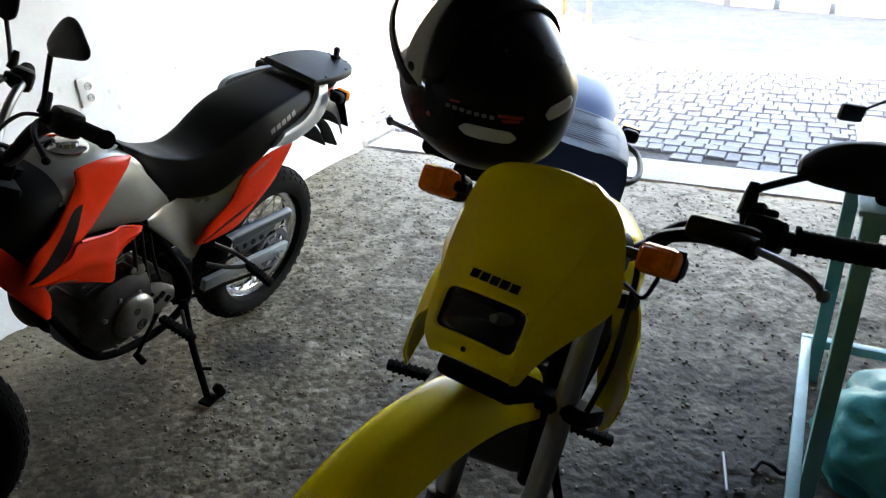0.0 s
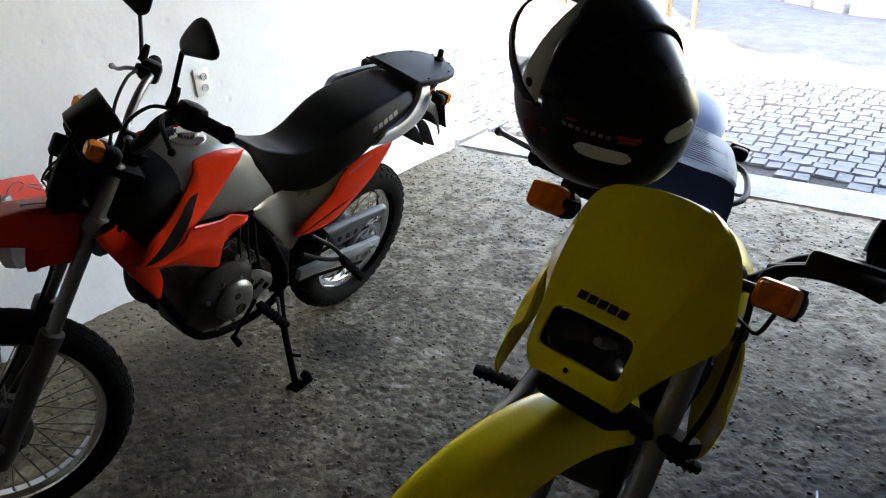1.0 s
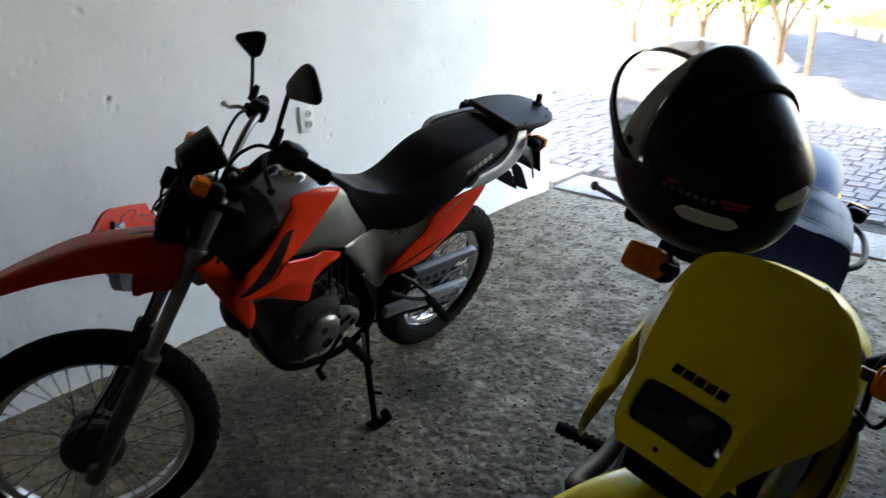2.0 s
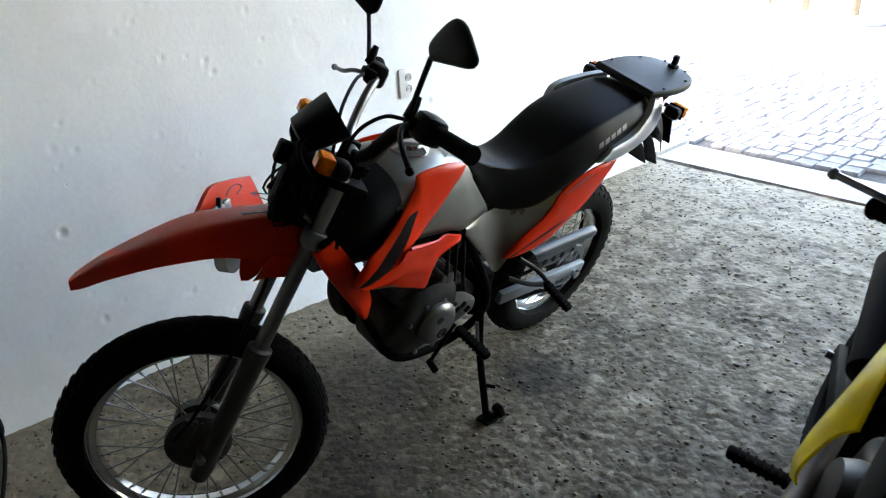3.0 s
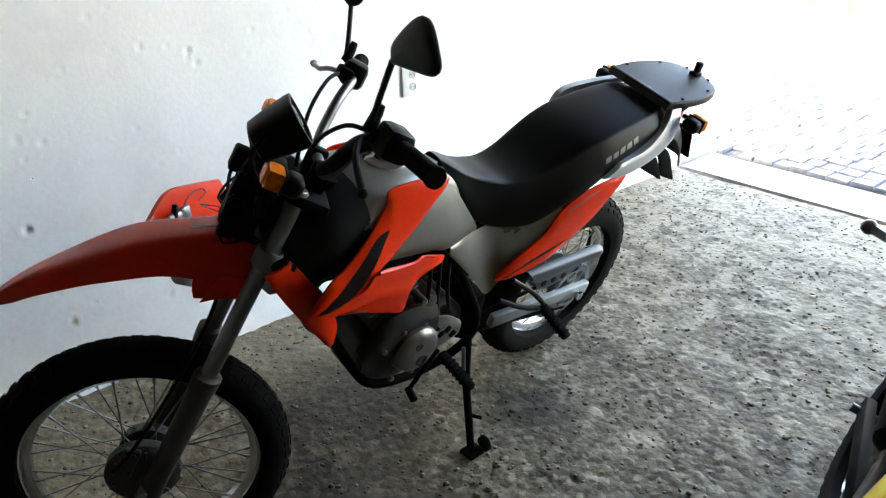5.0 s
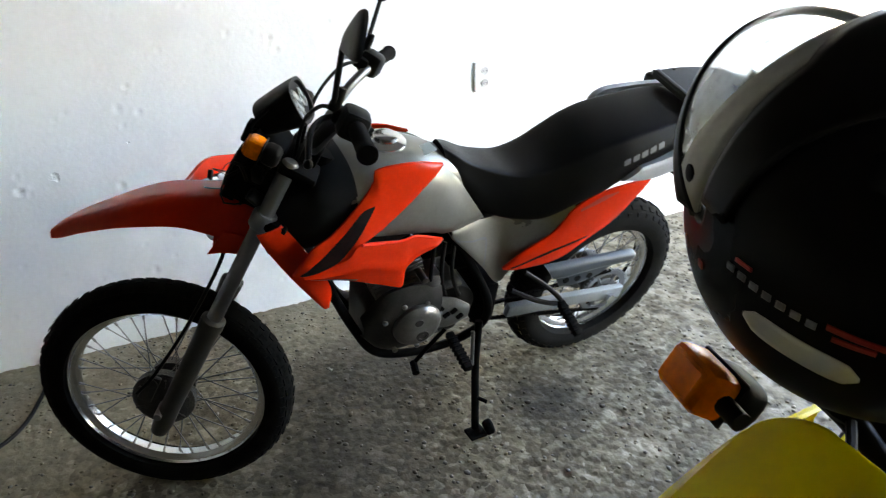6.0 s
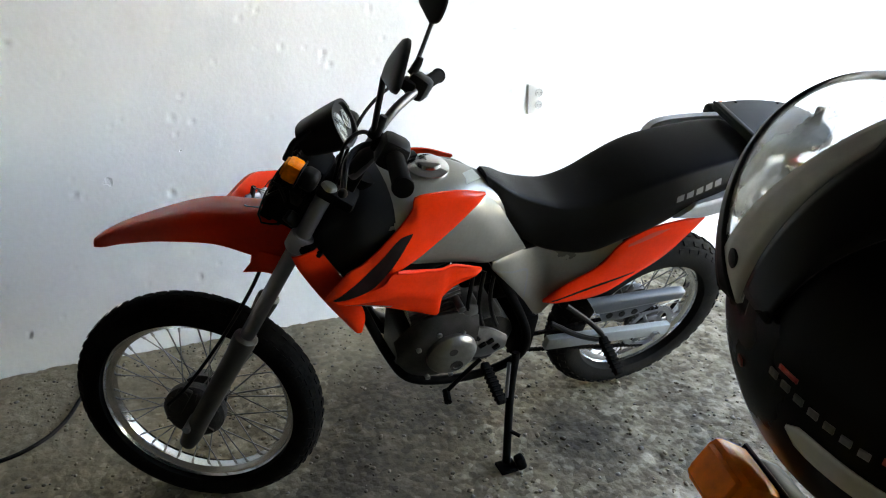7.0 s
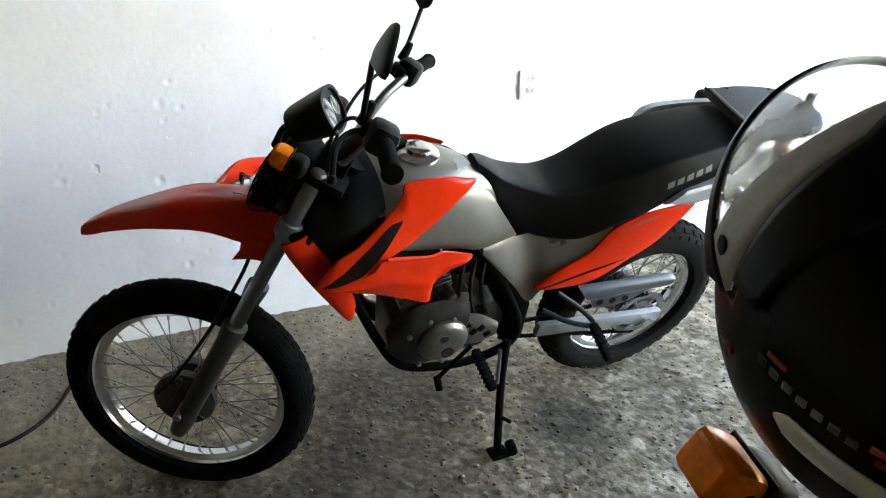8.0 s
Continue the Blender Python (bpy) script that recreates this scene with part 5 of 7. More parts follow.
    part("rack_body", hull([(-0.15, 0.90, 0.955, 0.070, 0.5), (-0.19, 0.905, 0.968, 0.085, 0.5), (-0.28, 0.915, 0.972, 0.085, 0.5), (-0.335, 0.935, 0.968, 0.055, 0.5)], 24, 16, 4.0), DULL, root, "black rack body under the plate")
    part("tail_light", block((0.06, 0.11, 0.05), (-0.305, 0, 0.885), 0.015), REDPRINT, root, "red tail light")
    part("rear_mudguard", shell([(-0.10, 0.90), (-0.24, 0.89), (-0.36, 0.83), (-0.44, 0.70)], [(-0.12, 0.86), (-0.24, 0.84), (-0.33, 0.78), (-0.41, 0.68)], [0.08, 0.085, 0.08, 0.07]), BLACK, root, "black rear mudguard")
    part("plate_flap", block((0.006, 0.16, 0.13), (0, 0, 0), 0.003, pose(-0.405, 0, 0.77, 0, 25)), DULL, root)
    indicator(root, (0, 0, 0), pose(-0.20, 0.118, 0.938, 0, 0, 180), -1)
    indicator(root, (0, 0, 0), pose(-0.20, -0.118, 0.938, 0, 0, 180), 1)
    # swingarm, chain side
    for y in (0.098, -0.098):
        arm = block((0.46, 0.024, 0.045), (0, 0, 0), 0.006, pose(0.17, y, 0.352, 0, -8))
        part("swingarm", arm, ARM, root, "box-section alloy swingarm")
    part("rear_axle", tube([(0, -0.13, 0.318), (0, 0.125, 0.318)], 0.011, 2), GREY, root)
    part("axle_nut", turned([(0.112, 0.017), (0.126, 0.017)], 6, "y", at=(0, 0, 0.318)), CHROME, root)
    part("chain_guard", strip([(0.30, 0.105, 0.540), (0.25, 0.107, 0.539), (0.12, 0.108, 0.530), (-0.02, 0.108, 0.514), (-0.050, 0.107, 0.497)], [(0.26, 0.105, 0.480), (0.22, 0.107, 0.474), (0.12, 0.108, 0.476), (-0.02, 0.108, 0.472), (-0.050, 0.107, 0.478)], 0.018, 0.005), GUARD, root, "blue-grey plastic chain guard")
    gp = part("guard_plate", strip([(0.25, 0.103, 0.485), (0.12, 0.105, 0.478), (0.02, 0.105, 0.474)], [(0.22, 0.103, 0.430), (0.15, 0.105, 0.422), (0.09, 0.105, 0.432)], 0.003, 0.003), GUARD, root, "pierced plate under the chain guard")
    for hx, hz in ((0.205, 0.455), (0.16, 0.450), (0.115, 0.448)):
        part("plate_hole", turned([(0.1085, 0.011), (0.1105, 0.011)], 14, "y", at=(hx, 0, hz)), BLACK, gp)
    bm = bmesh.new()
    for r0, r1 in ((0.086, 0.070), (0.05, 0.03)):
        turned([(0.074, r0), (0.080, r0), (0.080, r1), (0.074, r1), (0.074, r0)], 40, "y", bm, (0, 0, 0.318), caps=False)
    for i in range(6):
        a = i * math.pi / 3
        tube([(0.04 * math.cos(a), 0.077, 0.318 + 0.04 * math.sin(a)), (0.075 * math.cos(a), 0.077, 0.318 + 0.075 * math.sin(a))], 0.006, 1, 6, bm)
    for i in range(42):
        a = 2 * math.pi * i / 42
        block((0.006, 0.005, 0.007), (0.088 * math.cos(a), 0.077, 0.318 + 0.088 * math.sin(a)), 0, bm=bm)
    part("rear_sprocket", bm, GREY, root, "toothed rear sprocket")
    bm = bmesh.new()
    for z0, z1 in ((0.404, 0.41), (0.232, 0.36)):
        for i in range(34):
            f = i / 33
            block((0.013, 0.008, 0.010), (0.0 + 0.50 * f, 0.077, z0 + (z1 - z0) * f), 0, bm=bm)
    tagged(part("chain", bm, DULL, root, "greasy drive chain"), kind="stuff")
    for sd in (1, -1):
        part("peg_bracket", tube([(0.42, sd * 0.125, 0.50), (0.33, sd * 0.15, 0.45), (0.245, sd * 0.158, 0.42), (0.30, sd * 0.15, 0.49), (0.385, sd * 0.125, 0.56)], 0.008, 24, 8), BLACK, root, "black passenger footpeg bracket")
        footpeg(root, (0.25, sd * 0.155, 0.425), (0.252, sd * 0.272, 0.395))
        footpeg(root, (0.605, sd * 0.125, 0.390), (0.612, sd * 0.262, 0.390))
    # engine
    bm = block((0.30, 0.17, 0.20), (0.69, 0, 0.435), 0.035, seg=4)
    turned([(-0.125, 0.03), (-0.12, 0.078), (-0.09, 0.088), (0.09, 0.088), (0.115, 0.078), (0.12, 0.03)], 32, "y", bm, (0.735, 0, 0.462))
    turned([(-0.11, 0.03), (-0.10, 0.075), (0.08, 0.075), (0.09, 0.03)], 28, "y", bm, (0.585, 0, 0.45))
    engine = part("engine_case", bm, CASE, root, "oily cast aluminium engine case")
    bm = strip([(0.86, 0.085, 0.50), (0.80, 0.10, 0.585), (0.72, 0.105, 0.60), (0.64, 0.105, 0.575)], [(0.86, 0.085, 0.44), (0.81, 0.10, 0.385), (0.73, 0.105, 0.365), (0.655, 0.105, 0.40)], 0.022, 0.01, 26, 10)
    part("crankcase_cover", bm, CASE, engine, "dull grey crankcase cover")
    part("generator_cover", turned([(0.118, 0.070), (0.136, 0.070), (0.143, 0.064), (0.147, 0.060), (0.153, 0.046), (0.155, 0.02)], 36, "y", at=(0.715, 0, 0.475)), CASTPALE, engine, "round worn generator cover")
    part("cover_plug", turned([(0.152, 0.018), (0.158, 0.018), (0.158, 0.011), (0.155, 0.010)], 20, "y", at=(0.708, 0, 0.452)), CASE, engine)
    part("cover_plug", turned([(0.148, 0.012), (0.155, 0.012), (0.155, 0.006)], 16, "y", at=(0.722, 0, 0.505)), CASE, engine)
    for i in range(7):
        a = 0.5 + i * 2 * math.pi / 8
        part("case_bolt", turned([(0.118, 0.007), (0.128, 0.007), (0.13, 0.004)], 10, "y", at=(0.73 + 0.088 * math.cos(a), 0, 0.465 + 0.088 * math.sin(a))), GREY, engine)
    bm = strip([(0.665, 0.115, 0.545), (0.60, 0.115, 0.52), (0.545, 0.113, 0.475)], [(0.665, 0.115, 0.425), (0.60, 0.115, 0.41), (0.55, 0.113, 0.425)], 0.008, 0.006)
    sc = part("sprocket_cover", bm, CASTPALE, engine, "slotted sprocket cover")
    for i in range(4):
        part("cover_slot", block((0.022, 0.004, 0.016), (0, 0, 0), 0.004, pose(0.645 - 0.022 * i, 0.1245, 0.50 - 0.018 * (i % 2) - 0.01 * i, 0, 35)), DULL, sc)
    lean = Matrix.Translation((0.735, 0, 0.53)) @ Matrix.Rotation(radians(14), 4, "Y")
    bm = block((0.10, 0.11, 0.12), (0, 0, 0.05), 0.012, bm=None)
    bm.transform(lean)
    part("cylinder", bm, CAST, engine, "finned cylinder")
    for i in range(9):
        part("cooling_fin", block((0.145, 0.15, 0.0045), (0, 0, 0.01 + i * 0.0135), 0.001, seg=1), CASTPALE, engine, m=lean)
    bm = block((0.13, 0.14, 0.10), (0, 0, 0.185), 0.022, seg=3)
    turned([(0.06, 0.03), (0.082, 0.03), (0.086, 0.022)], 22, "y", bm, (0.0, 0, 0.185))
    bm.transform(lean)
    part("cylinder_head", bm, DULL, engine)
    bm = turned([(0.02, 0.012), (0.022, 0.028), (0.095, 0.028), (0.104, 0.024), (0.108, 0.012)], 22, "y", at=(0.665, 0, 0.592))
    turned([(0.02, 0.010), (0.12, 0.010), (0.122, 0.006)], 12, "y", bm, (0.700, 0, 0.622))
    part("starter_motor", bm, CASTPALE, engine, "small grey starter motor")
    for i in range(3):
        part("hose", tube([(0.60 + 0.03 * i, 0.075, 0.70), (0.615 + 0.03 * i, 0.10, 0.64), (0.60 + 0.035 * i, 0.10, 0.57), (0.57 + 0.04 * i, 0.09, 0.50)], 0.006, 16, 8), BLACK, engine)
    part("carburettor", block((0.11, 0.08, 0.09), (0.63, 0.02, 0.67), 0.02, seg=3), DULL, engine)
    part("battery_case", block((0.20, 0.10, 0.18), (0.48, 0, 0.63), 0.03, seg=3), DULL, root)
    part("exhaust_pipe", tube([(0.82, 0.0, 0.68), (0.89, -0.05, 0.66), (0.905, -0.09, 0.55), (0.87, -0.11, 0.43), (0.79, -0.125, 0.36), (0.64, -0.14, 0.34), (0.48, -0.15, 0.38), (0.30, -0.15, 0.43)], 0.019, 60, 12), EXHAUST, root, "burnt steel exhaust pipe")
    part("silencer", turned([(0.0, 0.02), (0.03, 0.045), (0.40, 0.052), (0.43, 0.03)], 24, "x", at=(0, 0, 0)), DULL, root, "black exhaust silencer", pose(0.32, -0.16, 0.43, 0, 0, 180) @ pose(0, 0, 0, 0, -18))
    # frame
    for sd in (1, -1):
        part("frame_tube", tube([(1.02, sd * 0.02, 0.84), (0.94, sd * 0.04, 0.62), (0.870, sd * 0.072, 0.45), (0.81, sd * 0.087, 0.355), (0.70, sd * 0.092, 0.315), (0.57, sd * 0.095, 0.312), (0.48, sd * 0.10, 0.36), (0.475, sd * 0.105, 0.45), (0.52, sd * 0.09, 0.56), (0.60, sd * 0.078, 0.70)], 0.013, 60, 10), DULL, root, "black steel frame tube")
        part("subframe_tube", tube([(0.60, sd * 0.055, 0.74), (0.30, sd * 0.06, 0.78), (-0.10, sd * 0.07, 0.89)], 0.012, 20, 8), DULL, root)
    part("backbone", tube([(1.03, 0, 0.96), (0.90, 0, 0.88), (0.60, 0, 0.80)], 0.028, 14, 12), DULL, root)
    part("steering_head", tube([tuple(S @ Vector((-0.02, 0, 0.90))), tuple(S @ Vector((-0.02, 0, 1.08)))], 0.034, 3, 14), DULL, root)
    part("pivot_plate", block((0.07, 0.19, 0.16), (0.47, 0, 0.43), 0.015), DULL, root)
    bm = tube([(0.62, 0.125, 0.415), (0.675, 0.135, 0.37), (0.715, 0.140, 0.327)], 0.0065, 8, 8)
    tube([(0.716, 0.136, 0.325), (0.724, 0.174, 0.322)], 0.011, 2, 8, bm)
    part("shift_lever", bm, DULL, root, "black gear lever")
    bm = tube([(0.505, 0.12, 0.40), (0.525, 0.172, 0.27), (0.553, 0.272, 0.100)], 0.012, 8, 10)
    block((0.055, 0.050, 0.012), (0, 0, 0), 0.003, pose(0.556, 0.284, 0.094, 17), bm=bm)
    block((0.030, 0.034, 0.045), (0, 0, 0), 0.010, pose(0.520, 0.292, 0.115, 17, 18), bm=bm, seg=3)
    tube([(0.54, 0.222, 0.185), (0.515, 0.252, 0.185)], 0.006, 2, 6, bm)
    part("side_stand", bm, DULL, root, "black side stand, down")
    part("stand_spring", tube([(0.53, 0.135, 0.38), (0.54, 0.175, 0.28)], 0.006, 4, 8), TUBE, root)
    # loose headlight cowl hanging by its wires beside the mudguard, in room coordinates
    C = (pose(0.738, 1.88, 0, 0, 0, -88.5) @ pose(0, 0, 0, -17)).inverted()
    cowl = part("headlight_cowl", strip([(0.764, 0.680, 0.834), (0.709, 0.745, 0.866), (0.650, 0.820, 0.850), (0.577, 0.908, 0.820)], [(0.760, 0.685, 0.80), (0.735, 0.715, 0.69), (0.640, 0.830, 0.63), (0.540, 0.953, 0.692)], 0.003, 0.012, 26, 12, (0.776, 0.631, 0.1), 0.0), RED, root, "loose red headlight cowl hanging by its wires", C)
    face = Matrix.Translation((0.690, 0.765, 0.705)) @ Matrix.Rotation(radians(39), 4, "Z") @ Matrix.Rotation(radians(12), 4, "Y")
    lens = turned([(0.0, 0.082), (0.03, 0.079), (0.045, 0.05), (0.05, 0.02)], 30, "x")
    lens.transform(face)
    part("headlight_lens", lens, LENS, cowl, "grey headlight lens")
    along = Matrix.Translation((0.742, 0.746, 0.814)) @ Matrix.Rotation(radians(129), 4, "Z")
    bm = block((0.080, 0.012, 0.030), (0, 0, 0), 0.008, along @ pose(0, 0, 0, 0, 6))
    block((0.034, 0.016, 0.036), (0, 0, 0), 0.007, along @ pose(0.024, 0, 0.0), bm=bm)
    part("lamp_holder", bm, GREY, cowl, "grey lamp holder")
    bm = block((0.010, 0.014, 0.050), (0, 0, 0), 0.004, along @ pose(-0.016, -0.002, 0.012, 0, 24))
    part("lamp_clip", bm, BLACK, cowl, "black clip")
    bm = tube([(0.72, 0.765, 0.825), (0.70, 0.79, 0.842), (0.66, 0.83, 0.838), (0.665, 0.84, 0.828), (0.70, 0.81, 0.826)], 0.0014, 20, 6)
    part("cowl_wire", bm, BLACK, cowl)
    return root


red_motorcycle()


# ---------------------------------------------------------------- the yellow motorcycle
def headlight_mask(root, S):
    """The yellow number-plate style fairing with an opening for the headlight."""
    zs = [1.184, 1.178, 1.165, 1.147, 1.12, 1.08, 1.045, 1.022, 0.999, 0.972, 0.943, 0.928, 0.908]
    ws = [0.062, 0.084, 0.102, 0.117, 0.127, 0.137, 0.146, 0.138, 0.121, 0.103, 0.088, 0.081, 0.072]
    xs = [0.182, 0.188, 0.195, 0.203, 0.213, 0.227, 0.241, 0.251, 0.258, 0.263, 0.265, 0.262, 0.250]
    hole, off = 0.061, 0.009
    inner = [off - hole, off - hole * 0.5, off, off + hole * 0.5, off + hole]
    rows = []
    for z, w, x in zip(zs, ws, xs):
        flat = min(np.interp(z, [0.96, 1.0, 1.06, 1.137, 1.19], [0.078, 0.080, 0.092, 0.100, 0.105]), w - 0.006)
        back = np.interp(z, [0.90, 0.95, 1.0, 1.05, 1.10, 1.15, 1.19], [0.02, 0.035, 0.065, 0.062, 0.045, 0.024, 0.006])
        left = w * np.interp(z, [0.92, 1.0, 1.05], [0.84, 0.84, 1.0])
        ys = [min(-left, -flat - 0.004) + (max(left, flat + 0.004) - flat) * k / 2 for k in (0, 1)] + [-flat] + [v for v in inner] + [flat] + [flat + (w - flat) * k / 2 for k in (1, 2)]
        slim = float(np.interp(z, [0.92, 1.0, 1.06], [0.85, 0.90, 1.0]))
        sloped = float(np.interp(z, [1.11, 1.15, 1.184], [1.0, 0.96, 0.89]))
        row = []
        for y in ys:
            a = abs(y)
            drop = 0.010 * (min(a, flat) / 0.1) ** 2
            if a > flat:
                drop += back * (a - flat) / (w - flat)
            row.append(Vector((x - drop, y * slim if y < inner[0] - 0.001 else y * sloped if y > inner[-1] + 0.001 else y, z - 0.006 * (y / w) ** 2)))
        rows.append(row)
    bm = bmesh.new()
    hard, pointed = bm.edges.layers.float.new("crease_edge"), bm.verts.layers.float.new("crease_vert")
    vs = [[bm.verts.new(p) for p in r] for r in rows]
    for i in range(len(rows) - 1):
        for j in range(len(rows[0]) - 1):
            if 8 <= i <= 9 and 3 <= j <= 6:
                continue
            bm.faces.new((vs[i][j], vs[i][j + 1], vs[i + 1][j + 1], vs[i + 1][j]))
    for i in range(len(rows) - 1):
        for j, amount in ((3, 1.0), (7, 1.0), (2, 0.7), (8, 0.7)):
            if j in (2, 8) or 8 <= i <= 9:
                e = bm.edges.get((vs[i][j], vs[i + 1][j]))
                if e:
                    e[hard] = amount
    for i in (8, 10):
        for j in range(3, 7):
            bm.edges.get((vs[i][j], vs[i][j + 1]))[hard] = 1.0
    for i in (8, 10):
        for j in (3, 7):
            vs[i][j][pointed] = 1.0
    mask = part("headlight_mask", bm, YELLOW, root, "yellow plastic headlight fairing", S)
    so = mask.modifiers.new("thickness", "SOLIDIFY")
    so.thickness, so.offset = 0.004, -1.0
    sub = mask.modifiers.new("round", "SUBSURF")
    sub.levels = sub.render_levels = 2
    # headlight: bowl, glass and rim
    bm, rings = bmesh.new(), []
    for d, g in ((0.245, 0.95), (0.236, 0.90), (0.215, 0.80), (0.19, 0.5), (0.18, 0.15)):
        rings.append([Vector((d, off + hole * g * math.copysign(abs(math.cos(a)) ** 0.4, math.cos(a)), 0.971 + 0.029 * g * math.copysign(abs(math.sin(a)) ** 0.4, math.sin(a)))) for a in [2 * math.pi * j / 28 for j in range(28)]])
    skin(bm, rings, caps=False)
    part("headlight_bowl", bm, MIRROR_DULL, mask, "dull headlight reflector")
    bm, rings = bmesh.new(), []
    for d, g in ((0.2515, 1.10), (0.2535, 1.02), (0.252, 0.97), (0.243, 0.94)):
        rings.append([Vector((d, off + hole * g * math.copysign(abs(math.cos(a)) ** 0.3, math.cos(a)), 0.971 + 0.029 * g * math.copysign(abs(math.sin(a)) ** 0.3, math.sin(a)))) for a in [2 * math.pi * j / 36 for j in range(36)]])
    skin(bm, rings, caps=False)
    part("headlight_rim", bm, DULL, mask, "black headlight rim")
    part("headlight_glass", strip([(0.247, off - hole, 0.999), (0.252, off, 0.999), (0.247, off + hole, 0.999)], [(0.250, off - hole, 0.943), (0.257, off, 0.943), (0.250, off + hole, 0.943)], 0.004, 0.003, 14, 5, (1, 0, 0)), GLASS, mask, "clear headlight glass")
    part("bulb", turned([(0.18, 0.008), (0.21, 0.010), (0.225, 0.006)], 12, "x", at=(0, off, 0.972)), LENS, mask)
    for i in range(5):
        part("print_bar", block((0.0016, 0.0125, 0.0115), (0, 0, 0), 0, pose(0.2520, -0.020 + i * 0.0152, 1.021 - 0.0006 * i, 0, -21, 0)), DARKPRINT, mask, "small dark printed bar")
    part("mask_screw", turned([(0.255, 0.0035), (0.262, 0.0035)], 10, "x", at=(0, 0.002, 0.927)), DULL, mask)
    bm = block((0.10, 0.12, 0.030), (0.185, 0.012, 0.892), 0.010)
    part("chin_bracket", bm, DULL, root, m=S)


MIRROR_DULL = mat("headlight_reflector", (0.22, 0.21, 0.22), 0.16, metal=0.95, var=0.2, scale=20)


def yellow_motorcycle():
    B = pose(1.8185, 1.874, 0, 0, 0, -73.5) @ pose(0, 0, 0, -18)
    root = thing("motorcycle", B, "yellow trail motorcycle on its side stand, handlebar turned", "motorcycle", "motorcycles in the garage")
    S = B.inverted() @ pose(1.9235, 1.894, 0, 0, 0, -78) @ pose(0, 0, 0, -15) @ pose(1.43, 0, 0, 0, -27, 0) @ pose(0, 0, 0, 0, 0, -27) @ pose(0, 0.014, 0)
    wheel(root, "rear_wheel", pose(0, 0, 0.315), 0.315, 0.055, 0.222, RUBBER_OLD, "spoked rear wheel with a dusty tyre", drum=0.075)
    wheel(root, "front_wheel", S @ pose(0.056, 0, 0.332), 0.3225, 0.045, 0.252, RUBBER, "spoked front wheel", drum=0.06)
    headlight_mask(root, S)
    for y in (0.06, -0.085):
        part("fork_leg", turned([(0.262, 0.012), (0.265, 0.021), (0.30, 0.026), (0.60, 0.026), (0.655, 0.029), (0.66, 0.021)], 20, "z", at=(0.032, y, 0)), FORKLEG, root, "aged aluminium fork leg", S)
        part("fork_tube", turned([(0.655, 0.018), (1.10, 0.018), (1.105, 0.014)], 18, "z", at=(0.032, y, 0)), TUBE, root, "steel fork tube", S)
    bm = block((0.075, 0.21, 0.030), (0.012, 0, 0.86), 0.010)
    block((0.085, 0.20, 0.026), (0.010, 0, 1.04), 0.010, bm=bm)
    part("steering_yoke", bm, DULL, root, m=S)
    part("front_mudguard", shell([(0.47, 0.50), (0.435, 0.60), (0.385, 0.70), (0.315, 0.785), (0.22, 0.85), (0.12, 0.885), (0.02, 0.90)], [(0.46, 0.49), (0.415, 0.58), (0.355, 0.665), (0.285, 0.735), (0.20, 0.79), (0.11, 0.82), (0.02, 0.83)], [0.03, 0.05, 0.06, 0.062, 0.060, 0.056, 0.05]), YELLOW, root, "yellow plastic front mudguard", S @ pose(0, -0.022, 0, 0, 0, -5))
    bar = [(-0.055, 0.385, 1.200), (-0.035, 0.30, 1.190), (-0.012, 0.20, 1.182), (0.0, 0.135, 1.165), (0.0, 0.085, 1.118), (0.0, 0.04, 1.095), (0.0, 0.0, 1.092)]
    part("handlebar", tube(bar + [(x, -y, z) for x, y, z in bar[-2::-1]], 0.0125, 70, 12), BLACK, root, "black handlebar", S)
    for sd in (1, -1):
        grip(root, S, (-0.028, sd * 0.27, 1.188), (-0.056, sd * 0.40, 1.201))
        part("switch_housing", block((0.045, 0.055, 0.048), (-0.014, sd * 0.235, 1.186), 0.012), BLACK, root, m=S)
        part("switch_button", block((0.016, 0.02, 0.012), (-0.012, sd * 0.235, 1.214), 0.004), DULL, root, m=S)
        run = [(0.018, 0.205, 1.170), (0.045, 0.24, 1.158), (0.052, 0.28, 1.150), (0.046, 0.315, 1.138), (0.043, 0.333, 1.124)] if sd > 0 else [(0.018, -0.205, 1.178), (0.042, -0.25, 1.185), (0.050, -0.33, 1.200), (0.042, -0.425, 1.214)]
        lv = tube(run, 0.0055, 14, 8)
        bmesh.ops.create_icosphere(lv, subdivisions=2, radius=0.009, matrix=Matrix.Translation(run[-1]))
        part("lever", lv, GREY, root, "alloy hand lever", S)
        part("lever_perch", block((0.050, 0.10, 0.036), (0.020, sd * 0.195, 1.168), 0.012), BLACK, root, m=S)
        part("lever_boot", tube([(0.010, sd * 0.10, 1.140), (0.022, sd * 0.15, 1.156), (0.036, sd * 0.20, 1.162), (0.048, sd * 0.245, 1.157)], 0.009, 16, 10, None, 0.015), BLACK, root, "black rubber lever boot", S)
        part("throttle_pod", block((0.04, 0.035, 0.04), (-0.020, sd * 0.215, 1.205), 0.008, Matrix.Rotation(0.3, 4, "X")), BLACK, root, m=S)
        part("cable", tube([(0.025, sd * 0.16, 1.165), (0.06, sd * 0.11, 1.13), (0.08, sd * 0.12, 1.06), (0.07, sd * 0.12, 0.95), (0.03, sd * 0.09, 0.85)], 0.0045, 26, 8), BLACK, root, m=S)
        indicator(root, (0.135, 0.112, 1.105) if sd > 0 else (0.146, -0.143, 1.126), S @ pose(0, 0.002, 0), sd, 0.84 if sd > 0 else 0.95)
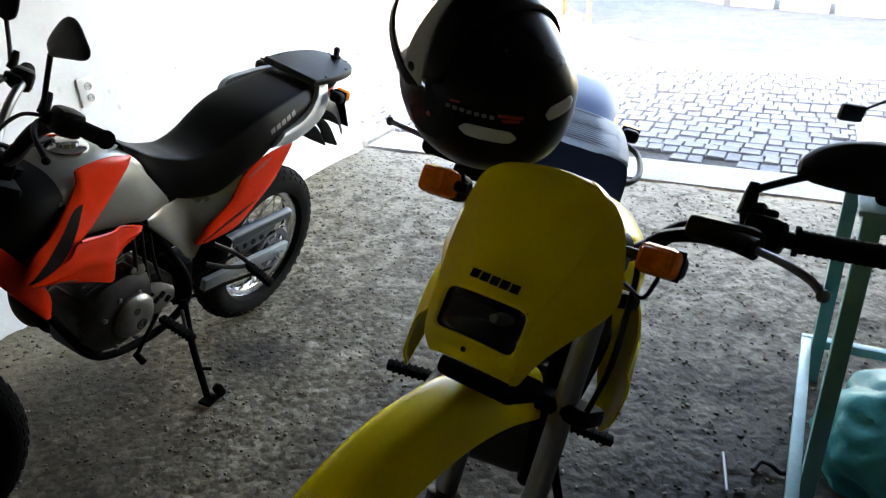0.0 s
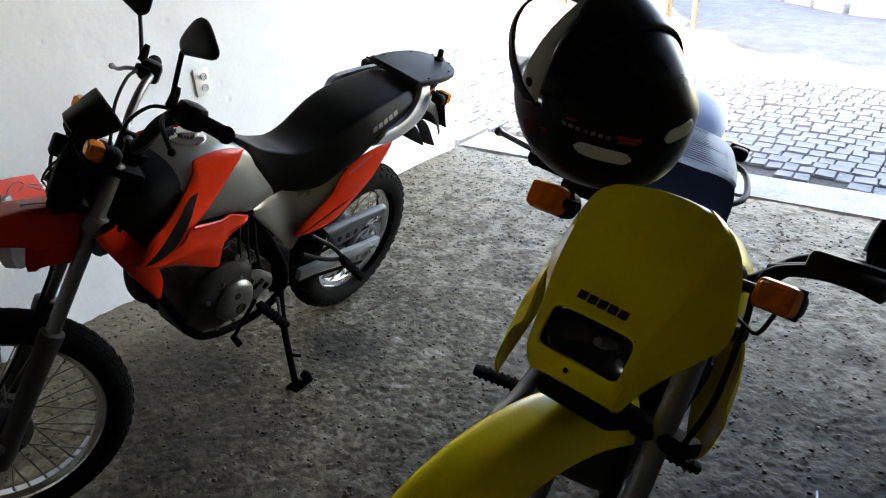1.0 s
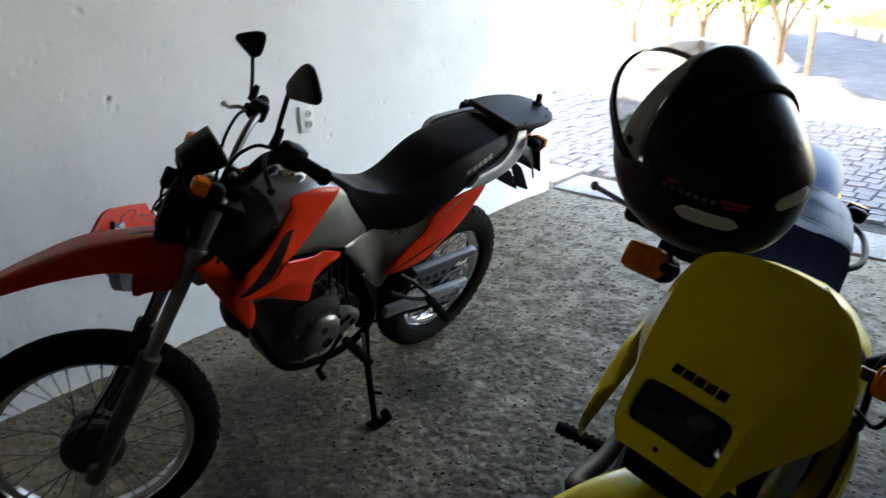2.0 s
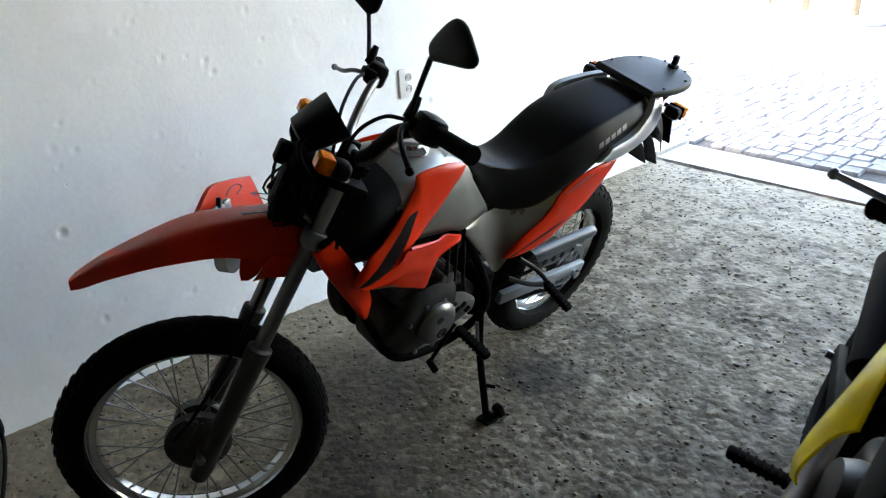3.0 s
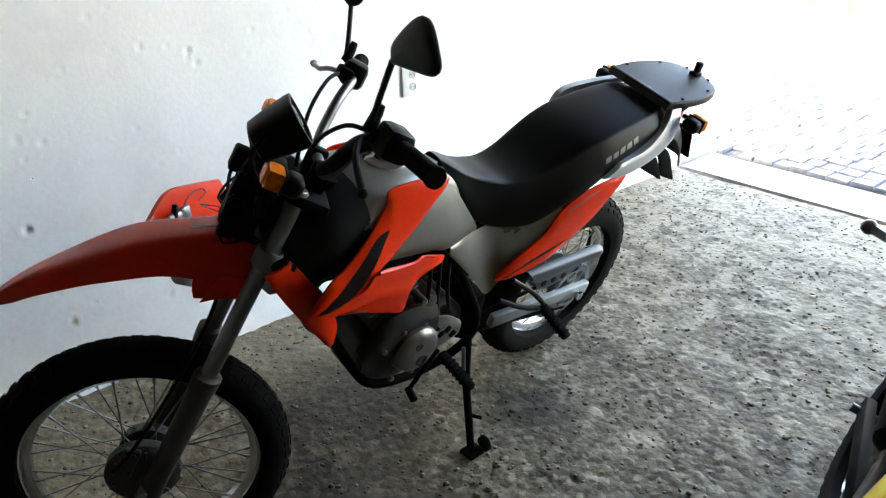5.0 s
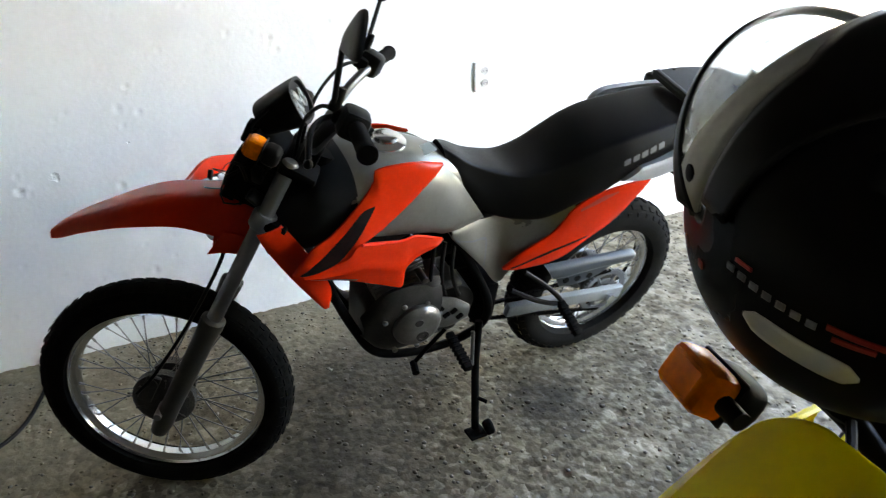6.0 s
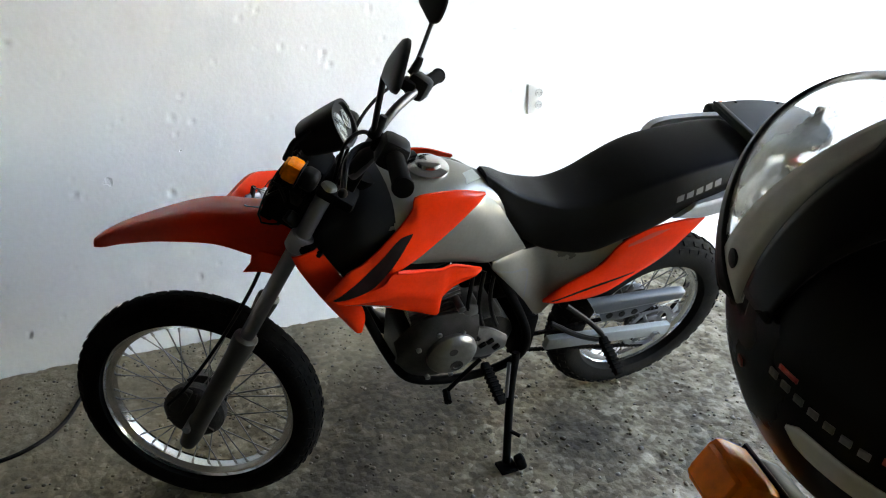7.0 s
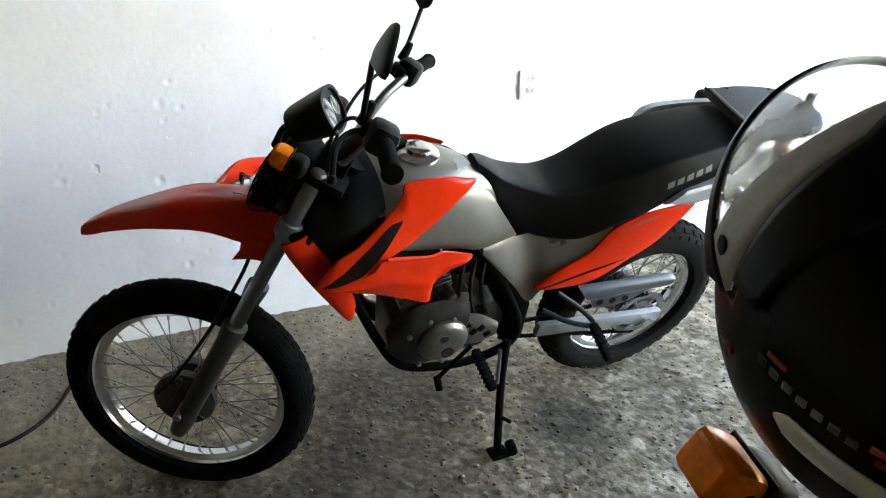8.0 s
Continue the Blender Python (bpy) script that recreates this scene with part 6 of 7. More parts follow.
        part("indicator_wire", tube([(0.12, sd * 0.16, 1.085), (0.12, sd * 0.15, 1.055), (0.09, sd * 0.12, 1.06), (0.07, sd * 0.09, 1.07)], 0.003, 14, 6), BLACK, root, m=S)
    mirror(root, S, (-0.005, 0.205, 1.205), (-0.002, 0.214, 1.243), (-0.005, 0.272, 1.276), Matrix.Rotation(radians(-22), 4, "Y"))
    part("instruments", block((0.09, 0.17, 0.07), (0.06, 0, 1.10), 0.02, seg=3), BLACK, root, "black instrument box", S)
    # tank, shrouds, seat, tail
    part("fuel_tank", hull([(0.46, 0.72, 0.88, 0.09, 0.4), (0.55, 0.72, 0.935, 0.125, 0.4), (0.66, 0.74, 0.965, 0.145, 0.4), (0.78, 0.76, 0.97, 0.145, 0.4), (0.88, 0.78, 0.94, 0.11, 0.4)], flat=2.8), YELLOW, root, "yellow fuel tank")
    for sd in (1, -1):
        o = (0, sd, 0)
        sh = -0.032
        part("shroud", strip([(0.64, sd * 0.14 + sh, 0.86), (0.76, sd * 0.165 + sh, 0.865), (0.86, sd * 0.185 + sh, 0.83), (0.92, sd * 0.185 + sh, 0.76)], [(0.66, sd * 0.14 + sh, 0.80), (0.75, sd * 0.170 + sh, 0.68), (0.83, sd * 0.195 + sh, 0.585), (0.90, sd * 0.195 + sh, 0.61)], 0.015, 0.005, out=o), YELLOW, root, "yellow plastic tank shroud")
        part("shroud_lining", strip([(0.74, sd * 0.11 + sh, 0.86), (0.86, sd * 0.115 + sh, 0.87), (0.96, sd * 0.12 + sh, 0.85)], [(0.78, sd * 0.11 + sh, 0.68), (0.86, sd * 0.11 + sh, 0.60), (0.95, sd * 0.115 + sh, 0.66)], 0.005, 0.004, out=o), BLACK, root)
        part("side_panel", strip([(0.42, sd * 0.115, 0.80), (0.28, sd * 0.125, 0.82), (0.10, sd * 0.12, 0.84), (-0.06, sd * 0.10, 0.86)], [(0.40, sd * 0.115, 0.62), (0.28, sd * 0.125, 0.62), (0.12, sd * 0.12, 0.72), (-0.05, sd * 0.10, 0.82)], 0.012, 0.005, out=o), YELLOW, root, "yellow side panel")
    seat = part("seat", hull([(0.58, 0.86, 0.925, 0.07, 0.4), (0.50, 0.82, 0.91, 0.105, 0.35), (0.38, 0.81, 0.895, 0.12, 0.35), (0.24, 0.815, 0.905, 0.138, 0.4), (0.08, 0.83, 0.92, 0.138, 0.4), (-0.08, 0.85, 0.918, 0.122, 0.4), (-0.16, 0.87, 0.90, 0.08, 0.5)], n=40, flat=3.4), SEATBLUE, root, "smooth dark vinyl seat with a ribbed pad")
    part("pad", hull([(0.215, 0.85, 0.9075, 0.09, 0.4), (0.19, 0.85, 0.9115, 0.134, 0.4), (0.16, 0.85, 0.916, 0.138, 0.4), (0.06, 0.845, 0.9235, 0.142, 0.4), (-0.08, 0.86, 0.922, 0.128, 0.4), (-0.155, 0.875, 0.906, 0.08, 0.5)], n=24, flat=3.6), SEATSHEEN, seat, "ribbed passenger pad, pale grey for the sky's sheen")
    for i in range(22):
        x = 0.175 - i * 0.0145
        w = 0.104 - 0.0010 * max(0, i - 11) ** 1.3
        z = float(np.interp(x, [-0.155, -0.08, 0.06, 0.16, 0.19], [0.906, 0.922, 0.9235, 0.916, 0.9115]))
        part("rib", tube([(x, -w, z - 0.0065), (x - 0.002, -w * 0.5, z - 0.0012), (x - 0.003, 0, z), (x - 0.002, w * 0.5, z - 0.0012), (x, w, z - 0.0065)], 0.0030, 10, 6), SEATSHEEN, seat)
    part("rear_mudguard", shell([(-0.10, 0.86), (-0.24, 0.89), (-0.40, 0.90), (-0.56, 0.87)], [(-0.10, 0.83), (-0.24, 0.855), (-0.40, 0.865), (-0.55, 0.84)], [0.13, 0.135, 0.132, 0.11]), YELLOW, root, "yellow rear mudguard")
    part("tail_cover", shell([(-0.15, 0.905), (-0.26, 0.935), (-0.42, 0.950), (-0.50, 0.935)], [(-0.15, 0.89), (-0.26, 0.91), (-0.42, 0.925), (-0.50, 0.912)], [0.10, 0.115, 0.115, 0.095]), PALEBLUE, root, "pale blue tail cover")
    for sd in (1, -1):
        part("grab_rail", tube([(0.12, sd * 0.11, 0.815), (0.105, sd * 0.165, 0.818), (0.03, sd * 0.200, 0.83), (-0.11, sd * 0.196, 0.842), (-0.17, sd * 0.14, 0.845), (-0.19, sd * 0.09, 0.845)], 0.0085, 30, 10), RAILPAINT, root, "bent grey grab rail")
        indicator(root, (0, 0, 0), pose(-0.15, sd * 0.112, 0.885, 0, 0, 180), -sd)
        part("swingarm", block((0.46, 0.026, 0.045), (0, 0, 0), 0.006, pose(0.20, sd * 0.10, 0.35, 0, -6)), DULL, root, "black swingarm")
        footpeg(root, (0.62, sd * 0.14, 0.38), (0.625, sd * 0.285, 0.375))
        part("frame_tube", tube([(0.98, sd * 0.02, 0.84), (0.92, sd * 0.04, 0.62), (0.86, sd * 0.075, 0.44), (0.80, sd * 0.09, 0.34), (0.66, sd * 0.095, 0.30), (0.52, sd * 0.095, 0.31), (0.46, sd * 0.11, 0.45), (0.50, sd * 0.11, 0.62), (0.40, sd * 0.10, 0.78)], 0.0155, 60, 10), DULL, root, "black steel frame tube")
    part("rear_axle", tube([(0, -0.13, 0.318), (0, 0.125, 0.318)], 0.011, 2), GREY, root)
    bm = block((0.28, 0.18, 0.20), (0.67, 0, 0.435), 0.035, seg=4)
    turned([(-0.135, 0.03), (-0.13, 0.085), (-0.10, 0.10), (0.10, 0.10), (0.125, 0.085), (0.13, 0.03)], 32, "y", bm, (0.70, 0, 0.445))
    engine = part("engine_case", bm, CAST, root, "cast aluminium engine case")
    bm = block((0.10, 0.11, 0.12), (0.73, 0, 0.59), 0.012)
    for i in range(8):
        part("cooling_fin", block((0.145, 0.15, 0.0045), (0.73, 0, 0.545 + i * 0.0135), 0.001, seg=1), CAST, engine)
    block((0.12, 0.13, 0.09), (0.74, 0, 0.70), 0.02, bm=bm)
    part("cylinder", bm, DULL, engine, "finned cylinder")
    part("exhaust_pipe", tube([(0.80, -0.02, 0.66), (0.90, -0.08, 0.64), (0.94, -0.15, 0.56), (0.87, -0.195, 0.47), (0.70, -0.16, 0.43), (0.48, -0.12, 0.46), (0.34, -0.10, 0.50)], 0.020, 50, 12), EXHAUST, root, "rusty brown exhaust pipe")
    part("silencer", turned([(0.0, 0.02), (0.03, 0.045), (0.42, 0.055), (0.45, 0.03)], 24, "x"), DULL, root, "black exhaust silencer", pose(0.36, -0.10, 0.50, 0, 0, 180) @ pose(0, 0, 0, 0, -14))
    part("brake_lever", tube([(0.60, -0.14, 0.34), (0.70, -0.17, 0.32), (0.78, -0.18, 0.34)], 0.007, 10, 8), CHROME, root, "steel brake pedal")
    bm = tube([(0.55, 0.12, 0.36), (0.60, 0.19, 0.22), (0.64, 0.262, 0.088)], 0.012, 8, 10)
    block((0.05, 0.05, 0.010), (0, 0, 0), 0.003, pose(0.645, 0.272, 0.078, 15), bm=bm)
    part("side_stand", bm, DULL, root, "black side stand, down")
    part("battery_case", block((0.20, 0.16, 0.20), (0.44, 0, 0.66), 0.03, seg=3), DULL, root)
    return root


yellow_motorcycle()


# ---------------------------------------------------------------- the helmet
def helmet():
    M = pose(2.2025, 1.064, 1.197, 0, 0, 156) @ pose(0, 0, 0, 0, -8, 0)

    def squash(p):
        """The crown slopes down towards the back."""
        return p * (1 - 0.44 * max(0.0, -p.x / 0.15) * max(0.0, p.z / 0.142))

    def at(az, el, g=1.0):
        az, el = radians(az), radians(el)
        c, s = math.cos(el), math.sin(el)
        flare = 1.0 + 0.12 * min(1.0, max(0.0, -math.degrees(el) / 42)) ** 1.4 * (0.5 - 0.5 * math.cos(az))
        ax = 0.150 if math.cos(az) < 0 else 0.150 + 0.020 * max(0.0, -s + 0.1)
        return squash(Vector((ax * c * math.cos(az) * flare, 0.124 * c * math.sin(az) * (0.3 + 0.7 * flare), 0.142 * s if s > 0 else 0.150 * s))) * g

    root = thing("helmet", M, "matt black full-face helmet with its clear visor raised", "helmet")

    def cup(g, els, front, low):
        """The shell's surface, open before x = front and above z = low."""
        bm = bmesh.new()
        n = 120
        azs = [-180 + 360 * i / n for i in range(n)]
        vs = [[bm.verts.new(at(a, e, g)) for a in azs] for e in els]
        top = bm.verts.new(at(0, 90, g))
        for i in range(len(els) - 1):
            for j in range(n):
                k = (j + 1) % n
                bm.faces.new((vs[i][j], vs[i][k], vs[i + 1][k], vs[i + 1][j]))
        for j in range(n):
            bm.faces.new((vs[-1][j], vs[-1][(j + 1) % n], top))
        geom = bm.verts[:] + bm.edges[:] + bm.faces[:]
        bmesh.ops.bisect_plane(bm, geom=geom, plane_co=(0, 0, low), plane_no=(-0.12, 0, 1))
        geom = bm.verts[:] + bm.edges[:] + bm.faces[:]
        bmesh.ops.bisect_plane(bm, geom=geom, plane_co=(front, 0, 0), plane_no=(1, 0, 0))
        gone = [f for f in bm.faces if f.calc_center_median().x > front and f.calc_center_median().z > low + 0.12 * f.calc_center_median().x]
        bmesh.ops.delete(bm, geom=gone, context="FACES")
        return bm

    els = [-58 + 3.0 * i for i in range(49)]
    sh = part("shell", cup(1.0, els, -0.006, -0.004), HELMET, root, "scuffed matt black shell")
    so = sh.modifiers.new("thickness", "SOLIDIFY")
    so.thickness, so.offset = 0.012, -1.0
    ln = part("liner", cup(0.915, els[2:-2], -0.012, -0.012), LINER, root, "pale worn padded liner")
    so = ln.modifiers.new("thickness", "SOLIDIFY")
    so.thickness, so.offset = 0.012, -1.0

    def hoop(s, x, g):
        """A point of the shell's cross-section at x, s going from one screw (0) over the crown to the other (1)."""
        a = math.pi * s
        r = math.sqrt(max(0.0, 1 - (x / 0.15) ** 2))
        return squash(Vector((x, 0.124 * r * math.cos(a), 0.142 * r * math.sin(a)))) * g

    def band(name, f0, f1, g0, g1, s0, s1, material, label, thick, parent=sh, n=60, k=8):
        b = bmesh.new()
        grid = []
        for i in range(n + 1):
            s = s0 + (s1 - s0) * i / n
            x0, x1 = f0(s), f1(s)
            grid.append([hoop(s, x0 + (x1 - x0) * j / k, g0 + (g1 - g0) * j / k) for j in range(k + 1)])
        skin(b, grid, closed=False)
        o = part(name, b, material, parent, label)
        so = o.modifiers.new("thickness", "SOLIDIFY")
        so.thickness, so.offset = thick, 1.0
        return o

    # the raised cover over the crown, its rear edge lifted
    band("crown_cover", lambda s: -0.004 + 0.022 * max(0.0, math.sin(math.pi * s) - 0.8) / 0.2, lambda s: -0.036 - 0.036 * math.sin(math.pi * s) ** 2, 1.007, 1.016, 0.03, 0.97, HELMET, "", 0.004)
    bm = tube([at(a, -1.5 + 3 * math.cos(radians(a)), 0.995) for a in range(-86, 87, 4)], 0.006, 60, 8)
    part("chin_edge", bm, TRIM, sh, "rubber edge of the chin bar")

    def patch(name, a0, a1, e0, e1, g, material, label="", parent=sh, slope=0.0, n=10, k=4, round_ends=False):
        b = bmesh.new()
        grid = []
        for i in range(n + 1):
            u = i / n
            row = []
            for j in range(k + 1):
                v = j / k - 0.5
                f = math.sqrt(max(0.02, 1 - abs(2 * u - 1) ** 6)) if round_ends else 1.0
                row.append(at(a0 + (a1 - a0) * u, (e0 + e1) / 2 + (e1 - e0) * v * f + slope * u, g))
            grid.append(row)
        skin(b, grid, closed=False)
        o = part(name, b, material, parent, label)
        s2 = o.modifiers.new("thickness", "SOLIDIFY")
        s2.thickness, s2.offset = 0.0012, 1.0
        return o

    patch("reflective_patch", 117, 152, -20.5, -12.5, 1.003, PATCH, "pale reflective patch", round_ends=True, slope=-3)
    patch("reflective_patch", 170, 196, -10.5, -2.5, 1.003, PATCH, "pale reflective patch", round_ends=True, slope=4)
    for i in range(7):
        patch("print_bar", 108.5 + i * 4.4, 111.2 + i * 4.4, -6.2 - 0.4 * i, -4.2 - 0.4 * i, 1.003, PALEPRINT, "small printed bar", n=3)
    patch("print_bar", 111, 117, -2.5, -1.3, 1.003, REDPRINT, "small red printed bar", n=6)
    patch("print_bar", 140, 155, -7.1, -5.5, 1.003, REDPRINT, "small red printed bar", n=6, slope=-1)
    patch("print_bar", 142, 153, -9.9, -8.5, 1.003, REDPRINT, "small red printed bar", n=6)
    patch("print_bar", 94, 96.5, -15.5, -13, 1.003, REDPRINT, "small red printed bar", n=4)

    # clear visor, raised: its black rim stands out forwards, its upper edge lies under the brow
    def rim(a):
        c, f = max(0.0, math.cos(a)) ** 1.04, radians(33.5)
        return Vector((0.024 + 0.174 * c * math.cos(f) - 0.010 * c * c * math.sin(f), 0.131 * math.copysign(abs(math.sin(a)) ** 1.04, math.sin(a)), -0.002 + 0.174 * c * math.sin(f) + 0.010 * c * c * math.cos(f)))

    def upper(a):
        c = max(0.0, math.cos(a))
        return hoop(0.5 - a / math.pi, 0.002 - 0.004 * c, 1.006)

    def pane(a, v, out=0.0):
        p = rim(a).lerp(upper(a), v)
        return p + p.normalized() * (out + 0.018 * math.sin(math.pi * v) * max(0.0, math.cos(a)))

    ROUND = [radians(-90 + 180 * i / 90) for i in range(91)]

    def sheet_between(lo, hi, out, thick, name, material, label, parent, n=10):
        b = bmesh.new()
        skin(b, [[pane(a, lo(a) + (hi(a) - lo(a)) * j / n, out) for j in range(n + 1)] for a in ROUND], closed=False)
        o = part(name, b, material, parent, label)
        s2 = o.modifiers.new("thickness", "SOLIDIFY")
        s2.thickness, s2.offset = thick, 0.0
        return o

    def across(a, width):
        return min(0.95, width / max(0.008, (rim(a) - upper(a)).length))

    vis = sheet_between(lambda a: 0.0, lambda a: 1.0, 0.0, 0.002, "visor", CLEAR, "clear scratched plastic visor, raised", root)
    sheet_between(lambda a: 0.0, lambda a: across(a, 0.011 + 0.010 * math.sin(a) ** 2), 0.001, 0.005, "visor_rim", BLACK, "black rubber visor rim", vis, 4)
    sheet_between(lambda a: 1.0 - across(a, 0.016 + 0.020 * math.sin(a) ** 4), lambda a: 1.0, 0.0005, 0.004, "visor_plate", GASKET, "pale grey edge plate of the visor", vis, 4)
    for sd in (1, -1):
        part("visor_screw", turned([(0, 0.007), (sd * 0.004, 0.007), (sd * 0.005, 0.004)], 18, "y", at=(0.0205, sd * 0.1265, 0.024)), BLACK, vis, "black visor screw")
    return root


helmet()


# ---------------------------------------------------------------- things along the walls
OUTLET = mat("grey_socket_plastic", (0.5, 0.5, 0.49), 0.5, var=0.1)


def wall_socket():
    root = thing("wall_socket", pose(0.0, 1.922, 0.822), "white plastic double wall socket", "socket")
    part("plate", block((0.009, 0.075, 0.118), (0.0035, 0, 0), 0.003), SOCKET, root)
    for z in (0.024, -0.024):
        o = part("outlet", turned([(0.010, 0.017), (0.0125, 0.017), (0.0125, 0.014), (0.009, 0.013)], 8, "x", at=(0, 0.008, z)), OUTLET, root, "grey recessed outlet")
        for y in (0.001, 0.015):
            part("outlet_hole", turned([(0.0095, 0.0022), (0.0130, 0.0022)], 8, "x", at=(0, y, z)), GREY, o)


wall_socket()


def floor_cable():
    root = thing("cable", pose(0, 0, 0), "black electric cable lying on the floor by the wall", "cable")
    part("cord", tube([(0.012, 0.172, 0.03), (0.06, 0.165, 0.008), (0.15, 0.15, 0.006), (0.26, 0.125, 0.006), (0.37, 0.09, 0.006), (0.45, 0.03, 0.006), (0.50, -0.07, 0.006), (0.50, -0.25, 0.006), (0.40, -0.5, 0.006), (0.35, -0.9, 0.006)], 0.0065, 70, 8), BLACK, root)
    part("plug", turned([(0, 0.008), (0.02, 0.012), (0.05, 0.012), (0.055, 0.006)], 12, "z", at=(0.014, 0.172, 0.02)), BLACK, root)


floor_cable()


def workbench():
    root = thing("workbench", pose(0, 0, 0), "teal painted steel workbench with chipped legs", "workbench")
    W, Y0, Y1, H = 0.75, 1.62, 2.24, 0.84
    for x in (2.80, 2.80 + W):
        for y in (Y0, Y1):
            bm = block((0.038, 0.038, H), (x, y, H / 2), 0.003)
            part("leg", bm, TEAL, root, "chipped teal steel leg")
    for y in (Y0 - 0.15, Y1 + 0.02):
        part("low_rail", block((W + 0.1, 0.03, 0.03), (2.80 + W / 2, y, 0.13), 0.003), TEALPALE, root, "pale blue low rail")
    for x in (2.765, 2.80 + W + 0.035):
        part("low_rail", block((0.03, Y1 - Y0 + 0.17, 0.03), (x, (Y0 + Y1) / 2 - 0.065, 0.13), 0.003), TEALPALE, root, "pale blue low rail")
    for x in (2.80, 2.80 + W):
        part("top_rail", block((0.036, Y1 - Y0, 0.036), (x, (Y0 + Y1) / 2, H - 0.03), 0.003), TEAL, root)
    for y in (Y0, Y1):
        part("top_rail", block((W, 0.034, 0.034), (2.80 + W / 2, y, H - 0.03), 0.003), TEAL, root)
    part("top_plate", block((W + 0.06, Y1 - Y0 + 0.10, 0.012), (2.80 + W / 2, (Y0 + Y1) / 2, H + 0.006), 0.003), TEALPALE, root, "pale worn bench top")
    return root


workbench()


def vise():
    root = thing("vise", pose(2.815, 1.66, 0.852), "small black bench vise on the workbench edge", "vise")
    part("body", block((0.10, 0.12, 0.09), (0.03, 0, 0.045), 0.015, seg=3), DULL, root)
    part("jaw", block((0.04, 0.13, 0.05), (-0.03, 0, 0.075), 0.008), DULL, root)
    part("screw", tube([(-0.10, 0, 0.04), (0.05, 0, 0.04)], 0.012, 3), DULL, root)
    part("handle", tube([(-0.09, -0.08, 0.04), (-0.09, 0.08, 0.04)], 0.006, 3), TUBE, root)


vise()


def loose_mirror():
    root = thing("loose_mirror", pose(2.80, 2.17, 0.854, 0, 0, 25), "small black mirror with a bent stalk on the workbench", "mirror")
    part("housing", block((0.065, 0.02, 0.045), (-0.055, 0, 0.045), 0.008, pose(0, 0, 0, 0, 10)), BLACK, root)
    part("stalk", tube([(-0.03, 0, 0.05), (0.03, 0, 0.075), (0.08, 0.01, 0.09), (0.11, 0.02, 0.006)], 0.004, 16, 8), BLACK, root)


loose_mirror()


def bag():
    root = thing("plastic_bag", pose(3.08, 1.86, 0.0), "bulging teal plastic bag on the floor under the workbench", "bag")
    bm = bmesh.new()
    bmesh.ops.create_icosphere(bm, subdivisions=5, radius=1.0)
    for v in bm.verts:
        d = v.co.normalized()
        r = 1.0 + 0.22 * noise.noise(d * 1.7) + 0.09 * noise.noise(d * 4.5) + 0.05 * abs(noise.noise(d * 9.0))
        v.co = Vector((d.x * 0.26, d.y * 0.22, max(-0.55, d.z) * 0.20)) * r
        v.co.z = max(v.co.z + 0.105, 0.0)
    part("sack", bm, BAG, root, "creased teal plastic")
    bm = bmesh.new()
    tube([(-0.05, 0, 0.29), (-0.07, 0.03, 0.34), (-0.02, 0.08, 0.36)], 0.018, 8, 8, bm, 0.004)
    tube([(-0.03, 0.0, 0.29), (0.01, -0.04, 0.34), (0.05, -0.06, 0.33)], 0.016, 8, 8, bm, 0.004)
    tube([(-0.04, 0.0, 0.25), (-0.045, 0.0, 0.30)], 0.03, 4, 10, bm, 0.014)
    part("knot", bm, BAG, root)


bag()


def rod():
    root = thing("steel_rod", pose(2.61, 1.69, 0.008, 0, 0, -79), "short bright steel rod lying on the floor", "rod")
    part("shaft", tube([(-0.075, 0, 0), (0.075, 0, 0)], 0.0038, 2, 10), TUBE, root)


rod()


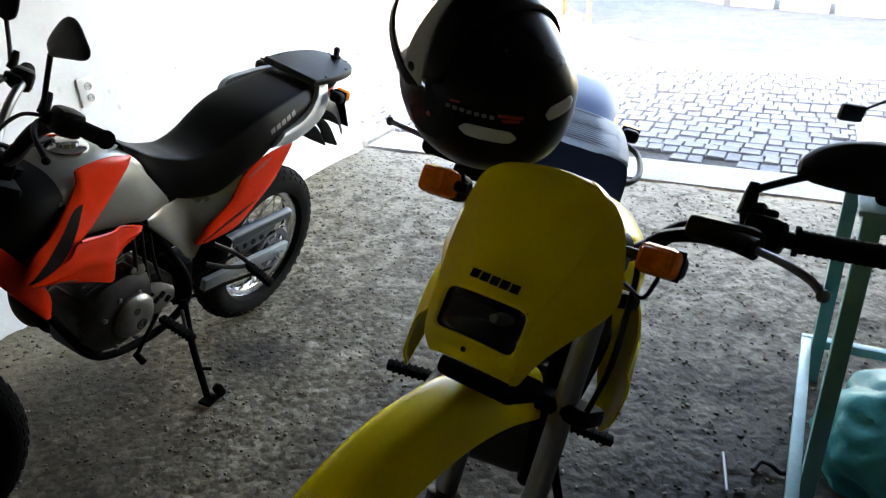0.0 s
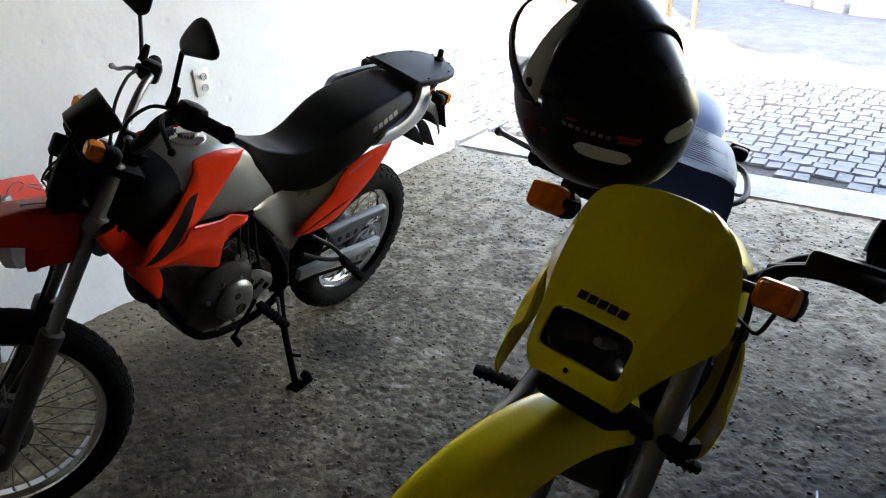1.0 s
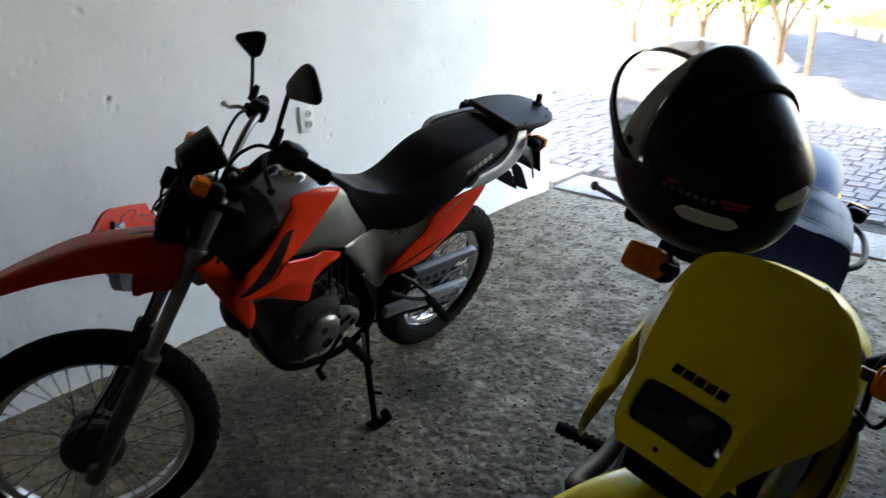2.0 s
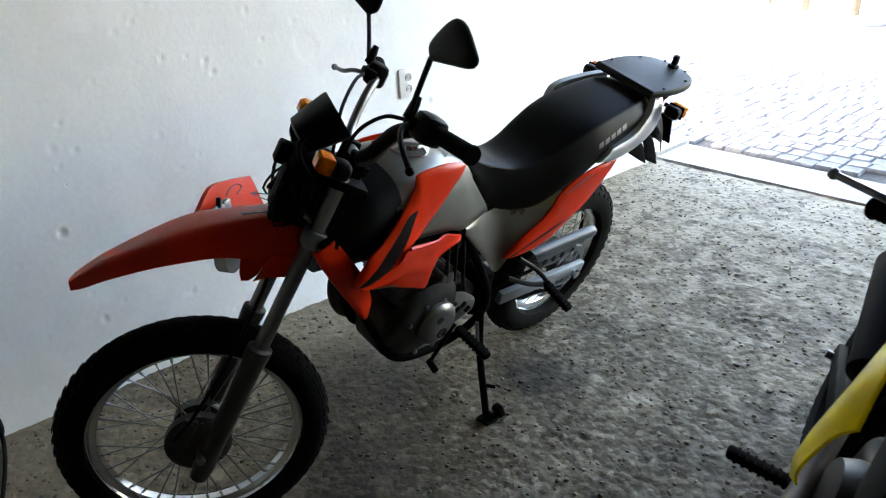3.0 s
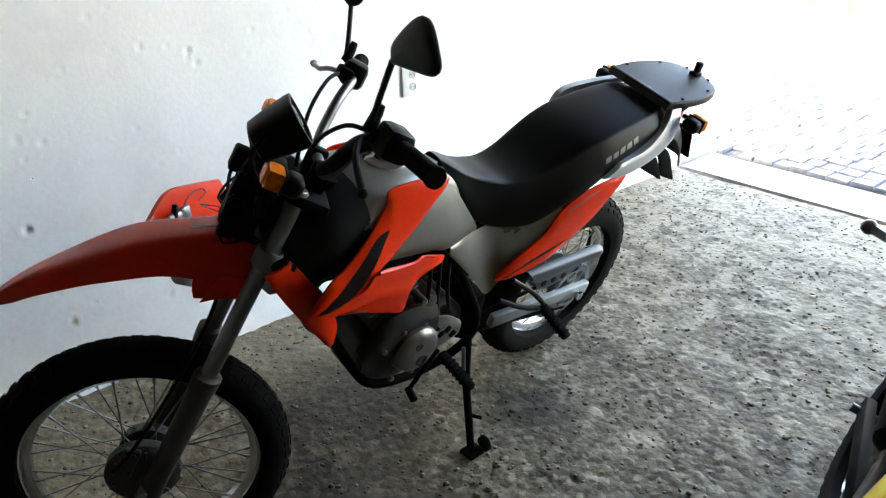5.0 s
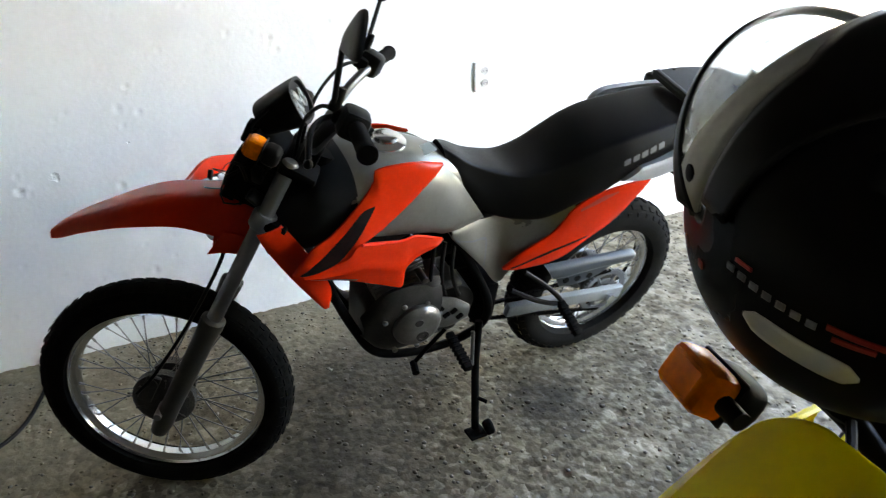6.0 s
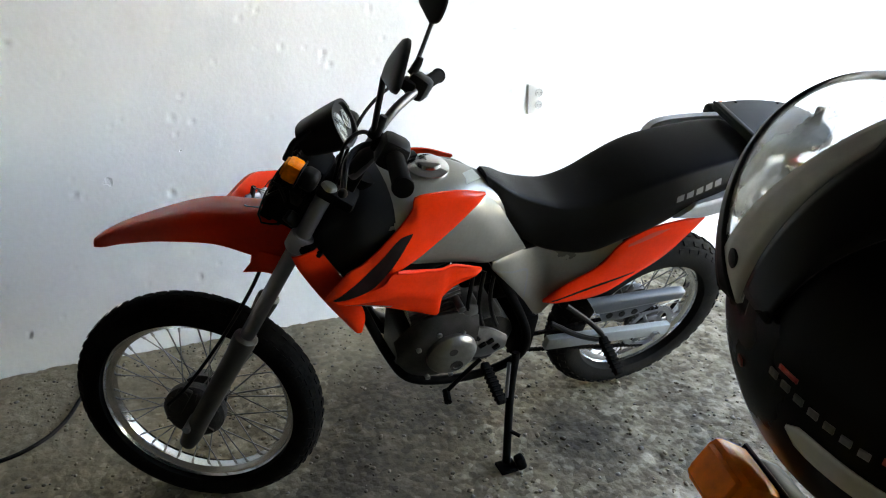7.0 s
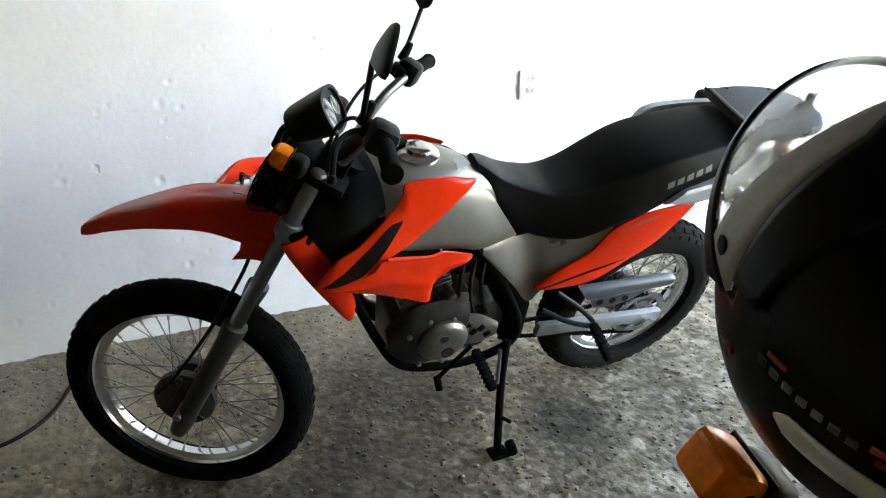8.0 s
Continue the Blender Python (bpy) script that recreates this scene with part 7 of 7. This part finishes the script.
def clip():
    root = thing("cable_scrap", pose(2.72, 1.75, 0.0, 0, 0, 20), "short scrap of black cable lying on the floor", "cable")
    part("cord", tube([(-0.05, -0.01, 0.008), (-0.02, 0.02, 0.012), (0.0, 0.0, 0.02), (0.02, -0.02, 0.012), (0.05, 0.0, 0.008), (0.075, 0.01, 0.008)], 0.007, 20, 8), BLACK, root)


clip()


# ---------------------------------------------------------------- loose stones in the floor
def pebbles():
    rng = random.Random(31)
    base = []
    for _ in range(6):
        b = bmesh.new()
        bmesh.ops.create_icosphere(b, subdivisions=1, radius=1.0)
        for v in b.verts:
            v.co *= rng.uniform(0.7, 1.1)
        me = bpy.data.meshes.new("pebble")
        b.to_mesh(me)
        b.free()
        n = len(me.vertices)
        base.append((np.array([v.co[:] for v in me.vertices]), [tuple(p.vertices) for p in me.polygons]))
        bpy.data.meshes.remove(me)
    V, F, K, off = [], [], [], 0
    for i in range(6800):
        x, y = rng.uniform(0.05, 3.4), rng.uniform(-0.6, 3.8)
        bedded = i >= 1800
        near = rng.random() < 0.25 and not bedded
        if near:
            x = abs(rng.gauss(0, 0.16)) + 0.01
        s = rng.choice((0.005, 0.006, 0.008) if bedded else (0.003, 0.003, 0.004, 0.005, 0.007)) * rng.uniform(0.7, 1.2)
        v, f = base[rng.randrange(6)]
        a = rng.uniform(0, 6.3)
        R = np.array([[math.cos(a), -math.sin(a), 0], [math.sin(a), math.cos(a), 0], [0, 0, 1]])
        q = (v * np.array([s * rng.uniform(0.8, 1.5), s, s * 0.55])) @ R.T + np.array([x, y, 0.0005])
        V.append(q)
        F += [tuple(k + off for k in t) for t in f]
        K += [int(bedded and i % 4 > 0)] * len(f)
        off += len(q)
    me = bpy.data.meshes.new("floor_pebbles")
    me.from_pydata(np.vstack(V).tolist(), [], F)
    me.materials.append(PEBBLE)
    me.materials.append(FLOOR)
    me.polygons.foreach_set("material_index", K)
    me.shade_smooth()
    tagged(new("floor_pebbles", me), "small loose stones and crumbs on the concrete floor", "pebbles", kind="stuff")


pebbles()
